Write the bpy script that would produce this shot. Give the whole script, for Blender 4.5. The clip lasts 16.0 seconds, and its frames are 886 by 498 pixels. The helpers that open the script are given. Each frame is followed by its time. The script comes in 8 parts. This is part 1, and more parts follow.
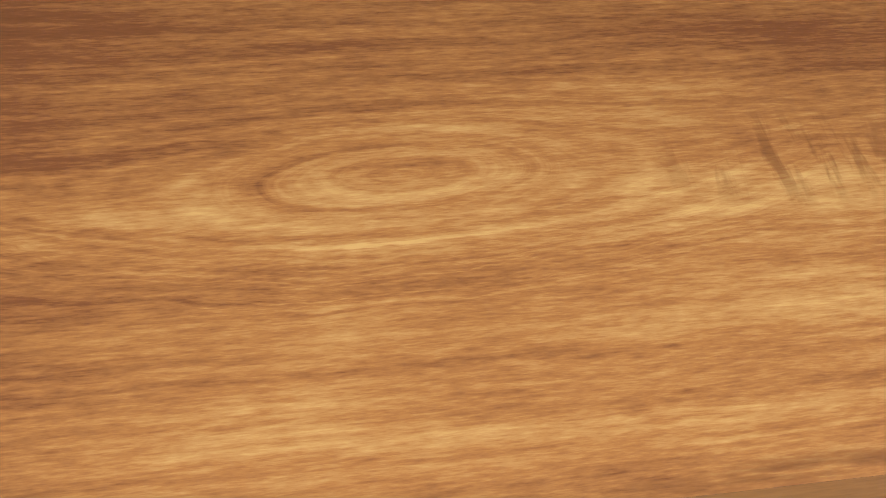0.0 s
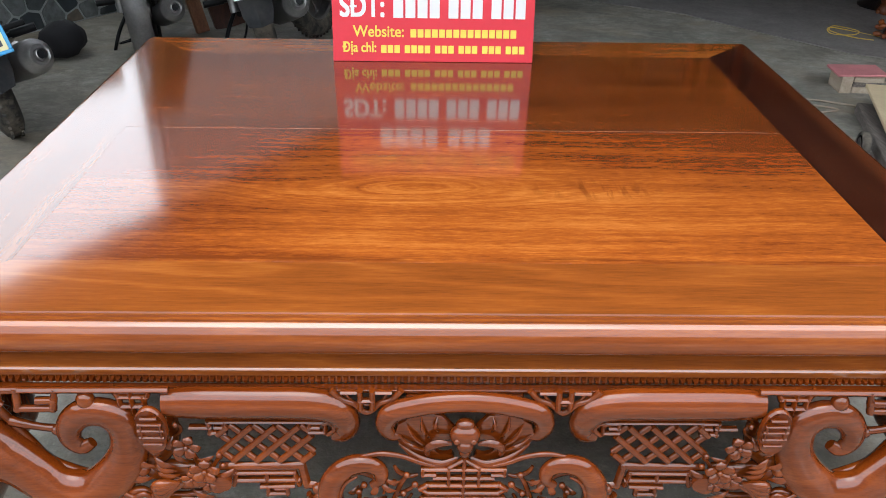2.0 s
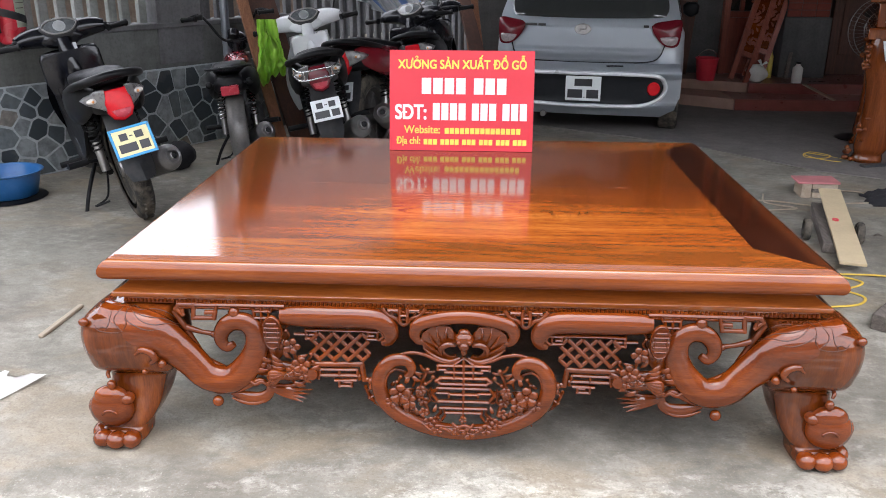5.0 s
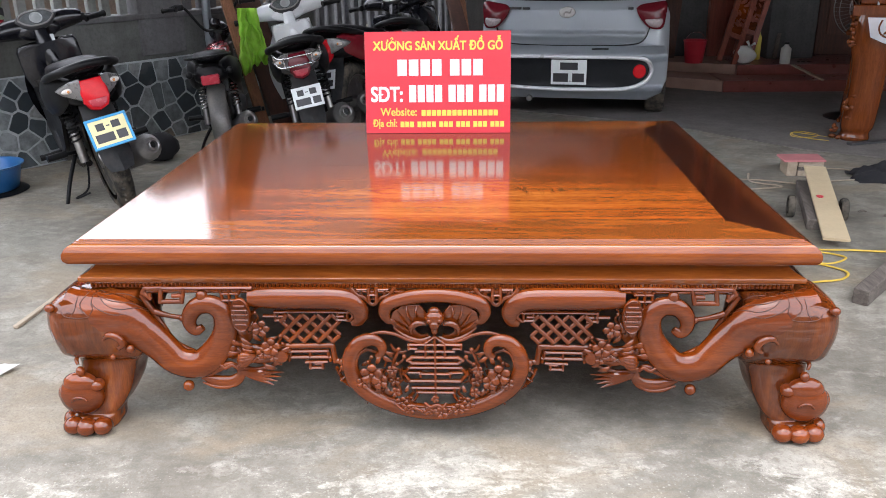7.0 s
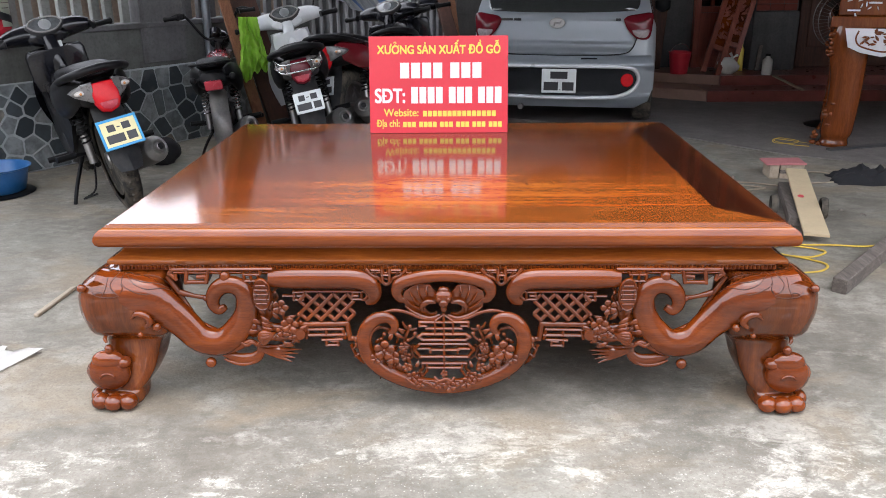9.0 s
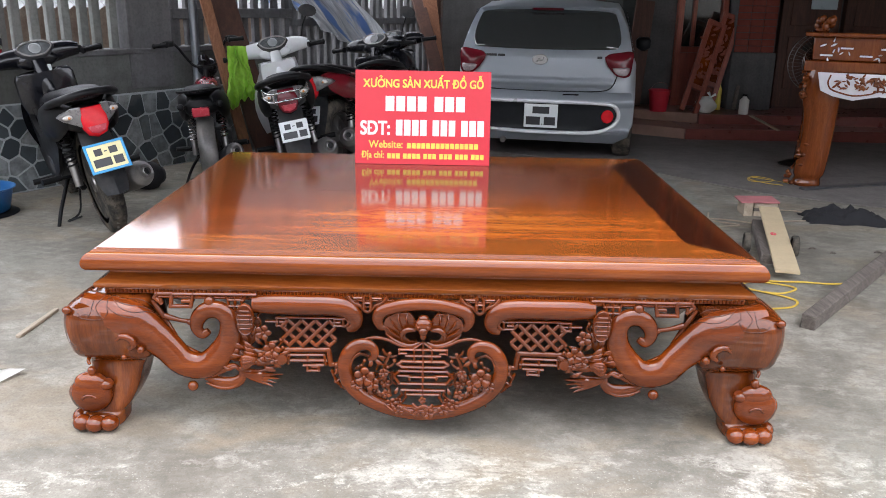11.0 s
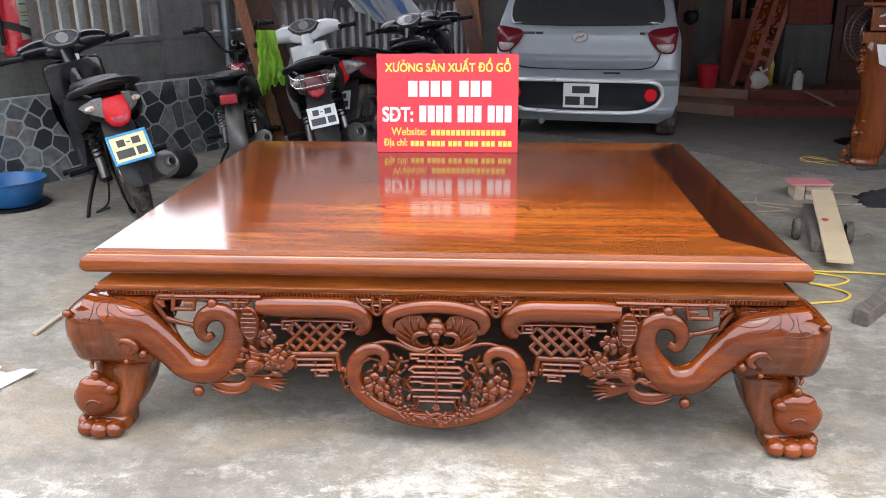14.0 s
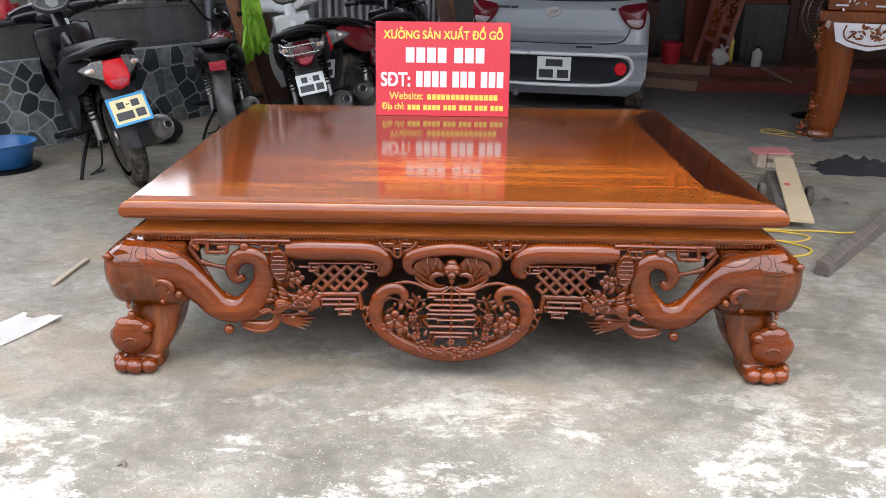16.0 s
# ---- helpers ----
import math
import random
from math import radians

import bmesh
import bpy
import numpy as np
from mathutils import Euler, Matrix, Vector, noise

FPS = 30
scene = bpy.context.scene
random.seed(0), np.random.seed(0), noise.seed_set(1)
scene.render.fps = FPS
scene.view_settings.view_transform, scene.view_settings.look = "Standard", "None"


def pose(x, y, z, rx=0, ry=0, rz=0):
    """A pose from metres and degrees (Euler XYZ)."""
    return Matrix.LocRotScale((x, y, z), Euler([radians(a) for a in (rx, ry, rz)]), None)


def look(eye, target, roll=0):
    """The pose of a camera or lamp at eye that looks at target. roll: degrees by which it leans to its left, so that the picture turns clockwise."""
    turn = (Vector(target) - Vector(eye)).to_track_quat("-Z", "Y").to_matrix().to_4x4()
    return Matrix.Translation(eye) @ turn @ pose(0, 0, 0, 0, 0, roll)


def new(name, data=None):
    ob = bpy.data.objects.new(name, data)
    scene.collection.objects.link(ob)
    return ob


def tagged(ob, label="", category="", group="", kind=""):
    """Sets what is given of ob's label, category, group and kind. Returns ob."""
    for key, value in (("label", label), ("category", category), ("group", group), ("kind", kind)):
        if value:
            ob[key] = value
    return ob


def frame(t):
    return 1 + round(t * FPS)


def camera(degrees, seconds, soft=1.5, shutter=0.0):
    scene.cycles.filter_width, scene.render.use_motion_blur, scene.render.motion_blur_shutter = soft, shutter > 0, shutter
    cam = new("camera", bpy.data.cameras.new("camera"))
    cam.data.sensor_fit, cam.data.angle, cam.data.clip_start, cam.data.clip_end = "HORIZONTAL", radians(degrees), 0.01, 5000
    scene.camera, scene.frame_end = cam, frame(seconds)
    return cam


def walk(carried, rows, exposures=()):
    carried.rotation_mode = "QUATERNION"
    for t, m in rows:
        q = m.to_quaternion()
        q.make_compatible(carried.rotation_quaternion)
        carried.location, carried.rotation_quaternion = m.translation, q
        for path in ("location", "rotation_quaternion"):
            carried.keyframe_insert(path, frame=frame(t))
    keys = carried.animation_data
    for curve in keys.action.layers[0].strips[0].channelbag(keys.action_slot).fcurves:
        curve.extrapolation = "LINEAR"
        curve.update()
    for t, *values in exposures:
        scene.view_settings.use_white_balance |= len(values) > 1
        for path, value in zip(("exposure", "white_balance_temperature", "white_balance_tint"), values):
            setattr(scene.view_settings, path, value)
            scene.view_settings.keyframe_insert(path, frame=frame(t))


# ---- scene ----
cam = camera(57.0, 16.0, 0.95)
PATH = [
    (0, (-0.153, 0.064, 1.131), (0.111, 1.105, -0.556), 8.1),
    (0.2, (-0.116, -0.032, 1.203), (0.076, 1.17, -0.383), 4.4),
    (0.5, (-0.144, -0.174, 1.284), (0.096, 1.186, -0.163), 4.8),
    (0.7, (-0.143, -0.293, 1.296), (0.027, 1.157, -0.07), 2.8),
    (1, (-0.178, -0.511, 1.288), (-0.006, 1.023, 0.017), 3.1),
    (1.5, (-0.15, -0.752, 1.341), (-0.037, 0.887, 0.2), 1.8),
    (2, (-0.063, -1.05, 1.308), (-0.028, 0.676, 0.298), 1.0),
    (2.5, (-0.143, -1.31, 1.313), (-0.133, 0.494, 0.449), 0.5),
    (3, (-0.21, -1.516, 1.289), (-0.188, 0.318, 0.492), 0.5),
    (3.5, (-0.094, -1.725, 1.306), (-0.081, 0.12, 0.534), 0.2),
    (4, (-0.002, -1.929, 1.301), (-0.059, -0.07, 0.565), -0.5),
    (4.2, (-0.003, -1.994, 1.318), (-0.073, -0.13, 0.597), -0.3),
    (6.3, (0.128, -2.011, 1.292), (0.024, -0.119, 0.653), 0.3),
    (6.5, (0.111, -2.002, 1.285), (0.013, -0.113, 0.634), 0.2),
    (7, (0.12, -1.993, 1.269), (0.03, -0.118, 0.58), -0.9),
    (7.5, (0.176, -1.989, 1.246), (0.073, -0.124, 0.529), -1.7),
    (8, (0.194, -2.008, 1.247), (0.072, -0.142, 0.538), -1.7),
    (8.5, (0.12, -2.1, 1.247), (0.029, -0.221, 0.567), -0.9),
    (9, (0.062, -2.173, 1.239), (0.007, -0.284, 0.584), -0.6),
    (11.3, (0.064, -2.25, 1.275), (0.054, -0.333, 0.705), 1.1),
    (11.5, (0.054, -2.259, 1.282), (0.018, -0.339, 0.724), 1.0),
    (12, (0.041, -2.245, 1.283), (-0.051, -0.324, 0.735), 0.4),
    (12.5, (0.024, -2.252, 1.291), (-0.081, -0.332, 0.742), 0.0),
    (13, (0.034, -2.229, 1.302), (-0.051, -0.305, 0.765), -0.6),
    (13.5, (0.067, -2.175, 1.297), (-0.023, -0.253, 0.749), -0.4),
    (14, (0.163, -2.072, 1.271), (0.032, -0.181, 0.634), -0.5),
    (14.5, (0.215, -2.005, 1.258), (0.066, -0.141, 0.548), -1.1),
    (15, (0.15, -2.074, 1.263), (0.028, -0.205, 0.562), -0.8),
    (15.5, (0.026, -2.232, 1.251), (-0.041, -0.355, 0.565), -0.0),
    (16, (-0.003, -2.312, 1.252), (-0.023, -0.434, 0.566), 0.7),
]
# the clip's camera starts brighter and settles
BASE = 0.06
EXPOSURES = [(0.0, 0.18, 3400, -32), (0.6, 0.40, 3550, -31), (1.0, 0.24, 4650, -26), (1.5, 0.02, 5650, -9), (2.0, -0.04, 6300, 6), (2.5, -0.05, 6450, 10), (3.5, 0.04, 6450, 13), (6.3, 0.14, 6450, 13), (7.2, 0.15, 6450, 13), (8.0, 0.03, 6450, 13), (9.0, 0.03, 6450, 13), (10.5, 0.0, 6450, 13), (11.4, 0.17, 6450, 13), (14.0, 0.18, 6450, 13), (14.6, 0.04, 6450, 13), (16.0, 0.0, 6450, 13)]
walk(cam, [(t, look(eye, target, roll)) for t, eye, target, roll in PATH], [(t, stops + BASE, kelvin, tint) for t, stops, kelvin, tint in EXPOSURES])

# ---- light ----
SUN_ELEVATION, SUN_AZIMUTH = 76.0, 196.0
world = bpy.data.worlds.new("world")
scene.world = world
world.use_nodes = True
wt = world.node_tree
sky = wt.nodes.new("ShaderNodeTexSky")
sky.sky_type = "NISHITA"
sky.sun_disc = False
sky.sun_elevation = radians(SUN_ELEVATION)
sky.sun_rotation = radians(SUN_AZIMUTH)
sky.air_density, sky.dust_density, sky.ozone_density = 1.0, 4.0, 1.0
wt.nodes["Background"].inputs[1].default_value = 0.15
haze = wt.nodes.new("ShaderNodeMixRGB")
haze.inputs[0].default_value = 0.6
haze.inputs[2].default_value = (37.5, 38.8, 41.5, 1)
wt.links.new(sky.outputs[0], haze.inputs[1])
wt.links.new(haze.outputs[0], wt.nodes["Background"].inputs[0])
sun_data = bpy.data.lights.new("sun", "SUN")
sun_data.energy, sun_data.angle, sun_data.color = 0.6, radians(35), (1.0, 0.97, 0.93)
sun = new("sun", sun_data)
az, el = radians(SUN_AZIMUTH), radians(SUN_ELEVATION)
sun.matrix_world = look((10 * math.sin(az) * math.cos(el), 10 * math.cos(az) * math.cos(el), 10 * math.sin(el)), (0, 0, 0))


# ---- material kit ----
class Mat:
    """A node material with a few shortcuts."""

    def __init__(self, name):
        self.m = bpy.data.materials.new(name)
        self.m.use_nodes = True
        self.t = self.m.node_tree
        self.p = self.t.nodes["Principled BSDF"]
        self._pos = None

    def node(self, kind, **sets):
        n = self.t.nodes.new(kind)
        for k, v in sets.items():
            if k == "operation":
                n.operation = v
            elif k == "blend":
                n.blend_type = v
            elif k == "feature":
                n.feature = v
        return n

    def feed(self, socket, v):
        if isinstance(v, bpy.types.NodeSocket):
            self.t.links.new(v, socket)
        elif v is not None:
            if isinstance(v, tuple) and len(v) == 3 and socket.type == "RGBA":
                v = (*v, 1)
            socket.default_value = v

    def set(self, **inputs):
        for k, v in inputs.items():
            self.feed(self.p.inputs[k.replace("_", " ")], v)
        return self

    def pos(self, sx=1, sy=1, sz=1, rz=0, object_space=False):
        src = self.node("ShaderNodeTexCoord").outputs["Object"] if object_space else self.node("ShaderNodeNewGeometry").outputs["Position"]
        mp = self.node("ShaderNodeMapping")
        mp.inputs["Scale"].default_value = (sx, sy, sz)
        mp.inputs["Rotation"].default_value = (0, 0, radians(rz))
        self.t.links.new(src, mp.inputs[0])
        return mp.outputs[0]

    def math(self, op, a, b=0.0, clamp=False):
        n = self.node("ShaderNodeMath", operation=op)
        n.use_clamp = clamp
        self.feed(n.inputs[0], a)
        self.feed(n.inputs[1], b)
        return n.outputs[0]

    def noise(self, vec, scale=5.0, detail=4.0, rough=0.55, distort=0.0):
        n = self.node("ShaderNodeTexNoise")
        self.feed(n.inputs["Vector"], vec)
        n.inputs["Scale"].default_value, n.inputs["Detail"].default_value = scale, detail
        n.inputs["Roughness"].default_value, n.inputs["Distortion"].default_value = rough, distort
        return n.outputs["Fac"]

    def voronoi(self, vec, scale=5.0, feature="F1"):
        n = self.node("ShaderNodeTexVoronoi", feature=feature)
        self.feed(n.inputs["Vector"], vec)
        n.inputs["Scale"].default_value = scale
        return n.outputs["Distance"]

    def ramp(self, fac, *stops):
        n = self.node("ShaderNodeValToRGB")
        self.feed(n.inputs[0], fac)
        el = n.color_ramp.elements
        while len(el) < len(stops):
            el.new(0.5)
        for e, (at, c) in zip(el, stops):
            e.position = at
            e.color = (c, c, c, 1) if isinstance(c, (int, float)) else (*c, 1)
        return n.outputs[0]

    def mix(self, fac, a, b, blend="MIX"):
        n = self.node("ShaderNodeMixRGB", blend=blend)
        self.feed(n.inputs[0], fac)
        self.feed(n.inputs[1], a)
        self.feed(n.inputs[2], b)
        return n.outputs[0]

    def random(self):
        return self.node("ShaderNodeObjectInfo").outputs["Random"]

    def bump(self, height, strength=0.2, distance=0.01):
        n = self.node("ShaderNodeBump")
        n.inputs["Strength"].default_value, n.inputs["Distance"].default_value = strength, distance
        self.feed(n.inputs["Height"], height)
        self.t.links.new(n.outputs[0], self.p.inputs["Normal"])
        return self


def plain(name, color, rough=0.5, metal=0.0, coat=0.0, wear=0.25, scale=9.0, bump=0.0, dust=0.0, spec=0.5):
    """Paint, plastic, rubber or metal with a faint two-scale unevenness."""
    k = Mat(name)
    v = k.pos()
    a = k.noise(v, scale, 5, 0.6)
    b = k.noise(v, scale * 9, 3, 0.6)
    dark = tuple(c * (1 - wear) for c in color)
    lite = tuple(min(1, c * (1 + wear * 0.6) + 0.004 * min(1, wear * 8)) for c in color)
    col = k.ramp(k.math("ADD", k.math("MULTIPLY", a, 0.7), k.math("MULTIPLY", b, 0.3)), (0.3, dark), (0.7, lite))
    if dust:
        col = k.mix(k.math("MULTIPLY", k.ramp(a, (0.42, 0), (0.68, 1)), dust), col, (0.30, 0.25, 0.19))
    k.set(Base_Color=col, Metallic=metal, Roughness=k.ramp(k.noise(v, scale, 2, 0.5), (0.2, max(0.02, rough - 0.06)), (0.8, min(1, rough + 0.08))), Coat_Weight=coat, Coat_Roughness=0.08, Specular_IOR_Level=spec)
    if bump:
        k.bump(b, bump, 0.004)
    return k.m


def wood(name, lo, mid, hi, axis="x", rough=0.28, coat=0.8, coat_rough=0.1, figure=1.0, streak=1.0, ior=1.5, heart=0.0, relief=0.05, outer_tone=None):
    """Lacquered timber: contour figure, fine streaks and pores, running along one axis."""
    k = Mat(name)
    s = {"x": (0.55, 5.5, 5.5), "y": (5.5, 0.55, 5.5), "z": (5.5, 5.5, 0.55)}[axis]
    f = {"x": (22.0, 330, 330), "y": (330, 22.0, 330), "z": (330, 330, 22.0)}[axis]
    v = k.pos(*s)
    field = k.noise(v, 1.15, 2.5, 0.45, 0.25)
    rings = k.math("ADD", k.math("MULTIPLY", k.math("SINE", k.math("MULTIPLY", field, 70.0 * figure)), 0.5), 0.5)
    rings = k.math("POWER", rings, 2.6)
    fine = k.noise(k.pos(*f), 1.0, 5, 0.65)
    thread = k.noise(k.pos(*[c * 0.30 for c in f]), 1.0, 4, 0.6, 0.3)
    broad = k.noise(k.pos(*[c * 0.8 for c in s]), 0.9, 2, 0.5)
    g = k.math("ADD", k.math("MULTIPLY", rings, 0.07), k.math("ADD", k.math("MULTIPLY", fine, 0.46 * streak), k.math("MULTIPLY", broad, 0.34)))
    g = k.math("ADD", g, k.math("MULTIPLY", thread, 0.26 * streak))
    g = k.math("ADD", g, 0.5 - 0.03 - 0.36 * streak - 0.17)
    col = k.ramp(g, (0.30, lo), (0.5, mid), (0.72, hi))
    if heart:
        core = k.noise(k.pos(*[c * 0.7 for c in s]), 1.0, 4, 0.55, 0.6)
        col = k.mix(k.math("MULTIPLY", k.ramp(core, (0.48, 0.0), (0.66, 1.0)), heart), col, lo)
    pores = k.noise(k.pos(*[c * 1.0 for c in f]), 1.0, 2, 0.5)
    col = k.mix(k.ramp(pores, (0.28, 0.05), (0.40, 0.0)), col, tuple(c * 0.45 for c in lo))
    if outer_tone:
        # a paler strip along the outer edge
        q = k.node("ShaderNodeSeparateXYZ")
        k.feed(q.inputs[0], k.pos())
        rim = k.ramp(k.math("ADD", q.outputs[0], k.math("MULTIPLY", k.math("SUBTRACT", broad, 0.5), 0.05)), (outer_tone[0], 0.0), (outer_tone[0] + 0.03, 1.0))
        col = k.mix(k.math("MULTIPLY", rim, k.ramp(thread, (0.3, 0.6), (0.6, 1.0))), col, outer_tone[1])
    k.set(Base_Color=col, Roughness=k.ramp(fine, (0.3, rough - 0.05), (0.7, rough + 0.07)), Coat_Weight=coat, Coat_Roughness=coat_rough, Coat_IOR=ior, Specular_IOR_Level=0.0 if coat > 0.5 else 0.45)
    if relief:
        k.bump(fine, relief, 0.002)
    return k.m


def panel_wood(name, lo, mid, hi, oval=True):
    """Flat-sawn lacquered board: long bands that part round an oval heart, feathered figure and short pores."""
    k = Mat(name)
    q = k.node("ShaderNodeSeparateXYZ")
    k.feed(q.inputs[0], k.node("ShaderNodeNewGeometry").outputs["Position"])
    x, y = q.outputs[0], q.outputs[1]

    def at(a, b, c):
        n = k.node("ShaderNodeCombineXYZ")
        for i, v in enumerate((a, b, c)):
            k.feed(n.inputs[i], v)
        return n.outputs[0]

    sway = k.math("SUBTRACT", k.noise(k.pos(2.2, 5.0, 1.0), 1.0, 3, 0.5), 0.5)
    ripple = k.math("SUBTRACT", k.noise(k.pos(13.0, 46.0, 1.0), 1.0, 3, 0.6), 0.5)
    dx = k.math("DIVIDE", k.math("ADD", k.math("ADD", x, 0.10 if oval else 0.55), k.math("MULTIPLY", sway, 0.10)), 0.50)
    dy = k.math("DIVIDE", k.math("ADD", k.math("ADD", k.math("SUBTRACT", y, 0.50 if oval else 1.55), k.math("MULTIPLY", sway, 0.035)), k.math("MULTIPLY", ripple, 0.016)), 0.15)
    r = k.math("SQRT", k.math("ADD", k.math("MULTIPLY", dx, dx), k.math("MULTIPLY", dy, dy)))
    near = k.ramp(r, (0.30, 1.0), (0.85, 0.0))
    flow = k.math("ADD", k.math("MULTIPLY", dy, k.math("SUBTRACT", 1.0, near)), k.math("MULTIPLY", k.math("MULTIPLY", r, 0.8), near)) if oval else dy
    bands = k.noise(at(k.math("MULTIPLY", x, 0.75), k.math("MULTIPLY", dy, 2.1), 0.0), 1.0, 5, 0.62, 0.35)
    lines = k.noise(at(k.math("MULTIPLY", flow, 13.0), k.math("MULTIPLY", x, 1.3), 0.0), 1.0, 5, 0.66, 0.25)
    cloud = k.noise(k.pos(5.0, 9.0, 1.0), 1.0, 4, 0.6)
    fleck = k.noise(k.pos(34, 240, 1.0), 1.0, 4, 0.65)
    pores = k.noise(k.pos(60, 520, 1.0), 1.0, 3, 0.6)
    g = k.math("ADD", k.math("MULTIPLY", bands, 0.44), k.math("ADD", k.math("MULTIPLY", lines, 0.34), k.math("ADD", k.math("MULTIPLY", fleck, 0.31), k.math("ADD", k.math("MULTIPLY", pores, 0.21), k.math("MULTIPLY", cloud, 0.20)))))
    g = k.math("SUBTRACT", g, 0.255)
    if oval:
        g = k.math("ADD", g, k.math("MULTIPLY", k.math("MULTIPLY", k.math("SUBTRACT", lines, 0.5), near), 0.12))
        # brightness fall-off put into the colour: paler middle, darker to seam and ends
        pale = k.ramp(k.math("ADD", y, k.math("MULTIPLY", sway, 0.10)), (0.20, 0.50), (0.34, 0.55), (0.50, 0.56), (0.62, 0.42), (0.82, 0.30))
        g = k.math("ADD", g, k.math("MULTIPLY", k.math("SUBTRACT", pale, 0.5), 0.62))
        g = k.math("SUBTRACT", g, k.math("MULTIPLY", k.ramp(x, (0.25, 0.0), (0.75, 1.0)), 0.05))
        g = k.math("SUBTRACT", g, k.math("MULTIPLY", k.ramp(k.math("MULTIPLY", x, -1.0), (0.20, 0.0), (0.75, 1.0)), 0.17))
        for ring, wide, gain in ((0.20, 0.040, 0.065), (0.34, 0.035, 0.035), (0.47, 0.035, 0.04), (0.64, 0.045, 0.035)):
            d = k.math("DIVIDE", k.math("ADD", k.math("SUBTRACT", r, ring), k.math("MULTIPLY", ripple, 0.06)), wide)
            rim = k.math("SUBTRACT", 1.0, k.math("MULTIPLY", d, d), True)
            g = k.math("ADD", g, k.math("MULTIPLY", k.math("MULTIPLY", rim, k.ramp(lines, (0.35, 0.2), (0.6, 1.0))), gain))
    col = k.ramp(g, (0.22, tuple(c * 0.75 for c in lo)), (0.36, lo), (0.52, mid), (0.70, hi))
    if oval:
        ex = k.math("DIVIDE", k.math("SUBTRACT", x, 0.29), 0.16)
        ey = k.math("DIVIDE", k.math("SUBTRACT", y, 0.50), 0.062)
        spot = k.math("SUBTRACT", 1.0, k.math("ADD", k.math("MULTIPLY", ex, ex), k.math("MULTIPLY", ey, ey)), True)
        flame = k.ramp(k.noise(k.pos(46, 9, 9, rz=-36), 1.0, 4, 0.6, 0.3), (0.50, 0.0), (0.60, 1.0))
        foot = k.math("SUBTRACT", 1.0, k.math("MULTIPLY", k.math("ABSOLUTE", k.math("SUBTRACT", y, 0.208)), 62.0), True)
        smear = k.ramp(k.noise(k.pos(4.2, 34, 1.0), 1.0, 4, 0.6), (0.47, 0.0), (0.58, 1.0))
        col = k.mix(k.math("MAXIMUM", k.math("MULTIPLY", k.math("MULTIPLY", flame, spot), 0.55), k.math("MULTIPLY", k.math("MULTIPLY", foot, smear), 0.85)), col, tuple(c * 0.8 for c in lo))
    k.set(Base_Color=col, Roughness=k.ramp(fleck, (0.3, 0.30), (0.7, 0.40)), Coat_Weight=1.0, Coat_Roughness=0.095, Coat_IOR=1.92, Specular_IOR_Level=0.0)
    return k.m


M = {}
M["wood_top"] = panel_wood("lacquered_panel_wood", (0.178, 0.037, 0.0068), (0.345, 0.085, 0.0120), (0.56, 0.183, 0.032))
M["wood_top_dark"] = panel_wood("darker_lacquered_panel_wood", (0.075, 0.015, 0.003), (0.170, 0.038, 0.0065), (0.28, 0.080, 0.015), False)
M["wood_rail_x"] = wood("lacquered_rail_wood", (0.095, 0.021, 0.0045), (0.260, 0.068, 0.011), (0.46, 0.158, 0.028), "x", 0.34, 1.0, 0.095, 0.8, 0.5, ior=1.92, relief=0.0)
# east end frame: much darker than the west one, paler at its outer edge
M["wood_rail_y"] = wood("lacquered_side_wood", (0.018, 0.0042, 0.002), (0.036, 0.0085, 0.004), (0.075, 0.020, 0.008), "y", 0.34, 1.0, 0.095, ior=1.92, relief=0.0, outer_tone=(0.915, (0.085, 0.022, 0.007)))
M["wood_rail_w"] = wood("lacquered_west_end_wood", (0.070, 0.016, 0.004), (0.145, 0.038, 0.007), (0.27, 0.086, 0.017), "y", 0.34, 1.0, 0.095, ior=1.92, relief=0.0)
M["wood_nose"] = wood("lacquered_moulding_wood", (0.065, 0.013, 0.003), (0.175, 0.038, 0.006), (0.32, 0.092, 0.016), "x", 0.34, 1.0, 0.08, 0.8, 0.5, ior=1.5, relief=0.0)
M["wood_carved"] = wood("lacquered_carved_wood", (0.026, 0.0042, 0.0008), (0.150, 0.0270, 0.0030), (0.32, 0.070, 0.0075), "x", 0.30, 1.0, 0.025, 0.6, 0.45, ior=1.56, heart=0.6, relief=0.02)
M["wood_leg"] = wood("lacquered_leg_wood", (0.026, 0.0050, 0.0012), (0.150, 0.0310, 0.0042), (0.32, 0.082, 0.0110), "z", 0.30, 1.0, 0.035, 0.8, 0.55, ior=1.54, heart=0.75, relief=0.02)
M["wood_altar"] = wood("glossy_altar_wood", (0.075, 0.016, 0.005), (0.17, 0.042, 0.010), (0.28, 0.085, 0.02), "z", 0.25, 1.0, 0.05, 0.7, 0.7)
M["wood_raw"] = wood("raw_reddish_timber", (0.13, 0.052, 0.026), (0.24, 0.10, 0.05), (0.36, 0.17, 0.09), "z", 0.65, 0.0, 0.3, 0.8, 1.2)
M["wood_red"] = wood("dark_red_joinery", (0.13, 0.026, 0.016), (0.28, 0.062, 0.036), (0.42, 0.125, 0.075), "z", 0.45, 0.2, 0.2, 0.8, 0.8)
M["wood_dark"] = wood("dark_brown_timber", (0.03, 0.014, 0.010), (0.07, 0.028, 0.018), (0.12, 0.05, 0.03), "z", 0.6, 0.0, 0.3, 0.8, 1.2)
M["wood_pale"] = wood("pale_offcut_timber", (0.26, 0.20, 0.14), (0.40, 0.33, 0.25), (0.50, 0.43, 0.34), "y", 0.7, 0.0, 0.3, 0.8, 1.0)
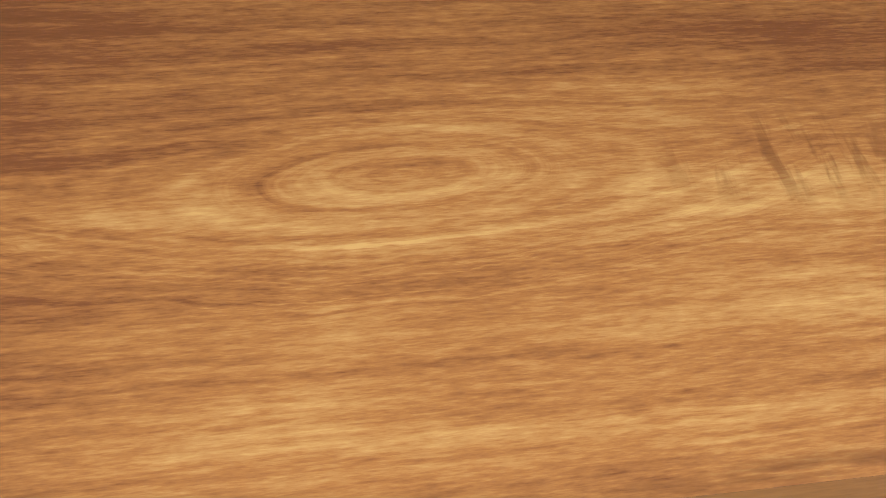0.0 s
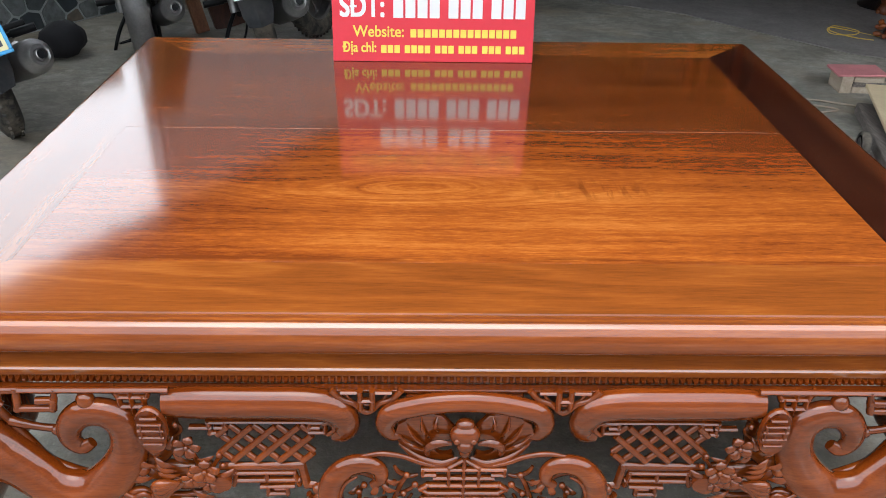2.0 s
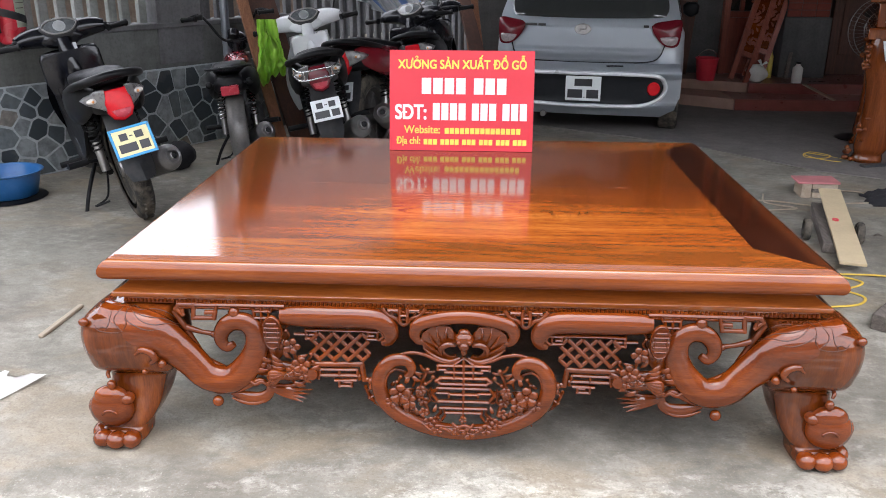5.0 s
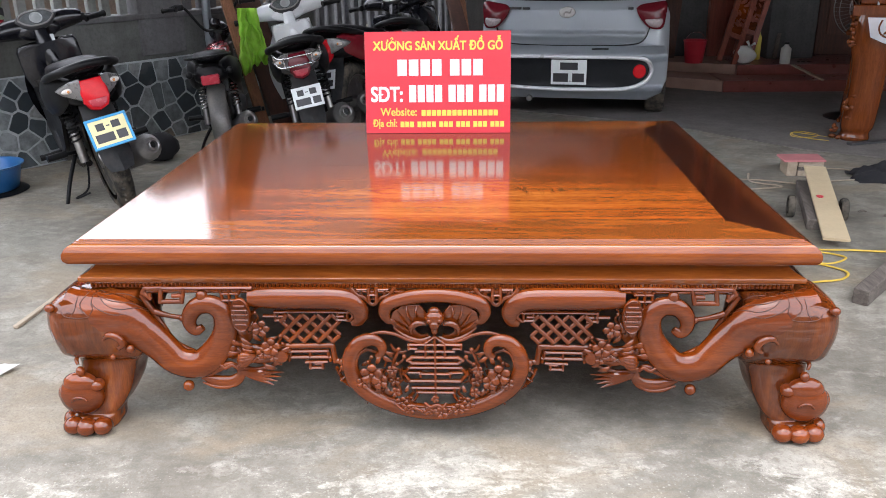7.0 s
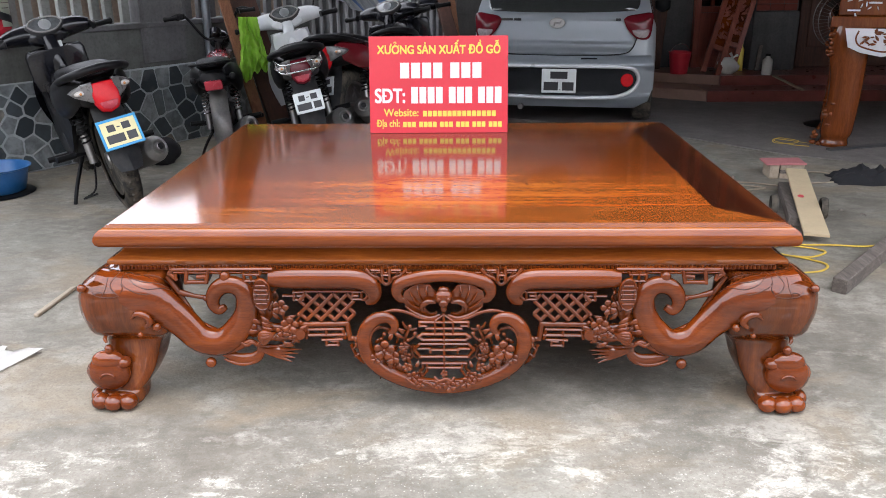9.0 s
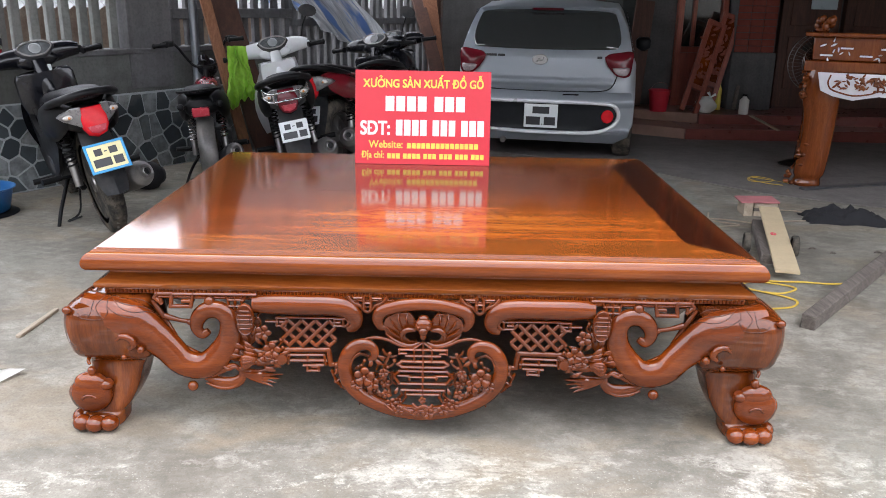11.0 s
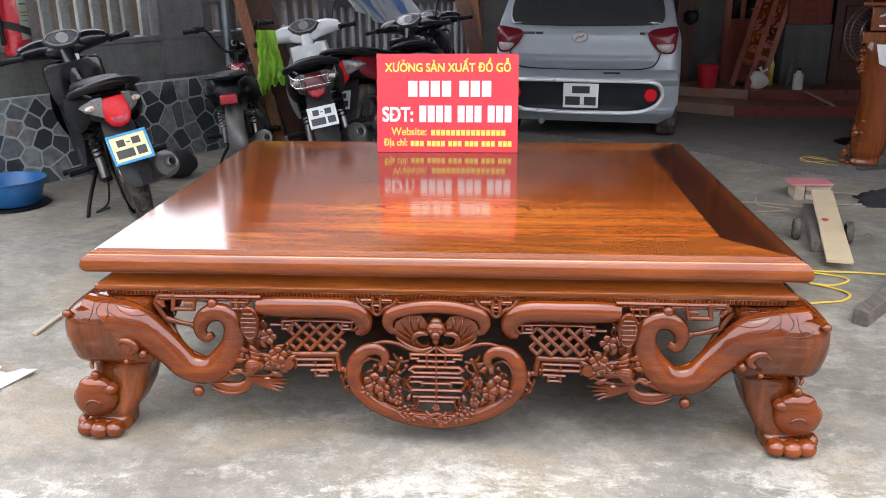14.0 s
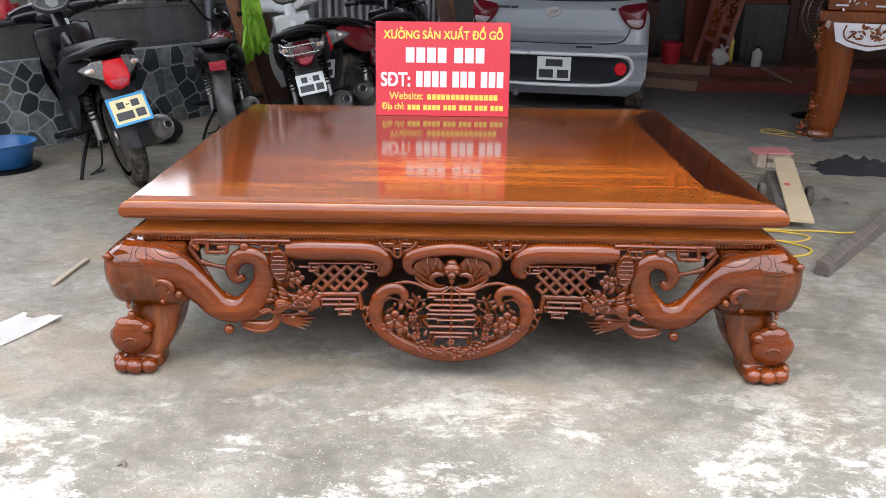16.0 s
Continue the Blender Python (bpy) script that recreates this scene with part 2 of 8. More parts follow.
M["wood_grey"] = wood("weathered_grey_timber", (0.06, 0.05, 0.043), (0.135, 0.115, 0.10), (0.24, 0.21, 0.185), "y", 0.85, 0.0, 0.3, 0.8, 1.4)


def concrete():
    k = Mat("worn_concrete_ground")
    big = k.noise(k.pos(), 0.75, 5, 0.6, 0.5)
    mid = k.noise(k.pos(rz=20), 3.4, 6, 0.62, 0.4)
    small = k.noise(k.pos(1.0, 1.4, 1.0, rz=33), 15, 6, 0.72, 0.5)
    fine = k.noise(k.pos(), 85, 4, 0.7)
    grit = k.voronoi(k.pos(), 140)
    col = k.ramp(k.math("ADD", k.math("MULTIPLY", big, 0.34), k.math("ADD", k.math("MULTIPLY", mid, 0.40), k.math("MULTIPLY", small, 0.26))), (0.38, (0.105, 0.097, 0.080)), (0.48, (0.200, 0.187, 0.158)), (0.60, (0.33, 0.312, 0.268)))
    brown = k.noise(k.pos(1.0, 1.7, 1.0, rz=-15), 1.6, 5, 0.62, 0.6)
    col = k.mix(k.ramp(brown, (0.50, 0.0), (0.62, 0.55)), col, (0.27, 0.215, 0.145))
    green = k.noise(k.pos(), 1.1, 3, 0.6, 0.2)
    col = k.mix(k.ramp(green, (0.52, 0.0), (0.70, 0.35)), col, (0.25, 0.255, 0.215))
    # scuffed whitish cement, most of it in the open yard
    splash = k.noise(k.pos(1.0, 2.2, 1.0, rz=12), 1.5, 7, 0.68, 0.9)
    scuff = k.ramp(k.math("ADD", splash, k.math("ADD", k.math("MULTIPLY", k.math("SUBTRACT", mid, 0.5), 0.3), k.math("MULTIPLY", k.math("SUBTRACT", small, 0.5), 0.55))), (0.535, 0.0), (0.575, 0.45), (0.635, 1.0))
    q = k.node("ShaderNodeSeparateXYZ")
    k.feed(q.inputs[0], k.node("ShaderNodeNewGeometry").outputs["Position"])
    front = k.ramp(k.math("ADD", k.math("MULTIPLY", q.outputs[1], -0.6), 0.15), (0.2, 0.10), (0.5, 1.0))
    col = k.mix(k.math("MULTIPLY", scuff, front), col, (0.63, 0.60, 0.53))
    flake = k.math("MULTIPLY", k.ramp(k.noise(k.pos(1.0, 1.5, 1.0, rz=8), 10, 8, 0.76, 0.3), (0.545, 0.0), (0.585, 1.0)), k.ramp(splash, (0.46, 0.0), (0.56, 1.0)))
    col = k.mix(k.math("MULTIPLY", flake, front), col, (0.66, 0.63, 0.56))
    damp = k.math("MULTIPLY", k.ramp(k.noise(k.pos(1.0, 1.3, 1.0, rz=-20), 8, 8, 0.74, 0.3), (0.40, 1.0), (0.455, 0.0)), k.ramp(big, (0.40, 0.55), (0.60, 0.15)))
    col = k.mix(damp, col, (0.12, 0.112, 0.092))
    specks = k.math("MULTIPLY", k.ramp(k.voronoi(k.pos(), 42), (0.10, 1.0), (0.17, 0.0)), k.ramp(k.noise(k.pos(), 2.4, 3), (0.48, 0.0), (0.58, 0.8)))
    col = k.mix(k.math("MULTIPLY", specks, front), col, (0.60, 0.575, 0.51))
    col = k.mix(k.ramp(fine, (0.36, 0.5), (0.48, 0.0)), col, (0.165, 0.140, 0.106))
    crumbs = k.math("MULTIPLY", k.ramp(k.voronoi(k.pos(), 95), (0.14, 1.0), (0.24, 0.0)), k.ramp(small, (0.46, 0.0), (0.58, 0.9)))
    col = k.mix(k.math("MULTIPLY", crumbs, front), col, (0.62, 0.595, 0.53))
    grain = k.noise(k.pos(), 120, 3, 0.75)
    col = k.mix(k.ramp(grain, (0.36, 0.18), (0.48, 0.0)), col, (0.14, 0.124, 0.098))
    col = k.mix(k.ramp(grain, (0.58, 0.0), (0.70, 0.16)), col, (0.58, 0.55, 0.47))
    oil = k.noise(k.pos(), 2.1, 5, 0.6, 0.5)
    col = k.mix(k.ramp(oil, (0.33, 0.6), (0.43, 0.0)), col, (0.13, 0.115, 0.092))
    k.set(Base_Color=col, Roughness=k.ramp(mid, (0.3, 0.55), (0.7, 0.85)), Specular_IOR_Level=0.35)
    k.bump(k.math("ADD", k.math("MULTIPLY", fine, 0.6), k.math("MULTIPLY", grit, 0.5)), 0.3, 0.005)
    return k.m


def plaster(name, a, b, c):
    k = Mat(name)
    big = k.noise(k.pos(1, 1, 1.6), 2.2, 5, 0.65, 0.5)
    fine = k.noise(k.pos(), 45, 4, 0.7)
    drip = k.noise(k.pos(9, 9, 0.8), 1.0, 4, 0.6)
    col = k.ramp(k.math("ADD", k.math("MULTIPLY", big, 0.6), k.math("MULTIPLY", drip, 0.4)), (0.32, a), (0.5, b), (0.68, c))
    col = k.mix(k.ramp(fine, (0.3, 0.35), (0.55, 0.0)), col, tuple(x * 0.6 for x in a))
    k.set(Base_Color=col, Roughness=0.85, Specular_IOR_Level=0.3)
    k.bump(fine, 0.3, 0.004)
    return k.m


def stone():
    k = Mat("dark_slate_stone")
    r = k.random()
    base = k.ramp(r, (0.0, (0.024, 0.033, 0.040)), (0.26, (0.048, 0.062, 0.073)), (0.42, (0.075, 0.094, 0.106)), (0.54, (0.20, 0.225, 0.235)), (0.90, (0.32, 0.345, 0.35)), (1.0, (0.22, 0.165, 0.115)))
    n = k.noise(k.pos(), 16, 5, 0.65)
    col = k.mix(k.ramp(n, (0.35, 0.55), (0.6, 0.0)), base, (0.04, 0.045, 0.045))
    col = k.mix(k.ramp(k.noise(k.pos(), 7, 4), (0.55, 0.0), (0.75, 0.35)), col, (0.22, 0.225, 0.21))
    k.set(Base_Color=col, Roughness=0.55)
    k.bump(n, 0.4, 0.006)
    return k.m


M["concrete"] = concrete()
M["plaster"] = plaster("stained_grey_plaster", (0.088, 0.092, 0.085), (0.145, 0.150, 0.142), (0.20, 0.208, 0.20))
M["picket"] = plaster("weathered_cement_picket", (0.18, 0.188, 0.178), (0.28, 0.292, 0.278), (0.37, 0.385, 0.37))
M["rail"] = plaster("grey_brown_fence_rail", (0.098, 0.098, 0.100), (0.148, 0.148, 0.152), (0.205, 0.205, 0.21))
M["mortar"] = plaster("pale_mortar", (0.33, 0.36, 0.375), (0.46, 0.49, 0.505), (0.56, 0.585, 0.59))
M["stone"] = stone()
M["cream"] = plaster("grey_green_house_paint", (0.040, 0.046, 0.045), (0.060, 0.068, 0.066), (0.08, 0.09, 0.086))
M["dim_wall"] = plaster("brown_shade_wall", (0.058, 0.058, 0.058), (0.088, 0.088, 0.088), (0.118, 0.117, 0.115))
M["yard_plaster"] = plaster("pale_yard_plaster", (0.20, 0.19, 0.17), (0.28, 0.27, 0.245), (0.36, 0.345, 0.315))
M["yellow_wall"] = plaster("cream_yellow_house_paint", (0.34, 0.30, 0.20), (0.45, 0.40, 0.28), (0.54, 0.49, 0.36))
M["red_sign"] = plain("red_sign_sheet", (0.66, 0.035, 0.055), 0.35, wear=0.05)
M["yellow_ink"] = plain("yellow_sign_ink", (0.78, 0.63, 0.10), 0.4, wear=0.04)
M["white_ink"] = plain("white_sign_ink", (0.74, 0.73, 0.74), 0.4, wear=0.03)
M["rubber"] = plain("dusty_tyre_rubber", (0.030, 0.029, 0.027), 0.8, wear=0.4, scale=14, bump=0.4, dust=0.45, spec=0.3)
M["black_plastic"] = plain("black_plastic", (0.0050, 0.0052, 0.0065), 0.42, wear=0.4, dust=0.01, spec=0.18)
M["black_paint"] = plain("glossy_black_paint", (0.0060, 0.0068, 0.011), 0.22, coat=0.45, wear=0.3, dust=0.02, spec=0.3)
M["grey_plastic"] = plain("grey_matt_plastic", (0.045, 0.048, 0.053), 0.5, wear=0.3, dust=0.12, spec=0.3)
M["white_paint"] = plain("white_bike_paint", (0.74, 0.76, 0.78), 0.22, coat=0.8, wear=0.08)
M["red_paint"] = plain("deep_red_bike_paint", (0.20, 0.009, 0.018), 0.2, coat=0.9, wear=0.2)
M["chrome"] = plain("worn_chrome", (0.62, 0.62, 0.63), 0.2, 1.0, wear=0.15)
M["steel"] = plain("dull_steel", (0.32, 0.31, 0.30), 0.42, 1.0, wear=0.3)
M["exhaust"] = plain("grey_muffler_steel", (0.27, 0.265, 0.26), 0.32, 0.6, wear=0.35, dust=0.12)
M["maroon_lens"] = plain("maroon_lamp_lens", (0.13, 0.007, 0.014), 0.15, coat=0.15, spec=0.25, wear=0.12, scale=40)
M["vein_shade"] = plain("carved_vein_shade", (0.060, 0.014, 0.005), 0.35, wear=0.3)
M["red_lens"] = plain("red_light_lens", (0.62, 0.012, 0.020), 0.2, coat=0.0, spec=0.2, wear=0.12, scale=40)
M["rose_lens"] = plain("rose_red_reflector", (0.42, 0.035, 0.055), 0.25, spec=0.3, wear=0.12, scale=40)
M["clear_lens"] = plain("clear_light_lens", (0.62, 0.58, 0.54), 0.1, coat=1.0, wear=0.25, scale=60)
M["orange_lens"] = plain("amber_light_lens", (0.72, 0.30, 0.10), 0.12, coat=1.0, wear=0.15, scale=40)
M["smoke_plastic"] = plain("silver_grey_plastic", (0.17, 0.165, 0.165), 0.28, coat=0.4, wear=0.4, scale=30)
M["dial_glass"] = plain("grey_dial_behind_plastic", (0.11, 0.12, 0.125), 0.12, coat=1.0, wear=0.5, scale=45)
M["dial_print"] = plain("pale_dial_print", (0.42, 0.44, 0.45), 0.35, wear=0.2)
M["vinyl"] = plain("black_seat_vinyl", (0.0060, 0.0062, 0.0085), 0.45, wear=0.3, scale=20, bump=0.12, spec=0.18)
M["plate_white"] = plain("white_number_plate", (0.70, 0.74, 0.74), 0.35, wear=0.08)
M["plate_yellow"] = plain("cream_number_plate", (0.78, 0.72, 0.38), 0.35, wear=0.08)
M["plate_ink"] = plain("black_plate_ink", (0.03, 0.03, 0.035), 0.4, wear=0.2)
M["blue_plastic"] = plain("blue_plastic", (0.015, 0.12, 0.33), 0.35, wear=0.2, dust=0.08)
M["cyan_frame"] = plain("sky_blue_plate_frame", (0.02, 0.30, 0.62), 0.3, wear=0.1)
M["silver_paint"] = plain("silver_car_paint", (0.50, 0.545, 0.59), 0.36, 0.35, coat=0.25, wear=0.0, scale=2.0)
M["sky_lit_trim"] = plain("sky_lit_silver_trim", (0.74, 0.77, 0.80), 0.3, 0.25, coat=0.6, wear=0.05)
M["lamp_clear"] = plain("smoky_clear_lens", (0.34, 0.28, 0.29), 0.12, coat=0.6, wear=0.35, scale=60)
M["car_glass"] = plain("dark_tinted_car_glass", (0.030, 0.034, 0.034), 0.06, coat=1.0, wear=0.1, spec=0.9)
M["car_black"] = plain("black_bumper_plastic", (0.011, 0.0125, 0.015), 0.4, wear=0.2, spec=0.2)
M["red_metal"] = plain("red_extinguisher_paint", (0.46, 0.012, 0.028), 0.25, coat=0.7, wear=0.1)
M["label_paper"] = plain("pale_paper_label", (0.60, 0.66, 0.54), 0.6, wear=0.08)
M["green_cloth"] = plain("lime_green_cloth", (0.42, 0.70, 0.10), 0.85, wear=0.2, scale=30, bump=0.3)
M["black_cloth"] = plain("black_cloth", (0.013, 0.013, 0.016), 0.9, wear=0.3, scale=30, bump=0.3)
M["pink_board"] = plain("dusty_pink_board", (0.55, 0.20, 0.21), 0.7, wear=0.2)
M["card"] = plain("pale_cardboard", (0.55, 0.44, 0.28), 0.75, wear=0.12)
M["foam"] = plain("white_paper_sheet", (0.74, 0.73, 0.70), 0.7, wear=0.08)
M["yellow_strap"] = plain("yellow_plastic_strap", (0.68, 0.46, 0.06), 0.5, wear=0.15)
M["red_bucket"] = plain("red_plastic_bucket", (0.55, 0.02, 0.04), 0.4, wear=0.15)
M["maroon_step"] = plain("maroon_step_tile", (0.20, 0.055, 0.045), 0.3, coat=0.3, wear=0.25)
M["tan_step"] = plain("worn_tan_step", (0.36, 0.23, 0.18), 0.5, wear=0.2)
M["maroon_tile"] = plain("maroon_wall_tile", (0.19, 0.046, 0.034), 0.75, wear=0.2, spec=0.2)
M["pearl"] = plain("pale_pearl_inlay", (0.74, 0.72, 0.76), 0.2, coat=0.8, wear=0.1)
M["bright_opening"] = plain("pale_blue_opening", (0.36, 0.44, 0.48), 0.3, wear=0.1)
M["pipe"] = plain("galvanised_pipe", (0.36, 0.40, 0.44), 0.35, 0.8, wear=0.2)
M["roof_sheet"] = plain("pale_corrugated_roof_sheet", (0.36, 0.37, 0.38), 0.5, 0.0, wear=0.2)
M["under_roof"] = plain("dark_roof_underside", (0.06, 0.055, 0.05), 0.7, wear=0.3)


# ---- mesh kit ----
def finish(name, bm, material, parent=None, label="", smooth=50):
    """Links a bmesh as one mesh object, under a parent if there is one."""
    mesh = bpy.data.meshes.new(name)
    bmesh.ops.recalc_face_normals(bm, faces=bm.faces)
    if smooth:
        hard = bm.edges.layers.int.get("hard")
        for e in bm.edges:
            e.smooth = not (hard and e[hard]) and e.calc_face_angle(0.0) < radians(smooth)
        for f in bm.faces:
            f.smooth = True
    bm.to_mesh(mesh)
    bm.free()
    mesh.materials.append(M[material] if isinstance(material, str) else material)
    ob = new(name, mesh)
    if parent:
        ob.parent = parent
    if label:
        tagged(ob, label)
    return ob


def part(name, bm, material, parent, label="", smooth=50):
    return finish(name, bm, material, parent, label, smooth)


def thing(name, label, category, group="", kind="", at=None):
    ob = new(name)
    ob.empty_display_size = 0.1
    if at is not None:
        ob.matrix_world = at
    return tagged(ob, label, category, group, kind)


def shared(name, mesh, parent, m=None):
    """Another object on the same mesh, as a part."""
    ob = new(name, mesh)
    ob.parent = parent
    if m is not None:
        ob.matrix_local = m
    return ob


def B():
    return bmesh.new()


def box(bm, lo, hi, bevel=0.0, m=None, seg=2):
    """An axis-parallel block from corner to corner, with rounded edges."""
    r = bmesh.ops.create_cube(bm, size=1)
    vs = r["verts"]
    lo, hi = Vector(lo), Vector(hi)
    for v in vs:
        v.co = Vector([(lo[i] + hi[i]) / 2 + v.co[i] * (hi[i] - lo[i]) for i in range(3)])
    if bevel:
        es = list({e for v in vs for e in v.link_edges})
        out = bmesh.ops.bevel(bm, geom=es, offset=bevel, segments=seg, affect="EDGES", profile=0.5)
        vs = list({v for f in out["faces"] for v in f.verts} | {v for v in vs if v.is_valid})
        hard = bm.edges.layers.int.get("hard") or bm.edges.layers.int.new("hard")
        for f in {f for v in vs for f in v.link_faces}:
            f.normal_update()
            if max(abs(c) for c in f.normal) > 0.9995:
                for e in f.edges:
                    e[hard] = 1
    if m is not None:
        bmesh.ops.transform(bm, matrix=m, verts=vs)
    return vs


def curve(pts, n=6):
    """Points of a smooth line through pts (of any dimension)."""
    p = [np.array(q, float) for q in pts]
    p = [2 * p[0] - p[1]] + p + [2 * p[-1] - p[-2]]
    out = []
    for i in range(1, len(p) - 2):
        for j in range(n):
            t = j / n
            a, b, c, d = p[i - 1], p[i], p[i + 1], p[i + 2]
            out.append(0.5 * (2 * b + (c - a) * t + (2 * a - 5 * b + 4 * c - d) * t * t + (3 * b - a - 3 * c + d) * t ** 3))
    out.append(p[-2])
    return out


def tube(bm, pts, r, seg=8, flat=1.0, n=5, up=(0, 1, 0), square=False, ends=True):
    """A round or square bar along a line; r is a number or one for each point. flat squeezes it along up."""
    rr = r if isinstance(r, (list, tuple)) else [r] * len(pts)
    line = [(*q, w) for q, w in zip(pts, rr)]
    if n > 1 and len(pts) > 2:
        line = curve(line, n)
    up = Vector(up)
    rings = []
    for i, q in enumerate(line):
        a, b = line[max(0, i - 1)], line[min(len(line) - 1, i + 1)]
        d = Vector(b[:3]) - Vector(a[:3])
        d = d.normalized() if d.length > 1e-9 else Vector((0, 0, 1))
        u = up - d * up.dot(d)
        u = u.normalized() if u.length > 1e-4 else d.orthogonal().normalized()
        s = d.cross(u)
        w = max(1e-4, float(q[3]))
        ring = []
        for k in range(4 if square else seg):
            if square:
                ck, sk = ((1, 1), (-1, 1), (-1, -1), (1, -1))[k]
            else:
                ang = 2 * math.pi * k / seg
                ck, sk = math.cos(ang), math.sin(ang)
            ring.append(bm.verts.new(Vector(q[:3]) + s * (ck * w) + u * (sk * w * flat)))
        rings.append(ring)
    for a, b in zip(rings, rings[1:]):
        for k in range(len(a)):
            j = (k + 1) % len(a)
            bm.faces.new((a[k], a[j], b[j], b[k]))
    if ends:
        bm.faces.new(rings[0])
        bm.faces.new(rings[-1])
    return [v for ring in rings for v in ring]


def ball(bm, c, r, seg=10, rings=7, scale=(1, 1, 1), m=None):
    vs = bmesh.ops.create_uvsphere(bm, u_segments=seg, v_segments=rings, radius=1)["verts"]
    rr = r if isinstance(r, tuple) else (r * scale[0], r * scale[1], r * scale[2])
    for v in vs:
        v.co = Vector(c) + Vector((v.co[0] * rr[0], v.co[1] * rr[1], v.co[2] * rr[2]))
    if m is not None:
        bmesh.ops.transform(bm, matrix=m, verts=vs)
    return vs


def lathe(bm, profile, seg=20, m=None, arc=360):
    """A turned shape round z from (radius, height) pairs."""
    rings = []
    full = arc >= 360
    for r, z in profile:
        rings.append([bm.verts.new((r * math.cos(radians(arc) * k / seg), r * math.sin(radians(arc) * k / seg), z)) for k in range(seg if full else seg + 1)])
    for a, b in zip(rings, rings[1:]):
        for k in range(seg):
            j = (k + 1) % len(a)
            bm.faces.new((a[k], a[j], b[j], b[k]))
    if full:
        for ring, (r, z) in ((rings[0], profile[0]), (rings[-1], profile[-1])):
            if r > 1e-4:
                bm.faces.new(ring)
    vs = [v for ring in rings for v in ring]
    bmesh.ops.remove_doubles(bm, verts=vs, dist=1e-5)
    vs = [v for v in vs if v.is_valid]
    if m is not None:
        bmesh.ops.transform(bm, matrix=m, verts=vs)
    return vs


def slab(bm, poly, y0, y1, bevel=0.0, m=None):
    """A polygon in x and z, given a thickness along y."""
    a = [bm.verts.new((x, y0, z)) for x, z in poly]
    b = [bm.verts.new((x, y1, z)) for x, z in poly]
    f = [bm.faces.new(a), bm.faces.new(list(reversed(b)))]
    for i in range(len(a)):
        j = (i + 1) % len(a)
        f.append(bm.faces.new((a[j], a[i], b[i], b[j])))
    vs = a + b
    hard = bm.edges.layers.int.get("hard") or bm.edges.layers.int.new("hard")
    if bevel:
        out = bmesh.ops.bevel(bm, geom=[e for e in f[0].edges], offset=bevel, segments=2, affect="EDGES", profile=0.5)
        vs = list({v for g in out["faces"] for v in g.verts} | {v for v in vs if v.is_valid})
        for e in f[0].edges if f[0].is_valid else ():
            e[hard] = 1
    if m is not None:
        bmesh.ops.transform(bm, matrix=m, verts=vs)
    return vs


def loft(bm, sections, seg=16, power=2.6, caps=True):
    """A skin over rounded-square sections: (cx, cy, z, half x, half y)."""
    rings = []
    for cx, cy, z, a, b in sections:
        ring = []
        for k in range(seg):
            t = 2 * math.pi * (k + 0.5) / seg
            c, s = math.cos(t), math.sin(t)
            w = (abs(c) ** power + abs(s) ** power) ** (-1 / power)
            ring.append(bm.verts.new((cx + a * c * w, cy + b * s * w, z)))
        rings.append(ring)
    for p, q in zip(rings, rings[1:]):
        for k in range(seg):
            j = (k + 1) % seg
            bm.faces.new((p[k], p[j], q[j], q[k]))
    if caps:
        bm.faces.new(rings[0])
        bm.faces.new(rings[-1])
    return [v for ring in rings for v in ring]


def skin(bm, rows, close=False):
    """A sheet over rows of equally many points."""
    vs = [[bm.verts.new(p) for p in row] for row in rows]
    for a, b in zip(vs, vs[1:]):
        for k in range(len(a) - (0 if close else 1)):
            j = (k + 1) % len(a)
            bm.faces.new((a[k], a[j], b[j], b[k]))
    return [v for row in vs for v in row]


def thicken(bm, t):
    bmesh.ops.solidify(bm, geom=list(bm.faces), thickness=t)


def letters(text, size, m, material, parent, name="lettering", width=None, bold=0.0):
    """Raised lettering, or None if the text gives no faces."""
    cu = bpy.data.curves.new(name, "FONT")
    cu.body, cu.size, cu.extrude = text, size, 0.0004
    cu.align_x = "CENTER"
    ob = bpy.data.objects.new(name, cu)
    scene.collection.objects.link(ob)
    bpy.context.view_layer.update()
    mesh = bpy.data.meshes.new_from_object(ob.evaluated_get(bpy.context.evaluated_depsgraph_get()))
    bpy.data.objects.remove(ob)
    bpy.data.curves.remove(cu)
    mesh.materials.clear()
    mesh.materials.append(M[material])
    if width and len(mesh.vertices):
        xs = [v.co.x for v in mesh.vertices]
        k = width / (max(xs) - min(xs))
        mid = (max(xs) + min(xs)) / 2
        for v in mesh.vertices:
            v.co.x = (v.co.x - mid) * k
    if bold:
        b = bmesh.new()
        b.from_mesh(mesh)
        for k, (dx, dy) in enumerate(((bold, 0), (0, bold), (bold, bold))):
            twin = bmesh.new()
            twin.from_mesh(mesh)
            bmesh.ops.translate(twin, vec=(dx, dy, 0.00005 * (k + 1)), verts=twin.verts)
            extra = bpy.data.meshes.new("twin")
            twin.to_mesh(extra)
            twin.free()
            b.from_mesh(extra)
            bpy.data.meshes.remove(extra)
        b.to_mesh(mesh)
        b.free()
    out = new(name, mesh)
    out.parent = parent
    out.matrix_local = m
    return out


# ---- ground, walls, fence, roof, house ----
bm = B()
bmesh.ops.create_grid(bm, x_segments=2, y_segments=2, size=60)
tagged(finish("ground", bm, "concrete", smooth=0), "worn light concrete yard with pale stains", "ground", kind="structure")
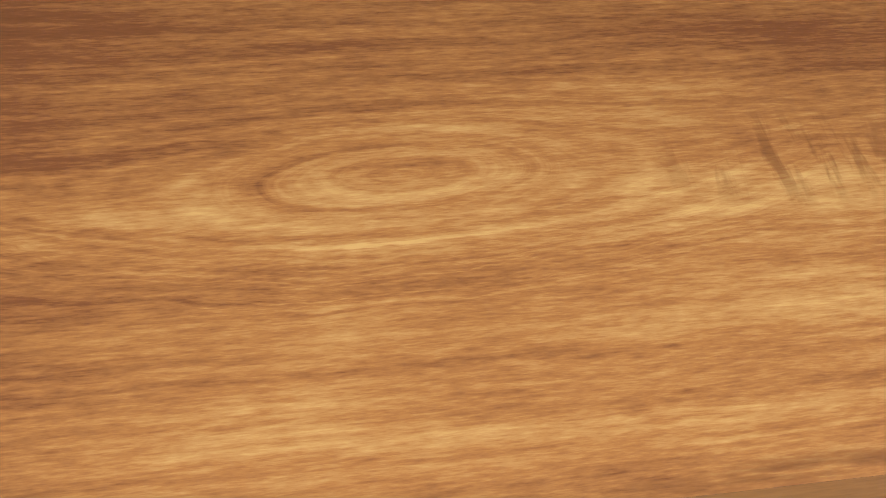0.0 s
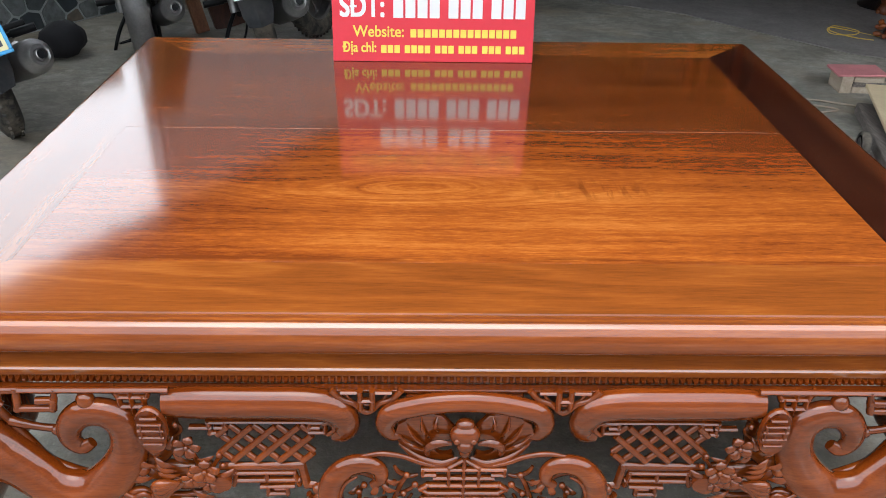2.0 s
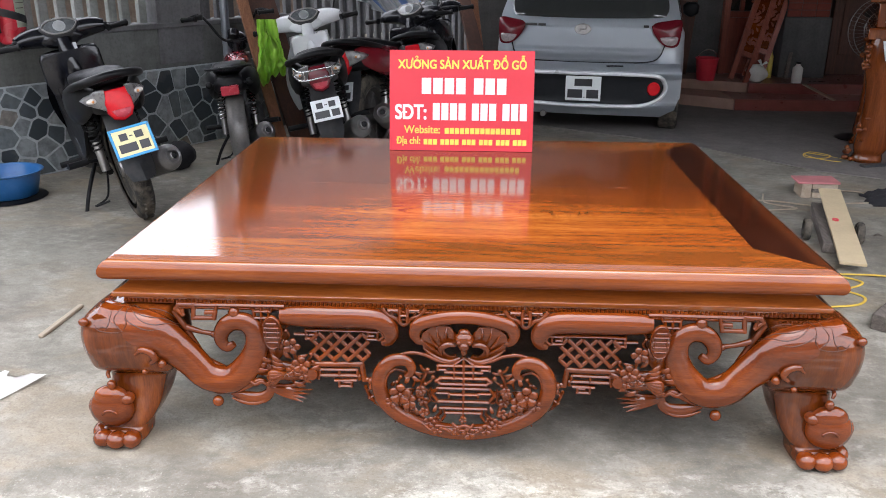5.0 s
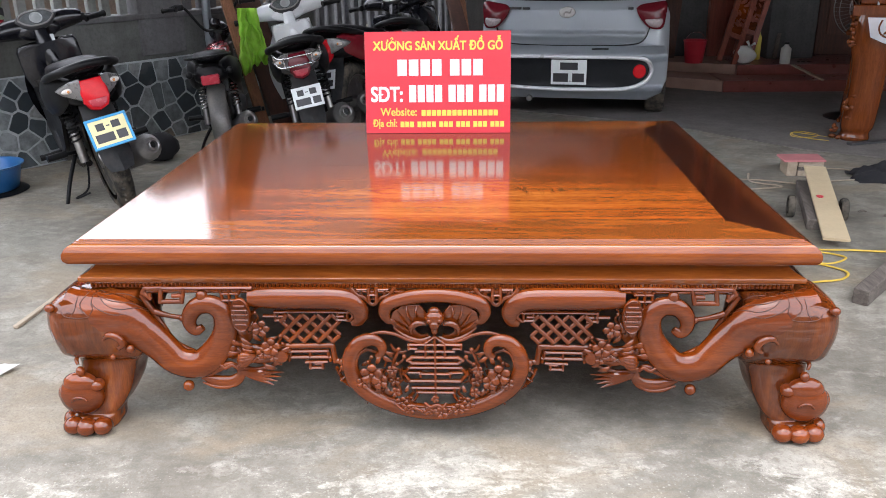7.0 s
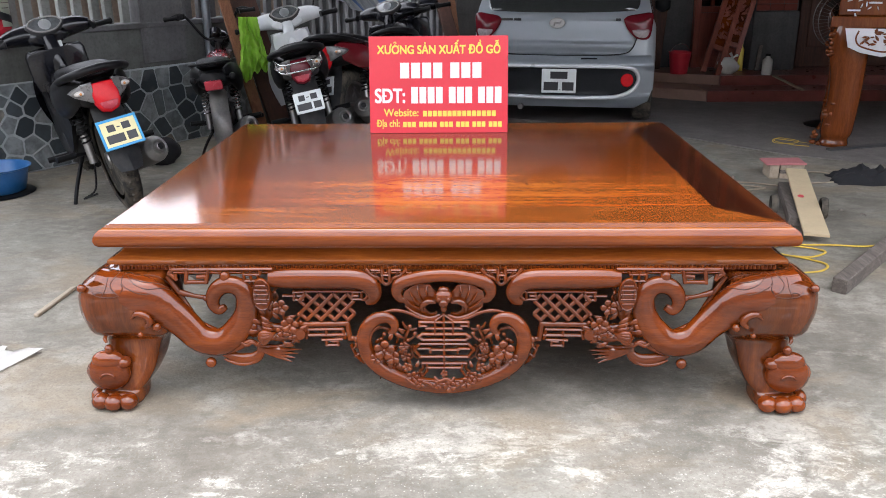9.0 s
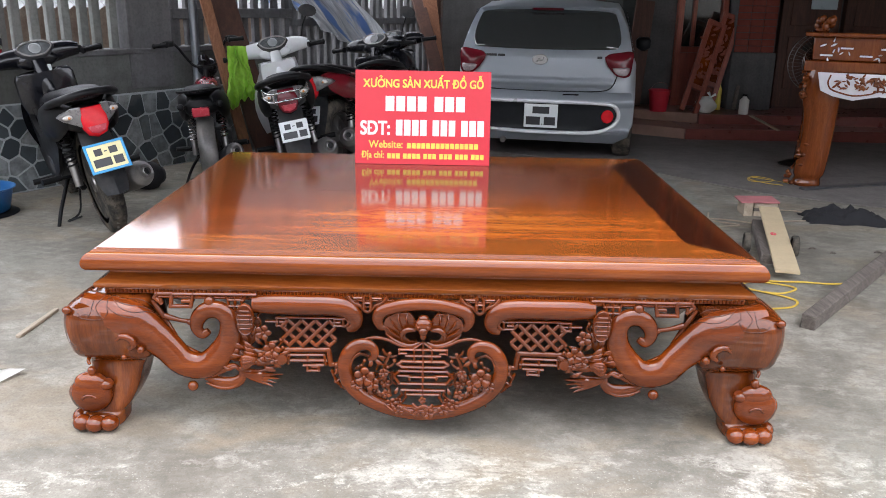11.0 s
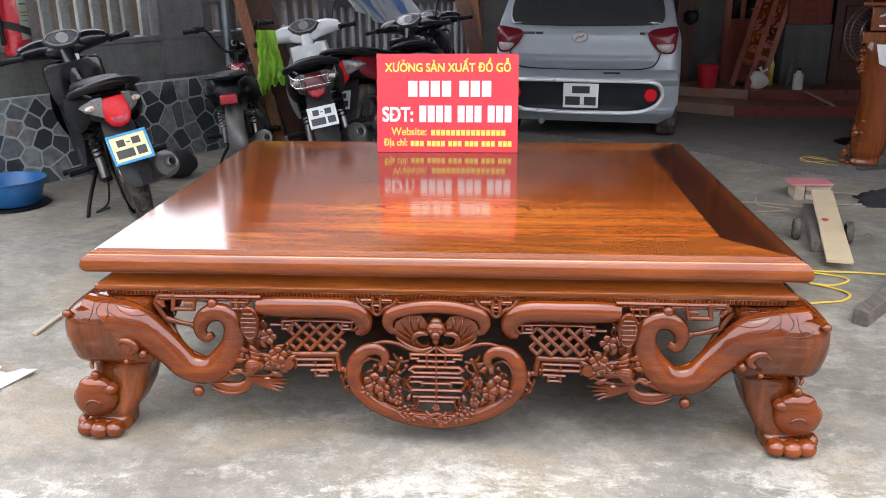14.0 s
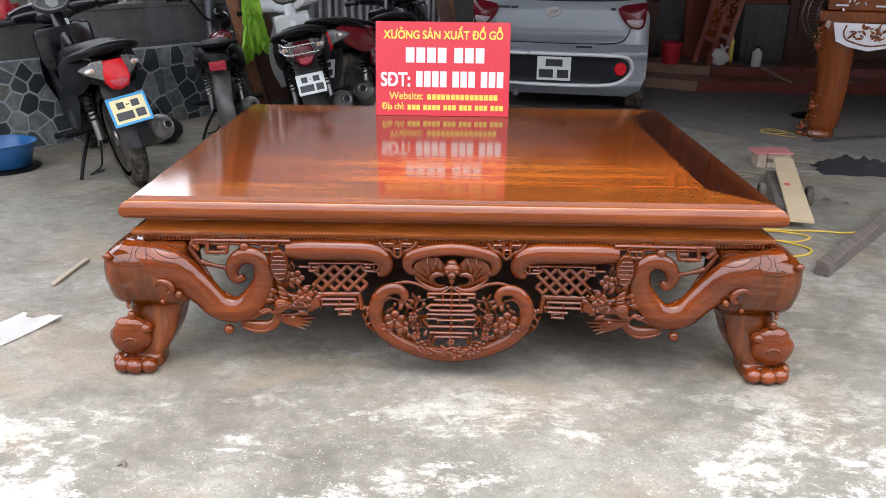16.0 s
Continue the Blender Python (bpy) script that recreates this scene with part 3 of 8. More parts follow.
# darker floor towards the house
bm = B()
slab(bm, [(0.2, 8.9), (0.2, 4.95), (1.55, 4.15), (2.25, 3.35), (3.3, 2.75), (5.95, 1.9), (5.95, 8.95)], 0.0, 0.004, 0, Matrix(((1, 0, 0, 0), (0, 0, 1, 0), (0, 1, 0, 0), (0, 0, 0, 1))))
tagged(finish("pavement", bm, plaster("dark_smooth_pavement", (0.145, 0.132, 0.124), (0.195, 0.180, 0.170), (0.245, 0.228, 0.215)), smooth=0), "dark smooth pavement before the house steps", "pavement", kind="structure")

WALL = Matrix.Translation((-2.75, 2.94, 0)) @ Matrix.Rotation(math.atan2(0.83, 0.56), 4, "Z")   # local x along the wall, -y faces the yard
wall = tagged(new("wall_west"), "low plastered yard wall with a dark slate stone plinth", "wall", kind="structure")
wall.matrix_world = WALL
bm = B()
box(bm, (-2.2, 0.0, 0.0), (2.62, 0.14, 0.845), 0.006)
part("wall_body", bm, "plaster", wall)
bm = B()
box(bm, (-2.2, -0.018, 0.845), (2.62, 0.158, 0.885), 0.008)
part("coping", bm, "rail", wall)
bm = B()
box(bm, (-2.2, -0.010, 0.0), (1.95, -0.0005, 0.575), 0.003)
part("mortar_bed", bm, "mortar", wall)


def cells(w, h, sites):
    """Irregular stones: the part of a rectangle nearest to each site."""
    out = []
    for i, (sx, sy) in enumerate(sites):
        poly = [(0, 0), (w, 0), (w, h), (0, h)]
        for j, (tx, ty) in enumerate(sites):
            if i == j or (sx - tx) ** 2 + (sy - ty) ** 2 > 0.36:
                continue
            mx, my, nx, ny = (sx + tx) / 2, (sy + ty) / 2, tx - sx, ty - sy
            new_poly = []
            for k in range(len(poly)):
                a, b = poly[k], poly[(k + 1) % len(poly)]
                da, db = (a[0] - mx) * nx + (a[1] - my) * ny, (b[0] - mx) * nx + (b[1] - my) * ny
                if da <= 0:
                    new_poly.append(a)
                if da * db < 0:
                    t = da / (da - db)
                    new_poly.append((a[0] + (b[0] - a[0]) * t, a[1] + (b[1] - a[1]) * t))
            poly = new_poly
            if len(poly) < 3:
                break
        if len(poly) >= 3:
            out.append(poly)
    return out


def plinth_stones():
    rnd = random.Random(11)
    w, h = 4.1, 0.565
    sites = []
    while len(sites) < 225:
        p = (rnd.uniform(0, w), rnd.uniform(0, h))
        if all((p[0] - q[0]) ** 2 + ((p[1] - q[1]) * 0.9) ** 2 > 0.076 ** 2 for q in sites):
            sites.append(p)
        elif rnd.random() < 0.004:
            break
    for poly in cells(w, h, sites):
        cx, cy = sum(p[0] for p in poly) / len(poly), sum(p[1] for p in poly) / len(poly)
        pts = []
        for k in range(len(poly)):
            a, b = poly[k], poly[(k + 1) % len(poly)]
            for t in (0.07, 0.93):
                pts.append((a[0] + (b[0] - a[0]) * t, a[1] + (b[1] - a[1]) * t))
        size = max(math.hypot(p[0] - cx, p[1] - cy) for p in pts)
        k = max(0.3, 1 - 0.0105 / max(size, 0.02))
        pts = [(cx + (p[0] - cx) * k, cy + (p[1] - cy) * k) for p in pts]
        bm = B()
        d = rnd.uniform(0.003, 0.008)
        slab(bm, [(p[0] - 2.18, p[1] + 0.004) for p in pts], -0.010 - d, -0.0095)
        part("stone", bm, "stone", wall, smooth=0)


def fence(u0, u1, base, top, rails, step, width, name, label, picket_mat="picket"):
    f = thing(name, label, "fence", at=WALL)
    n = int((u1 - u0) / step)
    mesh = None
    for k in range(n + 1):
        u = u0 + k * (u1 - u0) / n
        if mesh is None:
            bm = B()
            slab(bm, [(-width / 2, base), (width / 2, base), (width / 2, top - 0.02), (width * 0.3, top), (-width * 0.3, top), (-width / 2, top - 0.02)], 0.045, 0.085, 0.004)
            ob = part("picket", bm, picket_mat, f)
            mesh = ob.data
            ob.matrix_local = Matrix.Translation((u, 0, 0))
        else:
            shared("picket", mesh, f, pose(u, 0, 0, 0, 0.5 * math.sin(k * 2.7), 0))
    for z, h in rails:
        bm = B()
        box(bm, (u0 - 0.05, 0.025, z - h / 2), (u1 + 0.05, 0.105, z + h / 2), 0.005)
        part("rail", bm, "rail", f)
    return f


fence(-2.1, 0.86, 0.885, 1.50, ((1.27, 0.085),), 0.1135, 0.058, "fence", "weathered cement picket fence on the yard wall")
# pickets beyond the pillar take the darker rail material to look backlit
fence(1.40, 2.55, 0.885, 1.44, ((1.12, 0.075),), 0.112, 0.056, "fence", "weathered cement picket fence beyond the pillar, darkened as if backlit", "rail")
fence(2.65, 4.85, 0.12, 1.27, ((1.04, 0.06), (0.35, 0.05)), 0.105, 0.052, "gate", "old grey picket gate in the yard fence, darkened as if backlit", "rail")

# gate pillar in the wall
bm = B()
box(bm, (0.93, -0.014, 0.60), (1.30, 0.20, 1.54), 0.006)
pillar = tagged(finish("pillar", bm, "rail"), "square grey plastered pillar in the yard wall", "pillar", kind="structure")
pillar.matrix_world = WALL
bm = B()
lathe(bm, [(0.0, 0.0), (0.031, 0.0), (0.031, 2.30), (0.0, 2.30)], 16, WALL @ Matrix.Translation((1.44, -0.10, 0)))
tagged(finish("pipe_post", bm, "pipe"), "round galvanised steel post before the wall", "post")

# canopy over the parked vehicles
canopy = tagged(new("ceiling"), "dark corrugated canopy over the parking bay", "roof", kind="structure")
bm = B()
rows = []
for i in range(126):
    x = -4.0 + i * 0.08
    z = 0.012 * (1 if i % 2 else -1)
    # unseen canopy; edges cut back where light and reflections need open sky
    start = 0.25 if x > -3.2 else 0.25 + (-3.2 - x) * 1.5
    if x > 1.4:
        start = min(0.70, 0.25 + (x - 1.4) * 0.6)
    end = min(8.3, 2.55 + (x + 2.75) * 1.482) if x < 1.9 else 9.2
    rows.append([(x, start, 2.66 - 0.02 * (start + 0.45) + z), (x, max(end, start + 0.05), (2.36 if x < 1.4 else 2.47) + z)])
skin(bm, rows)
thicken(bm, 0.01)
part("roof_sheet", bm, "under_roof", canopy)
for x0, y, z in ((-3.1, 0.34, 2.57), (1.6, 4.05, 2.47), (1.6, 6.3, 2.42), (1.6, 8.8, 2.38)):
    bm = B()
    box(bm, (x0, y - 0.04, z - 0.06), (5.98, y + 0.04, z + 0.04), 0.004)
    part("beam", bm, "wood_dark", canopy)

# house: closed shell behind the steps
# south, far west and east walls: unseen, added to block and bounce light
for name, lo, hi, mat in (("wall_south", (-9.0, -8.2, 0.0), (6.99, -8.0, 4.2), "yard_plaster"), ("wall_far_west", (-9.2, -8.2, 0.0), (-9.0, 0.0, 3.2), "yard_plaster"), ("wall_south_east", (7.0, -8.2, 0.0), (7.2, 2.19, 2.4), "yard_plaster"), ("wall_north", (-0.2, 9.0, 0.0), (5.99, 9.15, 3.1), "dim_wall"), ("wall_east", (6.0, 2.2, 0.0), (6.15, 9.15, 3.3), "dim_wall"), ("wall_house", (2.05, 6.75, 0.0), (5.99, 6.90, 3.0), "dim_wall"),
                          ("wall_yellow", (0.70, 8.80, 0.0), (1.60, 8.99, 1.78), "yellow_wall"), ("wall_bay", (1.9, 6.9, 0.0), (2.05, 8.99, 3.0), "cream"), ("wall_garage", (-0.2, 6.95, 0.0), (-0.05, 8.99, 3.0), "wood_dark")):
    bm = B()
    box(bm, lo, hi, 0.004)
    tagged(finish(name, bm, mat), "shaded plastered house wall; unseen south, far west and east walls are added", "wall", kind="structure")
steps = tagged(new("steps"), "two maroon tiled house steps with worn tan ends", "steps", kind="structure")
for pts, z0, z1, mat in (([(2.34, 5.62), (5.98, 5.62), (5.98, 6.74), (2.34, 6.74)], 0.0, 0.105, "maroon_step"), ([(2.56, 5.98), (5.98, 5.98), (5.98, 6.742), (2.56, 6.742)], 0.1055, 0.20, "maroon_step"),
                        ([(1.55, 6.15), (2.335, 5.64), (2.335, 6.74), (1.55, 6.74)], 0.0, 0.102, "tan_step"), ([(1.75, 6.42), (2.555, 6.02), (2.555, 6.742), (1.75, 6.742)], 0.1055, 0.197, "tan_step")):
    bm = B()
    slab(bm, pts, z0, z1, 0.004, Matrix(((1, 0, 0, 0), (0, 0, 1, 0), (0, 1, 0, 0), (0, 0, 0, 1))))
    part("step", bm, mat, steps)
# far yard beyond the fence
bm = B()
rows = []
for i in range(420):
    u = -4.0 + i * 0.0385
    z = 0.026 * math.sin(i * math.pi / 2)
    rows.append([WALL @ Vector((u, 1.9, 1.12 + z)), WALL @ Vector((u + 0.4, 4.6, 2.15 + z))])
skin(bm, rows)
thicken(bm, 0.008)
tagged(finish("shed_roof", bm, "roof_sheet"), "pale corrugated shed roof beyond the fence", "roof")
bm = B()
box(bm, (-6, 3.2, 0), (5.5, 3.35, 1.45), 0.01)
ob = tagged(finish("wall_yard", bm, plaster("brown_yard_bank", (0.20, 0.145, 0.115), (0.32, 0.25, 0.205), (0.45, 0.385, 0.325))), "pale earth-coloured wall beyond the fence", "wall", kind="structure")
ob.matrix_world = WALL
# unseen wall added to keep sky out of the table top's reflection
bm = B()
box(bm, (5.3, 5.2, 0), (15.0, 5.4, 9.0), 0.01)
ob = tagged(finish("wall_neighbour", bm, "rail"), "tall plain wall beyond the fence, added unseen to block sky", "wall", kind="structure")
ob.matrix_world = WALL
plinth_stones()


# ---- the carved platform table ----
from mathutils.bvhtree import BVHTree

TOP, NOSE_X, NOSE_Y0, NOSE_Y1 = 0.550, 1.0, 0.0, 1.632
platform = thing("platform_table", "large low platform table of carved red-brown lacquered hardwood, standing on concrete", "table", at=pose(0, 0, 0))


def table_top():
    # the moulded edge: steps out from the flat (0) and height
    edge = [(0.0, 0.550), (0.006, 0.550), (0.0075, 0.5475), (0.012, 0.5475), (0.0135, 0.5445), (0.019, 0.5440), (0.0205, 0.541), (0.030, 0.537), (0.039, 0.528), (0.0438, 0.516),
            (0.0445, 0.507), (0.042, 0.497), (0.035, 0.489), (0.024, 0.4845), (0.012, 0.4835), (-0.004, 0.4830), (-0.012, 0.4810), (-0.016, 0.4750), (-0.0165, 0.4680), (-0.0110, 0.4610), (-0.0010, 0.4540), (0.0100, 0.4490),
            (0.0190, 0.4455), (0.0215, 0.4430), (0.0215, 0.4340), (0.0195, 0.4305), (0.0140, 0.4285), (-0.010, 0.4280), (-0.03, 0.4280)]
    flat = 0.045
    x1, y0, y1 = NOSE_X - flat, NOSE_Y0 + flat, NOSE_Y1 - flat
    wide = 0.152
    for name, a, b, out, material in (("front_frame", (-x1, y0), (x1, y0), (0, -1), "wood_rail_x"), ("back_frame", (x1, y1), (-x1, y1), (0, 1), "wood_rail_x"),
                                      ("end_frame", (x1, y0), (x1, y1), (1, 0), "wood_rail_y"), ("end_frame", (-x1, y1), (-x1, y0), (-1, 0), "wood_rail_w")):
        bm = B()
        a, b, out = Vector((*a, 0)), Vector((*b, 0)), Vector((*out, 0))
        along = (b - a).normalized()
        prof = [(-wide, 0.530), (-wide, 0.5499), (-wide + 0.0001, 0.550)] + edge + [(-0.03, 0.530)]
        rows = []
        for o, z in prof:
            rows.append([a + out * o - along * o + Vector((0, 0, z)), b + out * o + along * o + Vector((0, 0, z))])
        vs = skin(bm, rows)
        bm.faces.new([r for r in vs[0::2]])
        bm.faces.new([r for r in reversed(vs[1::2])])
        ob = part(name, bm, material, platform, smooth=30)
        # same timber as the flat; nose faces take a separate tone by facing
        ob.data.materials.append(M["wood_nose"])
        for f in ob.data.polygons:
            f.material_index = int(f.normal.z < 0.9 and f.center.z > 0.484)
    px, p0, p1, seam = x1 - wide, y0 + wide, y1 - wide, 0.824
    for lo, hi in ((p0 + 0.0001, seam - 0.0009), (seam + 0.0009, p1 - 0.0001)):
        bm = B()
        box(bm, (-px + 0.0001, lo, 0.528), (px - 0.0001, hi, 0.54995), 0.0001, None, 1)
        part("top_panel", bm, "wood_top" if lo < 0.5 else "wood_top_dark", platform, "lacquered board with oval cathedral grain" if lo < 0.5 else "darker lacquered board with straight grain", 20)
    # thin pale strip along the line between the two boards
    bm = B()
    box(bm, (-px + 0.001, seam - 0.00085, 0.53), (px - 0.001, seam + 0.00085, 0.5496), 0.0002)
    part("seam_filler", bm, "wood_pale", platform)
    # the row of beads below the moulding
    bm = B()
    bead = 0.0112
    n = int(1.9 / bead)
    vv, ff = [], []
    prof = [(-1, -1), (1, -1), (1, 1), (-1, 1)]
    for k in range(n):
        cx = -0.945 + (k + 0.5) * 1.89 / n
        s = len(vv)
        for dx, dz in prof:
            vv.append((cx + dx * 0.0042, 0.0320, 0.4195 + dz * 0.0060))
        for dx, dz in prof:
            vv.append((cx + dx * 0.0026, 0.0235, 0.4195 + dz * 0.0026))
        ff += [(s + 4, s + 5, s + 6, s + 7)] + [(s + i, s + (i + 1) % 4, s + 4 + (i + 1) % 4, s + 4 + i) for i in range(4)]
    mesh = bpy.data.meshes.new("beading")
    mesh.from_pydata(vv, [], ff)
    mesh.materials.append(M["wood_carved"])
    tagged(new("beading", mesh), kind="stuff").parent = platform
    for name, lo, hi in (("waist_rail", (-0.948, 0.0315, 0.411), (0.948, 0.085, 0.4278)), ("waist_rail", (-0.948, 1.547, 0.411), (0.948, 1.585, 0.4278)),
                         ("waist_rail", (-0.948, 0.0855, 0.411), (-0.91, 1.5465, 0.4278)), ("waist_rail", (0.91, 0.0855, 0.411), (0.948, 1.5465, 0.4278))):
        bm = B()
        box(bm, lo, hi, 0.002)
        part(name, bm, "wood_rail_x", platform)


SHOULDERS = {}


def leg(sx, sy):
    """A stout scrolled leg at one corner: a swelling shoulder, a knee that draws in, and a clawed foot."""
    node = thing("leg", "stout scrolled leg with a swelling shoulder and clawed foot", "")
    node.parent = platform
    prof = [(0.0, 0.036, 0.118), (0.008, 0.042, 0.128), (0.024, 0.044, 0.131), (0.040, 0.040, 0.129), (0.047, 0.030, 0.121), (0.056, 0.027, 0.126), (0.068, 0.023, 0.132), (0.090, 0.018, 0.139),
            (0.112, 0.013, 0.144), (0.136, 0.009, 0.147), (0.160, 0.006, 0.150), (0.190, 0.004, 0.160), (0.212, 0.009, 0.184), (0.226, 0.028, 0.217), (0.246, 0.046, 0.240), (0.285, 0.059, 0.256), (0.330, 0.064, 0.260),
            (0.368, 0.060, 0.252), (0.388, 0.046, 0.236), (0.401, 0.018, 0.206), (0.409, -0.046, 0.14)]
    smooth = curve(prof, 3)
    bm = B()
    rings = []
    for z, o, w in smooth:
        cx, cy = 1.0 + o - w / 2, o - w / 2
        square = float(np.interp(z, (0.0, 0.05, 0.10, 0.20, 0.26, 0.41), (3.4, 4.5, 8.0, 9.0, 4.2, 3.6)))
        ring = []
        for k in range(40):
            t = 2 * math.pi * (k + 0.5) / 40
            c, q = math.cos(t), math.sin(t)
            f = (abs(c) ** square + abs(q) ** square) ** (-1 / square)
            ring.append((sx * cx + w / 2 * c * f, (-cy if sy < 0 else NOSE_Y1 + cy) + w / 2 * q * f, z))
        rings.append(ring)
    vs = skin(bm, rings, True)
    bm.faces.new(vs[:40])
    bm.faces.new(vs[-40:])
    shaft = part("shaft", bm, "wood_leg", node)
    SHOULDERS[sx, sy] = (node, shaft)
    if sy > 0:
        return
    f = lambda o: -o
    # toes
    for cx, cy, rx in ((1.022, -0.050, 0.029), (0.981, -0.058, 0.030), (0.939, -0.052, 0.028), (1.044, -0.010, 0.024)):
        bm = B()
        ball(bm, (sx * cx, cy, 0.025), (rx, 0.030, 0.025), 16, 10)
        part("toe", bm, "wood_carved", node)
    # cloud on the foot: a broad dome with a cap, cheeks and low ridges
    for cx, cy, cz, rx, ry, rz in ((0.998, -0.022, 0.106, 0.064, 0.037, 0.060), (0.994, -0.026, 0.146, 0.050, 0.028, 0.034), (1.047, -0.012, 0.108, 0.021, 0.026, 0.028), (0.950, -0.022, 0.140, 0.022, 0.024, 0.019)):
        bm = B()
        ball(bm, (sx * cx, cy, cz), (rx, ry, rz), 22, 15)
        part("cloud_lobe", bm, "wood_carved", node)
    for r, w, zc in ((0.021, 0.0042, 0.100), ):
        bm = B()
        line = []
        for a in np.linspace(0.15, math.pi - 0.15, 11):
            x, z = 0.990 - r * math.cos(a), zc + r * 0.85 * math.sin(a)
            line.append((sx * x, -0.023 - 0.037 * math.sqrt(max(0.02, 1 - ((x - 0.998) / 0.064) ** 2 - ((z - 0.106) / 0.060) ** 2)), z))
        tube(bm, line, [0.001] + [w] * 9 + [0.001], 8)
        part("scroll_ridge", bm, "wood_carved", node)
    bm = B()
    ball(bm, (sx * 0.984, -0.034, 0.188), (0.013, 0.013, 0.014), 12, 8)
    part("bud", bm, "wood_carved", node)
    bm = B()
    tube(bm, [(sx * 0.992, -0.004, 0.226), (sx * 0.996, -0.022, 0.218), (sx * 0.990, -0.030, 0.206)], [0.003, 0.006, 0.004])
    part("bud", bm, "wood_carved", node)
    bm = B()
    ball(bm, (sx * 1.030, -0.046, 0.384), (0.014, 0.013, 0.012), 12, 8)
    part("bud", bm, "wood_carved", node)
    # curl below the shoulder
    bm = B()
    tube(bm, [(sx * 0.893, -0.058, 0.296), (sx * 0.874, -0.062, 0.312), (sx * 0.850, -0.062, 0.306), (sx * 0.840, -0.060, 0.286), (sx * 0.854, -0.058, 0.270)], [0.004, 0.009, 0.0105, 0.010, 0.006], 10)
    ball(bm, (sx * 0.826, -0.050, 0.266), 0.013)
    ball(bm, (sx * 0.872, -0.060, 0.246), 0.008)
    part("curl", bm, "wood_carved", node)


table_top()
for sx in (-1, 1):
    for sy in (-1, 1):
        leg(sx, sy)


# front apron: each carving is a part of its own
apron = thing("apron", "openwork apron carved with scrolls, lattice, blossoms and a bat", "")
apron.parent = platform
YA = -0.004


def carve(name, bm, both=False, label="", material="wood_carved"):
    """One carving, and its mirror image where the design repeats."""
    ob = part(name, bm, material, apron, label)
    if both:
        bm2 = bmesh.new()
        bm2.from_mesh(ob.data)
        for v in bm2.verts:
            v.co.x = -v.co.x
        bmesh.ops.reverse_faces(bm2, faces=bm2.faces)
        part(name, bm2, material, apron, label)
    return ob


def stroke(bm, pts, r, y=YA, seg=8, flat=0.9, n=4, square=False):
    return tube(bm, [(x, y, z) for x, z in pts], r, seg, flat, n, (0, 1, 0), square)


def bar(bm, a, b, r=0.0045, y=YA, depth=0.010):
    """A straight fretwork bar with a rounded face."""
    r = r * 1.22
    half = 0.5 * depth + 0.002
    tube(bm, [(a[0], y - depth + half, a[1]), (b[0], y - depth + half, b[1])], r, 8, half / r, 1, (0, 1, 0))


def fret(bm, pts, r=0.0045, y=YA, depth=0.010):
    for a, b in zip(pts, pts[1:]):
        d = Vector((b[0] - a[0], b[1] - a[1])).normalized() * r * 0.8
        bar(bm, (a[0] - d[0], a[1] - d[1]), (b[0] + d[0], b[1] + d[1]), r, y, depth)


def blossom(bm, x, z, r, y=-0.022, petals=5, turn=0.0):
    for k in range(petals):
        a = 2 * math.pi * k / petals + turn
        c, s = math.cos(a), math.sin(a)
        tube(bm, [(x + r * 0.10 * c, y + r * 0.05, z + r * 0.10 * s), (x + r * 0.55 * c, y - r * 0.12, z + r * 0.55 * s), (x + r * 0.95 * c, y - r * 0.20, z + r * 0.95 * s), (x + r * 1.22 * c, y - r * 0.02, z + r * 1.22 * s)],
             [r * 0.14, r * 0.40, r * 0.42, r * 0.06], 8, 0.42, 3)
    ball(bm, (x, y - r * 0.12, z), (r * 0.24, r * 0.26, r * 0.24), 8, 6)


def leaf(bm, x, z, length, angle, y=-0.016, w=0.30):
    c, s = math.cos(angle), math.sin(angle)
    tube(bm, [(x, y + 0.004, z), (x + c * length * 0.4, y - 0.004, z + s * length * 0.4), (x + c * length * 0.75, y - 0.002, z + s * length * 0.75), (x + c * length, y + 0.004, z + s * length)],
         [length * 0.05, length * w * 0.6, length * w * 0.5, length * 0.03], 6, 0.45, 3)


def islands(bm):
    """The separate pieces of a mesh, each as one of its own."""
    bm.verts.index_update()
    left, out = set(bm.verts), []
    while left:
        todo = [left.pop()]
        got = set(todo)
        while todo:
            for e in todo.pop().link_edges:
                for v in e.verts:
                    if v not in got:
                        got.add(v)
                        todo.append(v)
        left -= got
        b = bmesh.new()
        at = {v: b.verts.new(v.co) for v in sorted(got, key=lambda v: v.index)}
        for f in bm.faces:
            if f.verts[0] in got:
                b.faces.new([at[v] for v in f.verts])
        out.append(b)
    bm.free()
    return sorted(out, key=lambda b: min((round(v.co.x, 4), round(v.co.z, 4)) for v in b.verts))


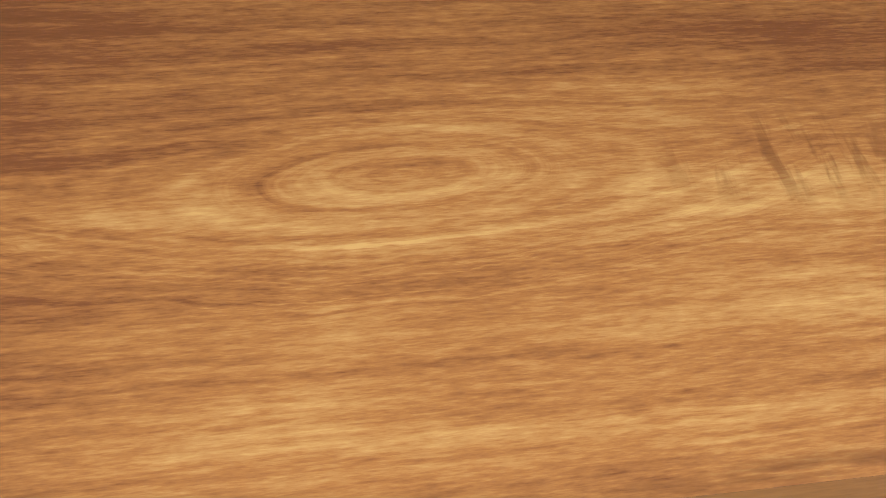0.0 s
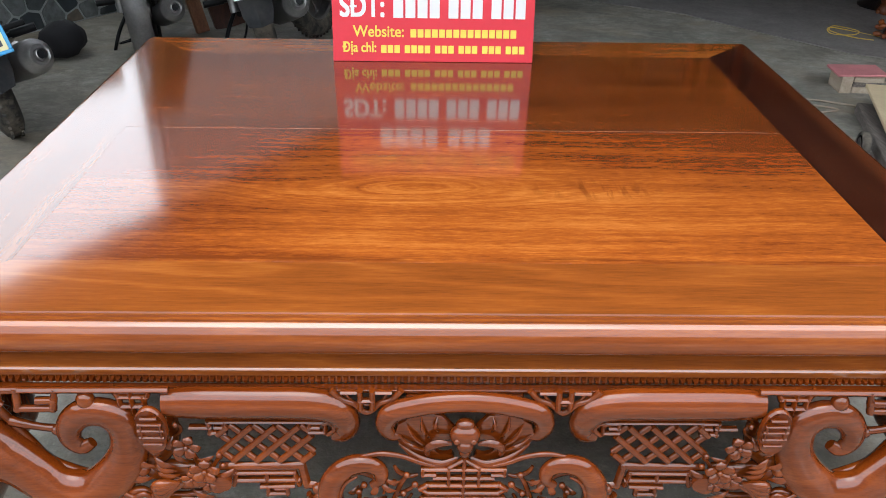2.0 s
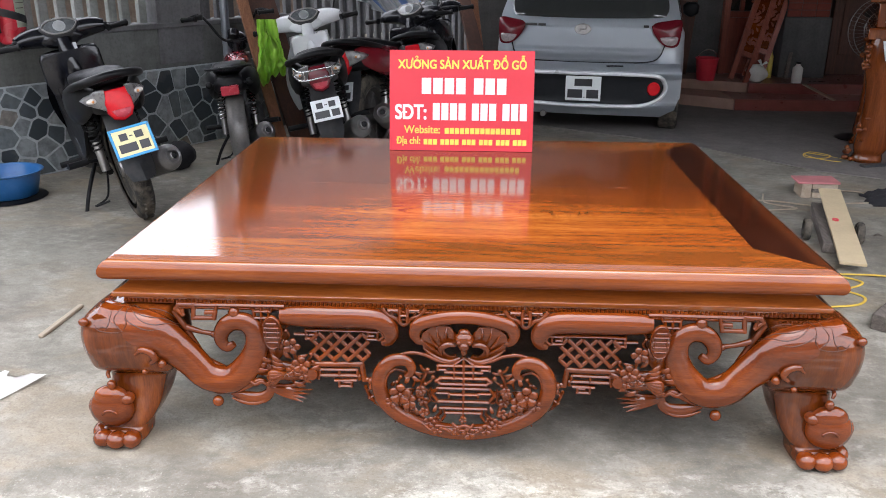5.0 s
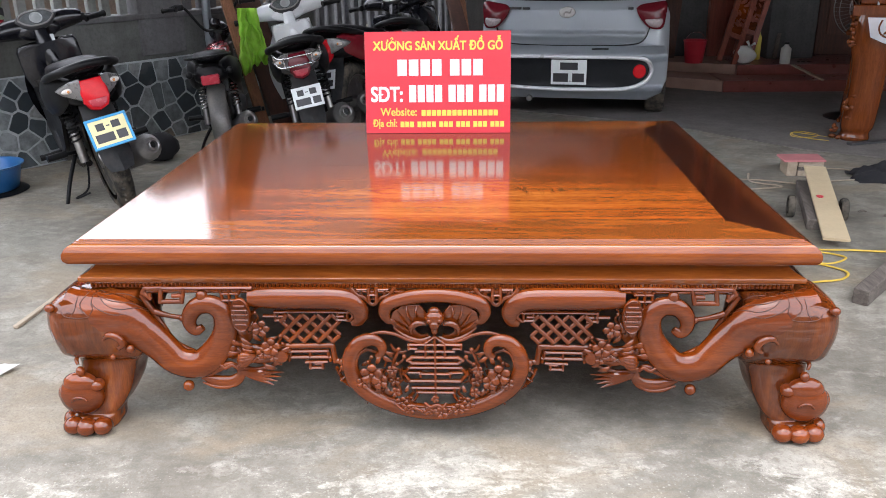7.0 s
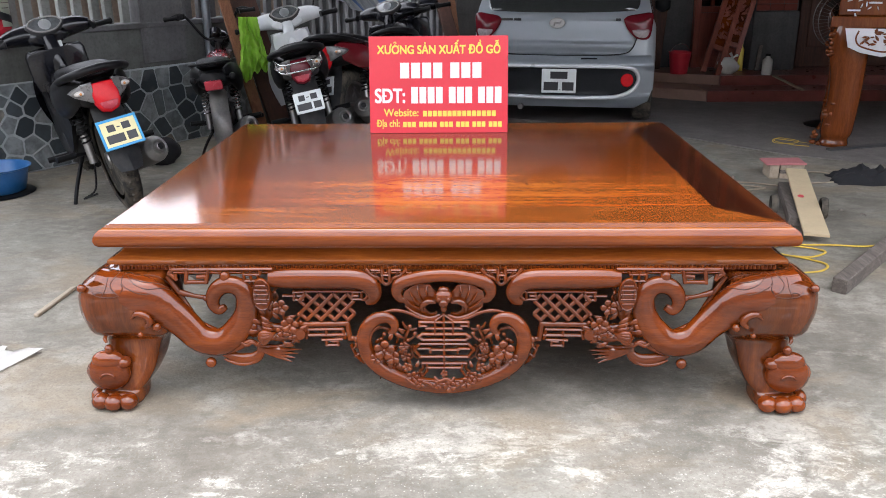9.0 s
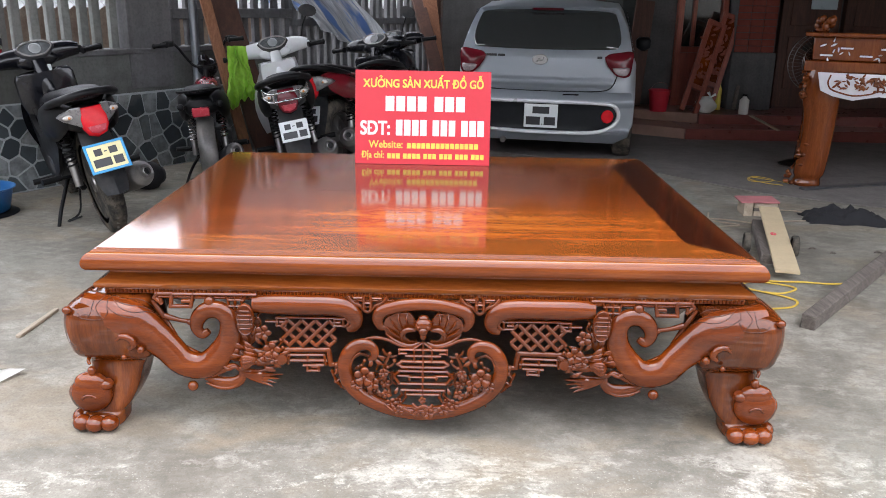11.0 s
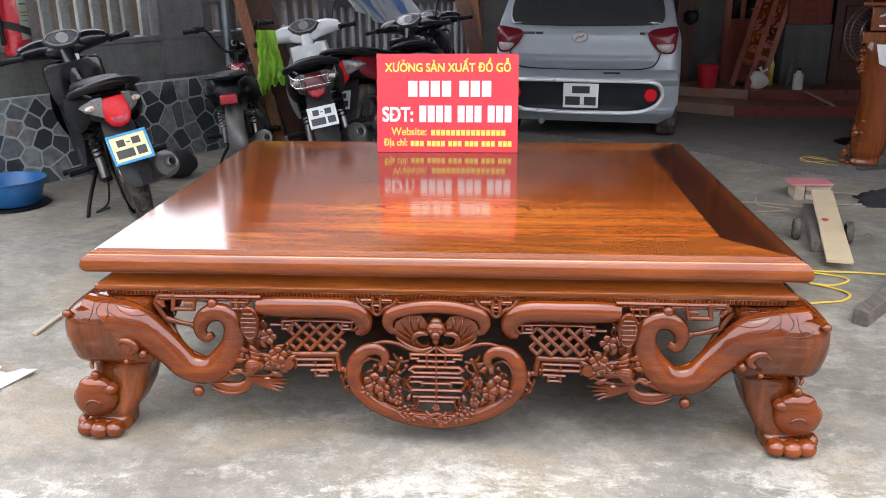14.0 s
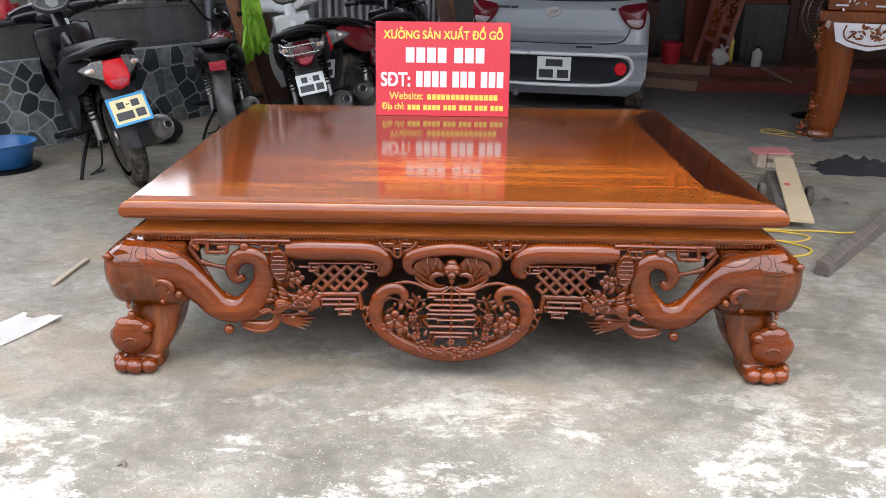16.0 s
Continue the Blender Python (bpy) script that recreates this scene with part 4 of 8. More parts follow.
def build_apron():
    rnd = random.Random(5)
    # top batten that carries the carving
    bm = B()
    box(bm, (-0.800, 0.012, 0.4040), (0.800, 0.0312, 0.4108), 0.002)
    carve("batten", bm)
    for x0, x1 in ((-0.500, -0.228), (-0.100, 0.100), (0.228, 0.500)):
        bm = B()
        box(bm, (x0, 0.002, 0.388), (x1, 0.0310, 0.4036), 0.004)
        carve("batten", bm)
    # the long S scroll from the shoulder, ending in a spiral
    bm = B()
    s = [(-0.985, 0.345, 0.076), (-0.925, 0.347, 0.072), (-0.856, 0.342, 0.064), (-0.800, 0.296, 0.055), (-0.759, 0.258, 0.047), (-0.714, 0.210, 0.044), (-0.652, 0.202, 0.042), (-0.604, 0.242, 0.039),
         (-0.573, 0.298, 0.034), (-0.573, 0.350, 0.031), (-0.600, 0.378, 0.028), (-0.638, 0.376, 0.026), (-0.664, 0.350, 0.023), (-0.669, 0.320, 0.019), (-0.654, 0.301, 0.015), (-0.634, 0.312, 0.010)]
    tube(bm, [(x, (0.016, -0.010, -0.020)[i] if i < 3 else -0.010 if i < 9 else -0.008, z) for i, (x, z, r) in enumerate(s)], [r for *_, r in s], 20, 0.72, 4)
    return_scroll = carve("scroll", bm, True, "tapering scroll that winds into a spiral")
    SHOULDERS["scroll"] = return_scroll
    # fine rim inside the spiral's eye
    bm = B()
    stroke(bm, [(-0.800, 0.402), (-0.782, 0.372), (-0.763, 0.338), (-0.746, 0.300), (-0.722, 0.264), (-0.690, 0.238), (-0.655, 0.228), (-0.630, 0.234)], [0.006, 0.009, 0.008, 0.010, 0.007, 0.010, 0.007, 0.003], 0.004)
    stroke(bm, [(-0.764, 0.356), (-0.745, 0.350), (-0.718, 0.343), (-0.690, 0.339)], [0.010, 0.009, 0.007, 0.008], -0.004)
    ball(bm, (-0.688, -0.006, 0.338), 0.0105)
    carve("spiral_rim", bm, True)
    # key fret in the upper corner
    bm = B()
    fret(bm, [(-0.768, 0.399), (-0.785, 0.416), (-0.777, 0.427), (-0.735, 0.428), (-0.740, 0.389), (-0.682, 0.390), (-0.678, 0.407), (-0.702, 0.406)], 0.0056, YA - 0.004)
    fret(bm, [(-0.768, 0.412), (-0.768, 0.399)], 0.0045, YA - 0.004)
    fret(bm, [(-0.735, 0.428), (-0.490, 0.430)], 0.0046, YA - 0.004)
    fret(bm, [(-0.672, 0.428), (-0.678, 0.407)], 0.0046, YA - 0.004)
    carve("key_fret", bm, True)
    bm = B()
    ball(bm, (-0.626, -0.010, 0.407), (0.016, 0.014, 0.017))
    carve("bead", bm, True)
    # ladder fret beside the medal
    bm = B()
    fret(bm, [(-0.580, 0.430), (-0.572, 0.412), (-0.526, 0.412), (-0.518, 0.430)], 0.0042)
    for z in (0.392, 0.372, 0.352, 0.330):
        fret(bm, [(-0.579 + (0.400 - z) * -0.02, z), (-0.536, z)], 0.0040)
    fret(bm, [(-0.572, 0.412), (-0.572, 0.392)], 0.0040)
    fret(bm, [(-0.577, 0.372), (-0.577, 0.330)], 0.0040)
    fret(bm, [(-0.552, 0.430), (-0.552, 0.372)], 0.0038)
    fret(bm, [(-0.532, 0.412), (-0.532, 0.398)], 0.0040)
    for piece in islands(bm):
        carve("ladder_bar", piece, True)
    # oval medal with a long-life sign
    bm = B()
    lathe(bm, [(0.0, 0.0), (0.0255, 0.0), (0.0285, 0.004), (0.0285, 0.010), (0.0265, 0.014), (0.0245, 0.0115), (0.0, 0.0115)], 24, Matrix.Translation((-0.520, -0.020, 0.358)) @ Matrix.Diagonal((1, 1, 1.76, 1)) @ pose(0, 0, 0, 90, 0, 0))
    carve("medal", bm, True, "oval medal carved with a long-life sign")
    bm = B()
    for dz, w in ((-0.026, 0.014), (-0.012, 0.019), (0.003, 0.020), (0.016, 0.018), (0.029, 0.012)):
        fret(bm, [(-0.520 - w, 0.358 + dz), (-0.520 + w, 0.358 + dz)], 0.0022, -0.033, 0.004)
    fret(bm, [(-0.536, 0.346), (-0.536, 0.374)], 0.002, -0.033, 0.004)
    fret(bm, [(-0.504, 0.346), (-0.504, 0.374)], 0.002, -0.033, 0.004)
    for piece in islands(bm):
        carve("medal_bar", piece, True)
    # the level roll that bends down at its inner end
    bm = B()
    stroke(bm, [(-0.500, 0.398), (-0.440, 0.399), (-0.340, 0.399), (-0.262, 0.398), (-0.222, 0.388), (-0.202, 0.362), (-0.206, 0.336), (-0.226, 0.328)], [0.026, 0.031, 0.031, 0.031, 0.030, 0.026, 0.020, 0.012], -0.006, 14, 0.75, 5)
    carve("roll", bm, True)
    bm = B()
    stroke(bm, [(-0.240, 0.357), (-0.226, 0.362), (-0.220, 0.348), (-0.232, 0.335)], [0.003, 0.005, 0.005, 0.004], -0.014)
    carve("roll_lip", bm, True)
    # woven lattice
    bm = B()
    lx, lz, a, b, wide, high = -0.339, 0.311, 0.0200, 0.0200, 8, 4
    for c in range(1 - high, wide, 2):
        u0, u1 = max(0, c), min(wide, c + high)
        bar(bm, (lx + (u0 - wide / 2) * a, lz + (u0 - c - high / 2) * b), (lx + (u1 - wide / 2) * a, lz + (u1 - c - high / 2) * b), 0.0052, YA - 0.004, 0.008)
        c += high
        u0, u1 = max(0, c - high), min(wide, c)
        bar(bm, (lx + (u0 - wide / 2) * a, lz + (c - u0 - high / 2) * b), (lx + (u1 - wide / 2) * a, lz + (c - u1 - high / 2) * b), 0.0052, YA, 0.008)
    carve("lattice", bm, True, "woven diagonal lattice")
    bm = B()
    fret(bm, [(-0.462, 0.346), (-0.430, 0.346)], 0.004)
    fret(bm, [(-0.406, 0.334), (-0.432, 0.334), (-0.432, 0.358), (-0.404, 0.358), (-0.404, 0.346), (-0.420, 0.346)], 0.004)
    fret(bm, [(-0.404, 0.360), (-0.236, 0.360)], 0.0035)
    fret(bm, [(-0.262, 0.336), (-0.236, 0.336), (-0.236, 0.358), (-0.262, 0.358), (-0.262, 0.347), (-0.248, 0.347)], 0.004)
    for piece in islands(bm):
        carve("corner_fret", piece, True)
    # lower fret below the lattice
    bm = B()
    fret(bm, [(-0.420, 0.256), (-0.282, 0.258), (-0.276, 0.212), (-0.264, 0.210)], 0.0066)
    fret(bm, [(-0.404, 0.214), (-0.398, 0.240), (-0.296, 0.242), (-0.290, 0.214)], 0.0042)
    fret(bm, [(-0.394, 0.222), (-0.290, 0.224)], 0.0046)
    fret(bm, [(-0.345, 0.240), (-0.345, 0.224)], 0.004)
    fret(bm, [(-0.356, 0.207), (-0.300, 0.209)], 0.004)
    fret(bm, [(-0.346, 0.207), (-0.346, 0.190), (-0.312, 0.191), (-0.312, 0.204), (-0.330, 0.203)], 0.0042)
    carve("lower_fret", bm, True)
    # blossom branch between scroll and lattice
    bm = B()
    stroke(bm, [(-0.560, 0.255), (-0.530, 0.228), (-0.490, 0.212), (-0.450, 0.216), (-0.415, 0.232), (-0.400, 0.250)], [0.012, 0.011, 0.012, 0.010, 0.010, 0.007], -0.006, 8, 0.8)
    stroke(bm, [(-0.476, 0.222), (-0.462, 0.256), (-0.470, 0.290), (-0.468, 0.320)], [0.008, 0.006, 0.005, 0.004], -0.006)
    stroke(bm, [(-0.500, 0.320), (-0.480, 0.340), (-0.488, 0.362), (-0.478, 0.372)], [0.003, 0.004, 0.003, 0.003], -0.008)
    stroke(bm, [(-0.438, 0.252), (-0.428, 0.272), (-0.418, 0.282)], [0.004, 0.004, 0.003], -0.012)
    stroke(bm, [(-0.585, 0.240), (-0.548, 0.262), (-0.520, 0.286), (-0.506, 0.318), (-0.498, 0.350)], [0.024, 0.026, 0.022, 0.018, 0.010], 0.010, 10, 0.7)
    stroke(bm, [(-0.570, 0.222), (-0.525, 0.236), (-0.482, 0.238), (-0.440, 0.244)], [0.016, 0.020, 0.016, 0.010], 0.006, 10, 0.7)
    carve("branch", bm, True)
    for x, z, r in ((-0.470, 0.318, 0.021), (-0.446, 0.262, 0.023), (-0.470, 0.243, 0.016), (-0.444, 0.232, 0.014)):
        bm = B()
        blossom(bm, x, z, r, -0.026, 5, rnd.random() * 2)
        carve("blossom", bm, True)
    for x, z in ((-0.420, 0.292), (-0.416, 0.268), (-0.484, 0.360), (-0.500, 0.344), (-0.492, 0.300)):
        bm = B()
        ball(bm, (x, -0.018, z), 0.0058, 8, 6)
        carve("bud", bm, True)
    for x, z, l, a in [(-0.500 + 0.003 * k, 0.262 - 0.010 * k, 0.040, 2.5 + 0.22 * k) for k in range(5)] + [(-0.476, 0.275, 0.036, 2.2), (-0.430, 0.240, 0.036, 0.5), (-0.448, 0.224, 0.034, -0.7), (-0.520, 0.286, 0.040, 1.9), (-0.530, 0.262, 0.042, 2.6), (-0.506, 0.300, 0.036, 1.2), (-0.540, 0.236, 0.044, 3.0), (-0.486, 0.292, 0.034, 0.8), (-0.460, 0.282, 0.032, 0.2), (-0.520, 0.206, 0.042, 3.5), (-0.476, 0.206, 0.040, -0.4), (-0.566, 0.222, 0.040, 2.0), (-0.596, 0.206, 0.036, 2.6)]:
        bm = B()
        leaf(bm, x, z, l, a, -0.020)
        carve("leaf", bm, True)
    bm = B()
    lathe(bm, [(0.0, 0.0), (0.013, 0.002), (0.019, 0.010), (0.017, 0.018), (0.0, 0.020)], 14, Matrix.Translation((-0.420, -0.010, 0.232)) @ pose(0, 0, 0, 90, 0, 0))
    carve("boss", bm, True)
    bm = B()
    ball(bm, (-0.556, -0.014, 0.254), (0.013, 0.012, 0.013))
    carve("knob", bm, True)
    # fruit with ribs
    bm = B()
    for k in range(5):
        a = -0.9 + 0.45 * k
        tube(bm, [(-0.545, -0.022, 0.222), (-0.524 , -0.032 - 0.006 * math.cos(a), 0.226 + 0.020 * math.sin(a)), (-0.494, -0.022, 0.232)], [0.003, 0.0085, 0.003], 8, 1, 4)
    carve("ribbed_fruit", bm, True)
    # fish tail at the foot of the scroll
    bm = B()
    stroke(bm, [(-0.668, 0.176), (-0.640, 0.172), (-0.605, 0.186), (-0.570, 0.204), (-0.545, 0.196)], [0.006, 0.010, 0.011, 0.009, 0.004], -0.014)
    stroke(bm, [(-0.600, 0.212), (-0.580, 0.196), (-0.560, 0.205), (-0.543, 0.192)], [0.004, 0.006, 0.006, 0.003], -0.024)
    stroke(bm, [(-0.660, 0.158), (-0.630, 0.150), (-0.600, 0.142), (-0.565, 0.146), (-0.545, 0.166), (-0.548, 0.190)], [0.004, 0.016, 0.021, 0.019, 0.014, 0.006], -0.006, 10, 0.6)
    stroke(bm, [(-0.652, 0.146), (-0.618, 0.132), (-0.580, 0.131), (-0.556, 0.142)], [0.003, 0.006, 0.006, 0.003], -0.014)
    carve("fish_tail", bm, True)
    bm = B()
    for k in range(4):
        a = -0.62 + 0.2 * k
        tube(bm, [(-0.545, -0.004, 0.176), (-0.500, -0.012, 0.176 + 0.06 * math.sin(a) * 0.5), (-0.452 + 0.01 * k, -0.006, 0.176 + 0.105 * math.sin(a) * 0.7)], [0.010, 0.009, 0.001], 6, 0.7, 4)
    stroke(bm, [(-0.540, 0.186), (-0.500, 0.182), (-0.462, 0.190), (-0.430, 0.205)], [0.008, 0.007, 0.007, 0.004], -0.004)
    carve("feather", bm, True)
    bm = B()
    ball(bm, (-0.690, -0.020, 0.138), (0.0165, 0.015, 0.0165))
    carve("knob", bm, True)
    bm = B()
    ball(bm, (-0.640, -0.026, 0.188), (0.009, 0.009, 0.009))
    carve("knob", bm, True)
    # fan shape with two bars
    bm = B()
    stroke(bm, [(-0.222, 0.430), (-0.206, 0.410), (-0.186, 0.402), (-0.164, 0.382), (-0.142, 0.402), (-0.122, 0.410), (-0.106, 0.430)], 0.0060, -0.010)
    stroke(bm, [(-0.200, 0.424), (-0.188, 0.406), (-0.164, 0.397), (-0.140, 0.406), (-0.128, 0.424)], 0.003, -0.008)
    fret(bm, [(-0.174, 0.430), (-0.174, 0.398)], 0.0045, -0.012)
    fret(bm, [(-0.154, 0.430), (-0.154, 0.398)], 0.0045, -0.012)
    fret(bm, [(-0.174, 0.413), (-0.154, 0.413)], 0.0031, -0.012)
    fret(bm, [(-0.204, 0.427), (-0.176, 0.427)], 0.003, -0.008)
    fret(bm, [(-0.152, 0.427), (-0.124, 0.427)], 0.003, -0.008)
    carve("fan_fret", bm, True)
    # arch over the bat
    bm = B()
    stroke(bm, [(-0.106, 0.338), (-0.124, 0.340), (-0.134, 0.362), (-0.122, 0.388), (-0.085, 0.402), (-0.045, 0.410), (0.0, 0.413), (0.045, 0.410), (0.085, 0.402), (0.122, 0.388), (0.134, 0.362), (0.124, 0.340), (0.106, 0.338)],
           [0.007, 0.012, 0.017, 0.020, 0.020, 0.020, 0.020, 0.020, 0.020, 0.020, 0.017, 0.012, 0.007], -0.018, 12, 0.75)
    carve("arch", bm)
    # bat
    bm = B()
    ball(bm, (0, -0.030, 0.352), (0.027, 0.020, 0.024), 14, 9)
    ball(bm, (0, -0.028, 0.372), (0.017, 0.013, 0.012), 12, 8)
    ball(bm, (0, -0.042, 0.338), (0.015, 0.013, 0.013), 12, 8)
    ball(bm, (-0.014, -0.046, 0.350), (0.006, 0.005, 0.006), 8, 6)
    ball(bm, (0.014, -0.046, 0.350), (0.006, 0.005, 0.006), 8, 6)
    ball(bm, (0, -0.038, 0.322), (0.010, 0.011, 0.014), 10, 7)
    carve("bat_head", bm)
    bm = B()
    outline = [(-0.014, 0.352), (-0.040, 0.385), (-0.078, 0.388), (-0.112, 0.366), (-0.120, 0.336), (-0.098, 0.308), (-0.066, 0.290), (-0.036, 0.284), (-0.016, 0.290)]
    eye = [(-0.034 + 0.0205 * math.cos(t), 0.316 + 0.0195 * math.sin(t)) for t in np.linspace(-0.9, -5.4, 13)]
    slab(bm, outline + eye, -0.022, -0.010, 0.002)
    carve("bat_wing", bm, True, "ribbed bat wing")
    bm = B()
    tube(bm, [(-0.010, -0.026, 0.294), (-0.040, -0.030, 0.284), (-0.080, -0.026, 0.296), (-0.112, -0.018, 0.320)], [0.005, 0.008, 0.007, 0.002], 8, 0.7, 4)
    carve("wing_edge", bm, True)
    bm = B()
    tube(bm, [(-0.062, -0.028, 0.304), (-0.062, -0.034, 0.324), (-0.046, -0.038, 0.339), (-0.022, -0.036, 0.337)], [0.004, 0.007, 0.008, 0.004], 8, 0.8, 4)
    carve("brow", bm, True)
    for (ax, az), (tx, tz) in (((-0.046, 0.352), (-0.046, 0.384)), ((-0.060, 0.336), (-0.074, 0.386)), ((-0.064, 0.318), (-0.100, 0.372)), ((-0.060, 0.306), (-0.116, 0.348))):
        bm = B()
        tube(bm, [(ax, -0.022, az), ((ax + tx) / 2 - 0.004, -0.029, (az + tz) / 2), (tx, -0.020, tz)], [0.0026, 0.0036, 0.001], 6, 1, 4)
        carve("wing_rib", bm, True)
    # heart-shaped ring
    bm = B()
    half = [(-0.158, 0.240, 0.008), (-0.143, 0.254, 0.012), (-0.146, 0.278, 0.015), (-0.168, 0.291, 0.018), (-0.200, 0.283, 0.020), (-0.224, 0.252, 0.022), (-0.231, 0.212, 0.023), (-0.220, 0.170, 0.023), (-0.190, 0.132, 0.023), (-0.145, 0.104, 0.023),
            (-0.090, 0.083, 0.023), (-0.040, 0.073, 0.023), (0.0, 0.070, 0.023)]
    full = half + [(-x, z, r) for x, z, r in reversed(half[:-1])]
    tube(bm, [(x, -0.036, z) for x, z, r in full], [r for *_, r in full], 14, 0.8, 4)
    carve("medallion_ring", bm, False, "heart-shaped ring with inward curling ends")
    bm = B()
    stroke(bm, [(-0.175, 0.306), (-0.140, 0.312), (-0.105, 0.306), (-0.075, 0.292), (-0.050, 0.284)], [0.003, 0.0055, 0.005, 0.005, 0.003], -0.034)
    stroke(bm, [(-0.212, 0.186), (-0.214, 0.220), (-0.203, 0.252), (-0.182, 0.268)], [0.002, 0.004, 0.004, 0.002], -0.044)
    stroke(bm, [(-0.176, 0.140), (-0.130, 0.113), (-0.080, 0.097), (0.0, 0.090)], [0.002, 0.004, 0.004, 0.003], -0.046)
    carve("ring_rim", bm, True)
    bm = B()
    for x, z in ((-0.255, 0.215), (-0.252, 0.198)):
        ball(bm, (x, -0.020, z), 0.011, 8, 6)
    fret(bm, [(-0.272, 0.192), (-0.262, 0.166), (-0.248, 0.152), (-0.232, 0.140)], 0.0042, -0.010)
    fret(bm, [(-0.258, 0.190), (-0.268, 0.180)], 0.0035, -0.010)
    fret(bm, [(-0.246, 0.170), (-0.262, 0.158), (-0.252, 0.150)], 0.0035, -0.010)
    fret(bm, [(-0.236, 0.160), (-0.246, 0.144), (-0.236, 0.136)], 0.0035, -0.010)
    carve("edge_fret", bm, True)
    # long-life sign in the middle
    bm = B()
    yb = -0.030
    fret(bm, [(0, 0.302), (0, 0.112)], 0.0036, yb)
    fret(bm, [(0, 0.300), (-0.026, 0.280), (-0.026, 0.240)], 0.0034, yb)
    fret(bm, [(0, 0.300), (0.026, 0.280), (0.026, 0.240)], 0.0034, yb)
    for z, w in ((0.276, 0.070), (0.256, 0.050), (0.145, 0.062), (0.131, 0.050)):
        fret(bm, [(-w, z), (w, z)], 0.0039, yb)
    for s in (-1, 1):
        fret(bm, [(s * 0.070, 0.276), (s * 0.070, 0.264), (s * 0.050, 0.264)], 0.0036, yb)
        fret(bm, [(s * 0.072, 0.192), (s * 0.040, 0.192), (s * 0.040, 0.181)], 0.0033, yb)
        fret(bm, [(s * 0.052, 0.145), (s * 0.050, 0.122), (s * 0.058, 0.108)], 0.0033, yb)
        fret(bm, [(s * 0.088, 0.188), (s * 0.086, 0.196)], 0.004, yb)
    fret(bm, [(-0.062, 0.220), (-0.074, 0.229), (-0.062, 0.238), (0.062, 0.238), (0.074, 0.229), (0.062, 0.220), (-0.062, 0.220)], 0.0042, yb)
    fret(bm, [(-0.070, 0.166), (-0.086, 0.188), (-0.070, 0.207), (0.070, 0.207), (0.086, 0.188), (0.070, 0.166), (-0.070, 0.166)], 0.0041, yb)
    fret(bm, [(-0.042, 0.188), (0.042, 0.188)], 0.0033, yb)
    carve("longlife_sign", bm, False, "long-life sign in fretwork bars")
    # blossom sprays in the ring
    bm = B()
    stroke(bm, [(-0.195, 0.160), (-0.160, 0.176), (-0.130, 0.168), (-0.105, 0.150), (-0.095, 0.120)], [0.006, 0.007, 0.006, 0.006, 0.004], -0.026)
    stroke(bm, [(-0.130, 0.168), (-0.118, 0.205), (-0.108, 0.235), (-0.096, 0.258)], [0.006, 0.005, 0.005, 0.003], -0.026)
    stroke(bm, [(-0.118, 0.205), (-0.094, 0.220), (-0.080, 0.236)], [0.004, 0.004, 0.002], -0.026)
    stroke(bm, [(-0.185, 0.180), (-0.180, 0.215), (-0.174, 0.236)], [0.005, 0.004, 0.003], -0.026)
    stroke(bm, [(-0.105, 0.150), (-0.092, 0.166), (-0.096, 0.186)], [0.004, 0.004, 0.003], -0.026)
    carve("twig", bm, True)
    for x, z, r in ((-0.172, 0.194, 0.027), (-0.150, 0.172, 0.020), (-0.196, 0.168, 0.016), (-0.116, 0.206, 0.013), (-0.108, 0.140, 0.013), (-0.092, 0.108, 0.016)):
        bm = B()
        blossom(bm, x, z, r, -0.050, 5, rnd.random() * 2)
        carve("blossom", bm, True)
    for x, z in ((-0.172, 0.238), (-0.120, 0.244), (-0.098, 0.262), (-0.104, 0.218), (-0.148, 0.156), (-0.182, 0.222), (-0.112, 0.184), (-0.084, 0.240)):
        bm = B()
        ball(bm, (x, -0.034, z), 0.0065, 8, 6)
        carve("bud", bm, True)
    for x, z, l, a in ((-0.178, 0.166, 0.042, 4.3), (-0.160, 0.160, 0.038, 4.9), (-0.195, 0.176, 0.036, 3.3), (-0.136, 0.176, 0.036, 0.7), (-0.116, 0.226, 0.034, 2.5), (-0.136, 0.150, 0.034, 5.2), (-0.160, 0.216, 0.034, 1.2), (-0.094, 0.200, 0.028, 2.6), (-0.150, 0.140, 0.034, 3.6), (-0.084, 0.130, 0.028, 1.2), (-0.108, 0.250, 0.030, 2.9)):
        bm = B()
        leaf(bm, x, z, l, a, -0.040)
        carve("leaf", bm, True)
    # a deeper layer of stems and leaves behind the sprays
    bm = B()
    stroke(bm, [(-0.205, 0.240), (-0.182, 0.252), (-0.150, 0.238), (-0.134, 0.222), (-0.140, 0.200)], [0.004, 0.005, 0.005, 0.004, 0.003], -0.018)
    stroke(bm, [(-0.150, 0.120), (-0.138, 0.146), (-0.146, 0.170), (-0.136, 0.190)], [0.005, 0.005, 0.005, 0.003], -0.016)
    stroke(bm, [(-0.120, 0.270), (-0.112, 0.255), (-0.092, 0.246), (-0.078, 0.250)], [0.003, 0.005, 0.005, 0.003], -0.020)
    stroke(bm, [(-0.090, 0.200), (-0.098, 0.180), (-0.088, 0.160), (-0.076, 0.152)], [0.003, 0.004, 0.004, 0.002], -0.018)
    stroke(bm, [(-0.076, 0.110), (-0.062, 0.124), (-0.068, 0.140)], [0.004, 0.005, 0.003], -0.022)
    carve("stem", bm, True)
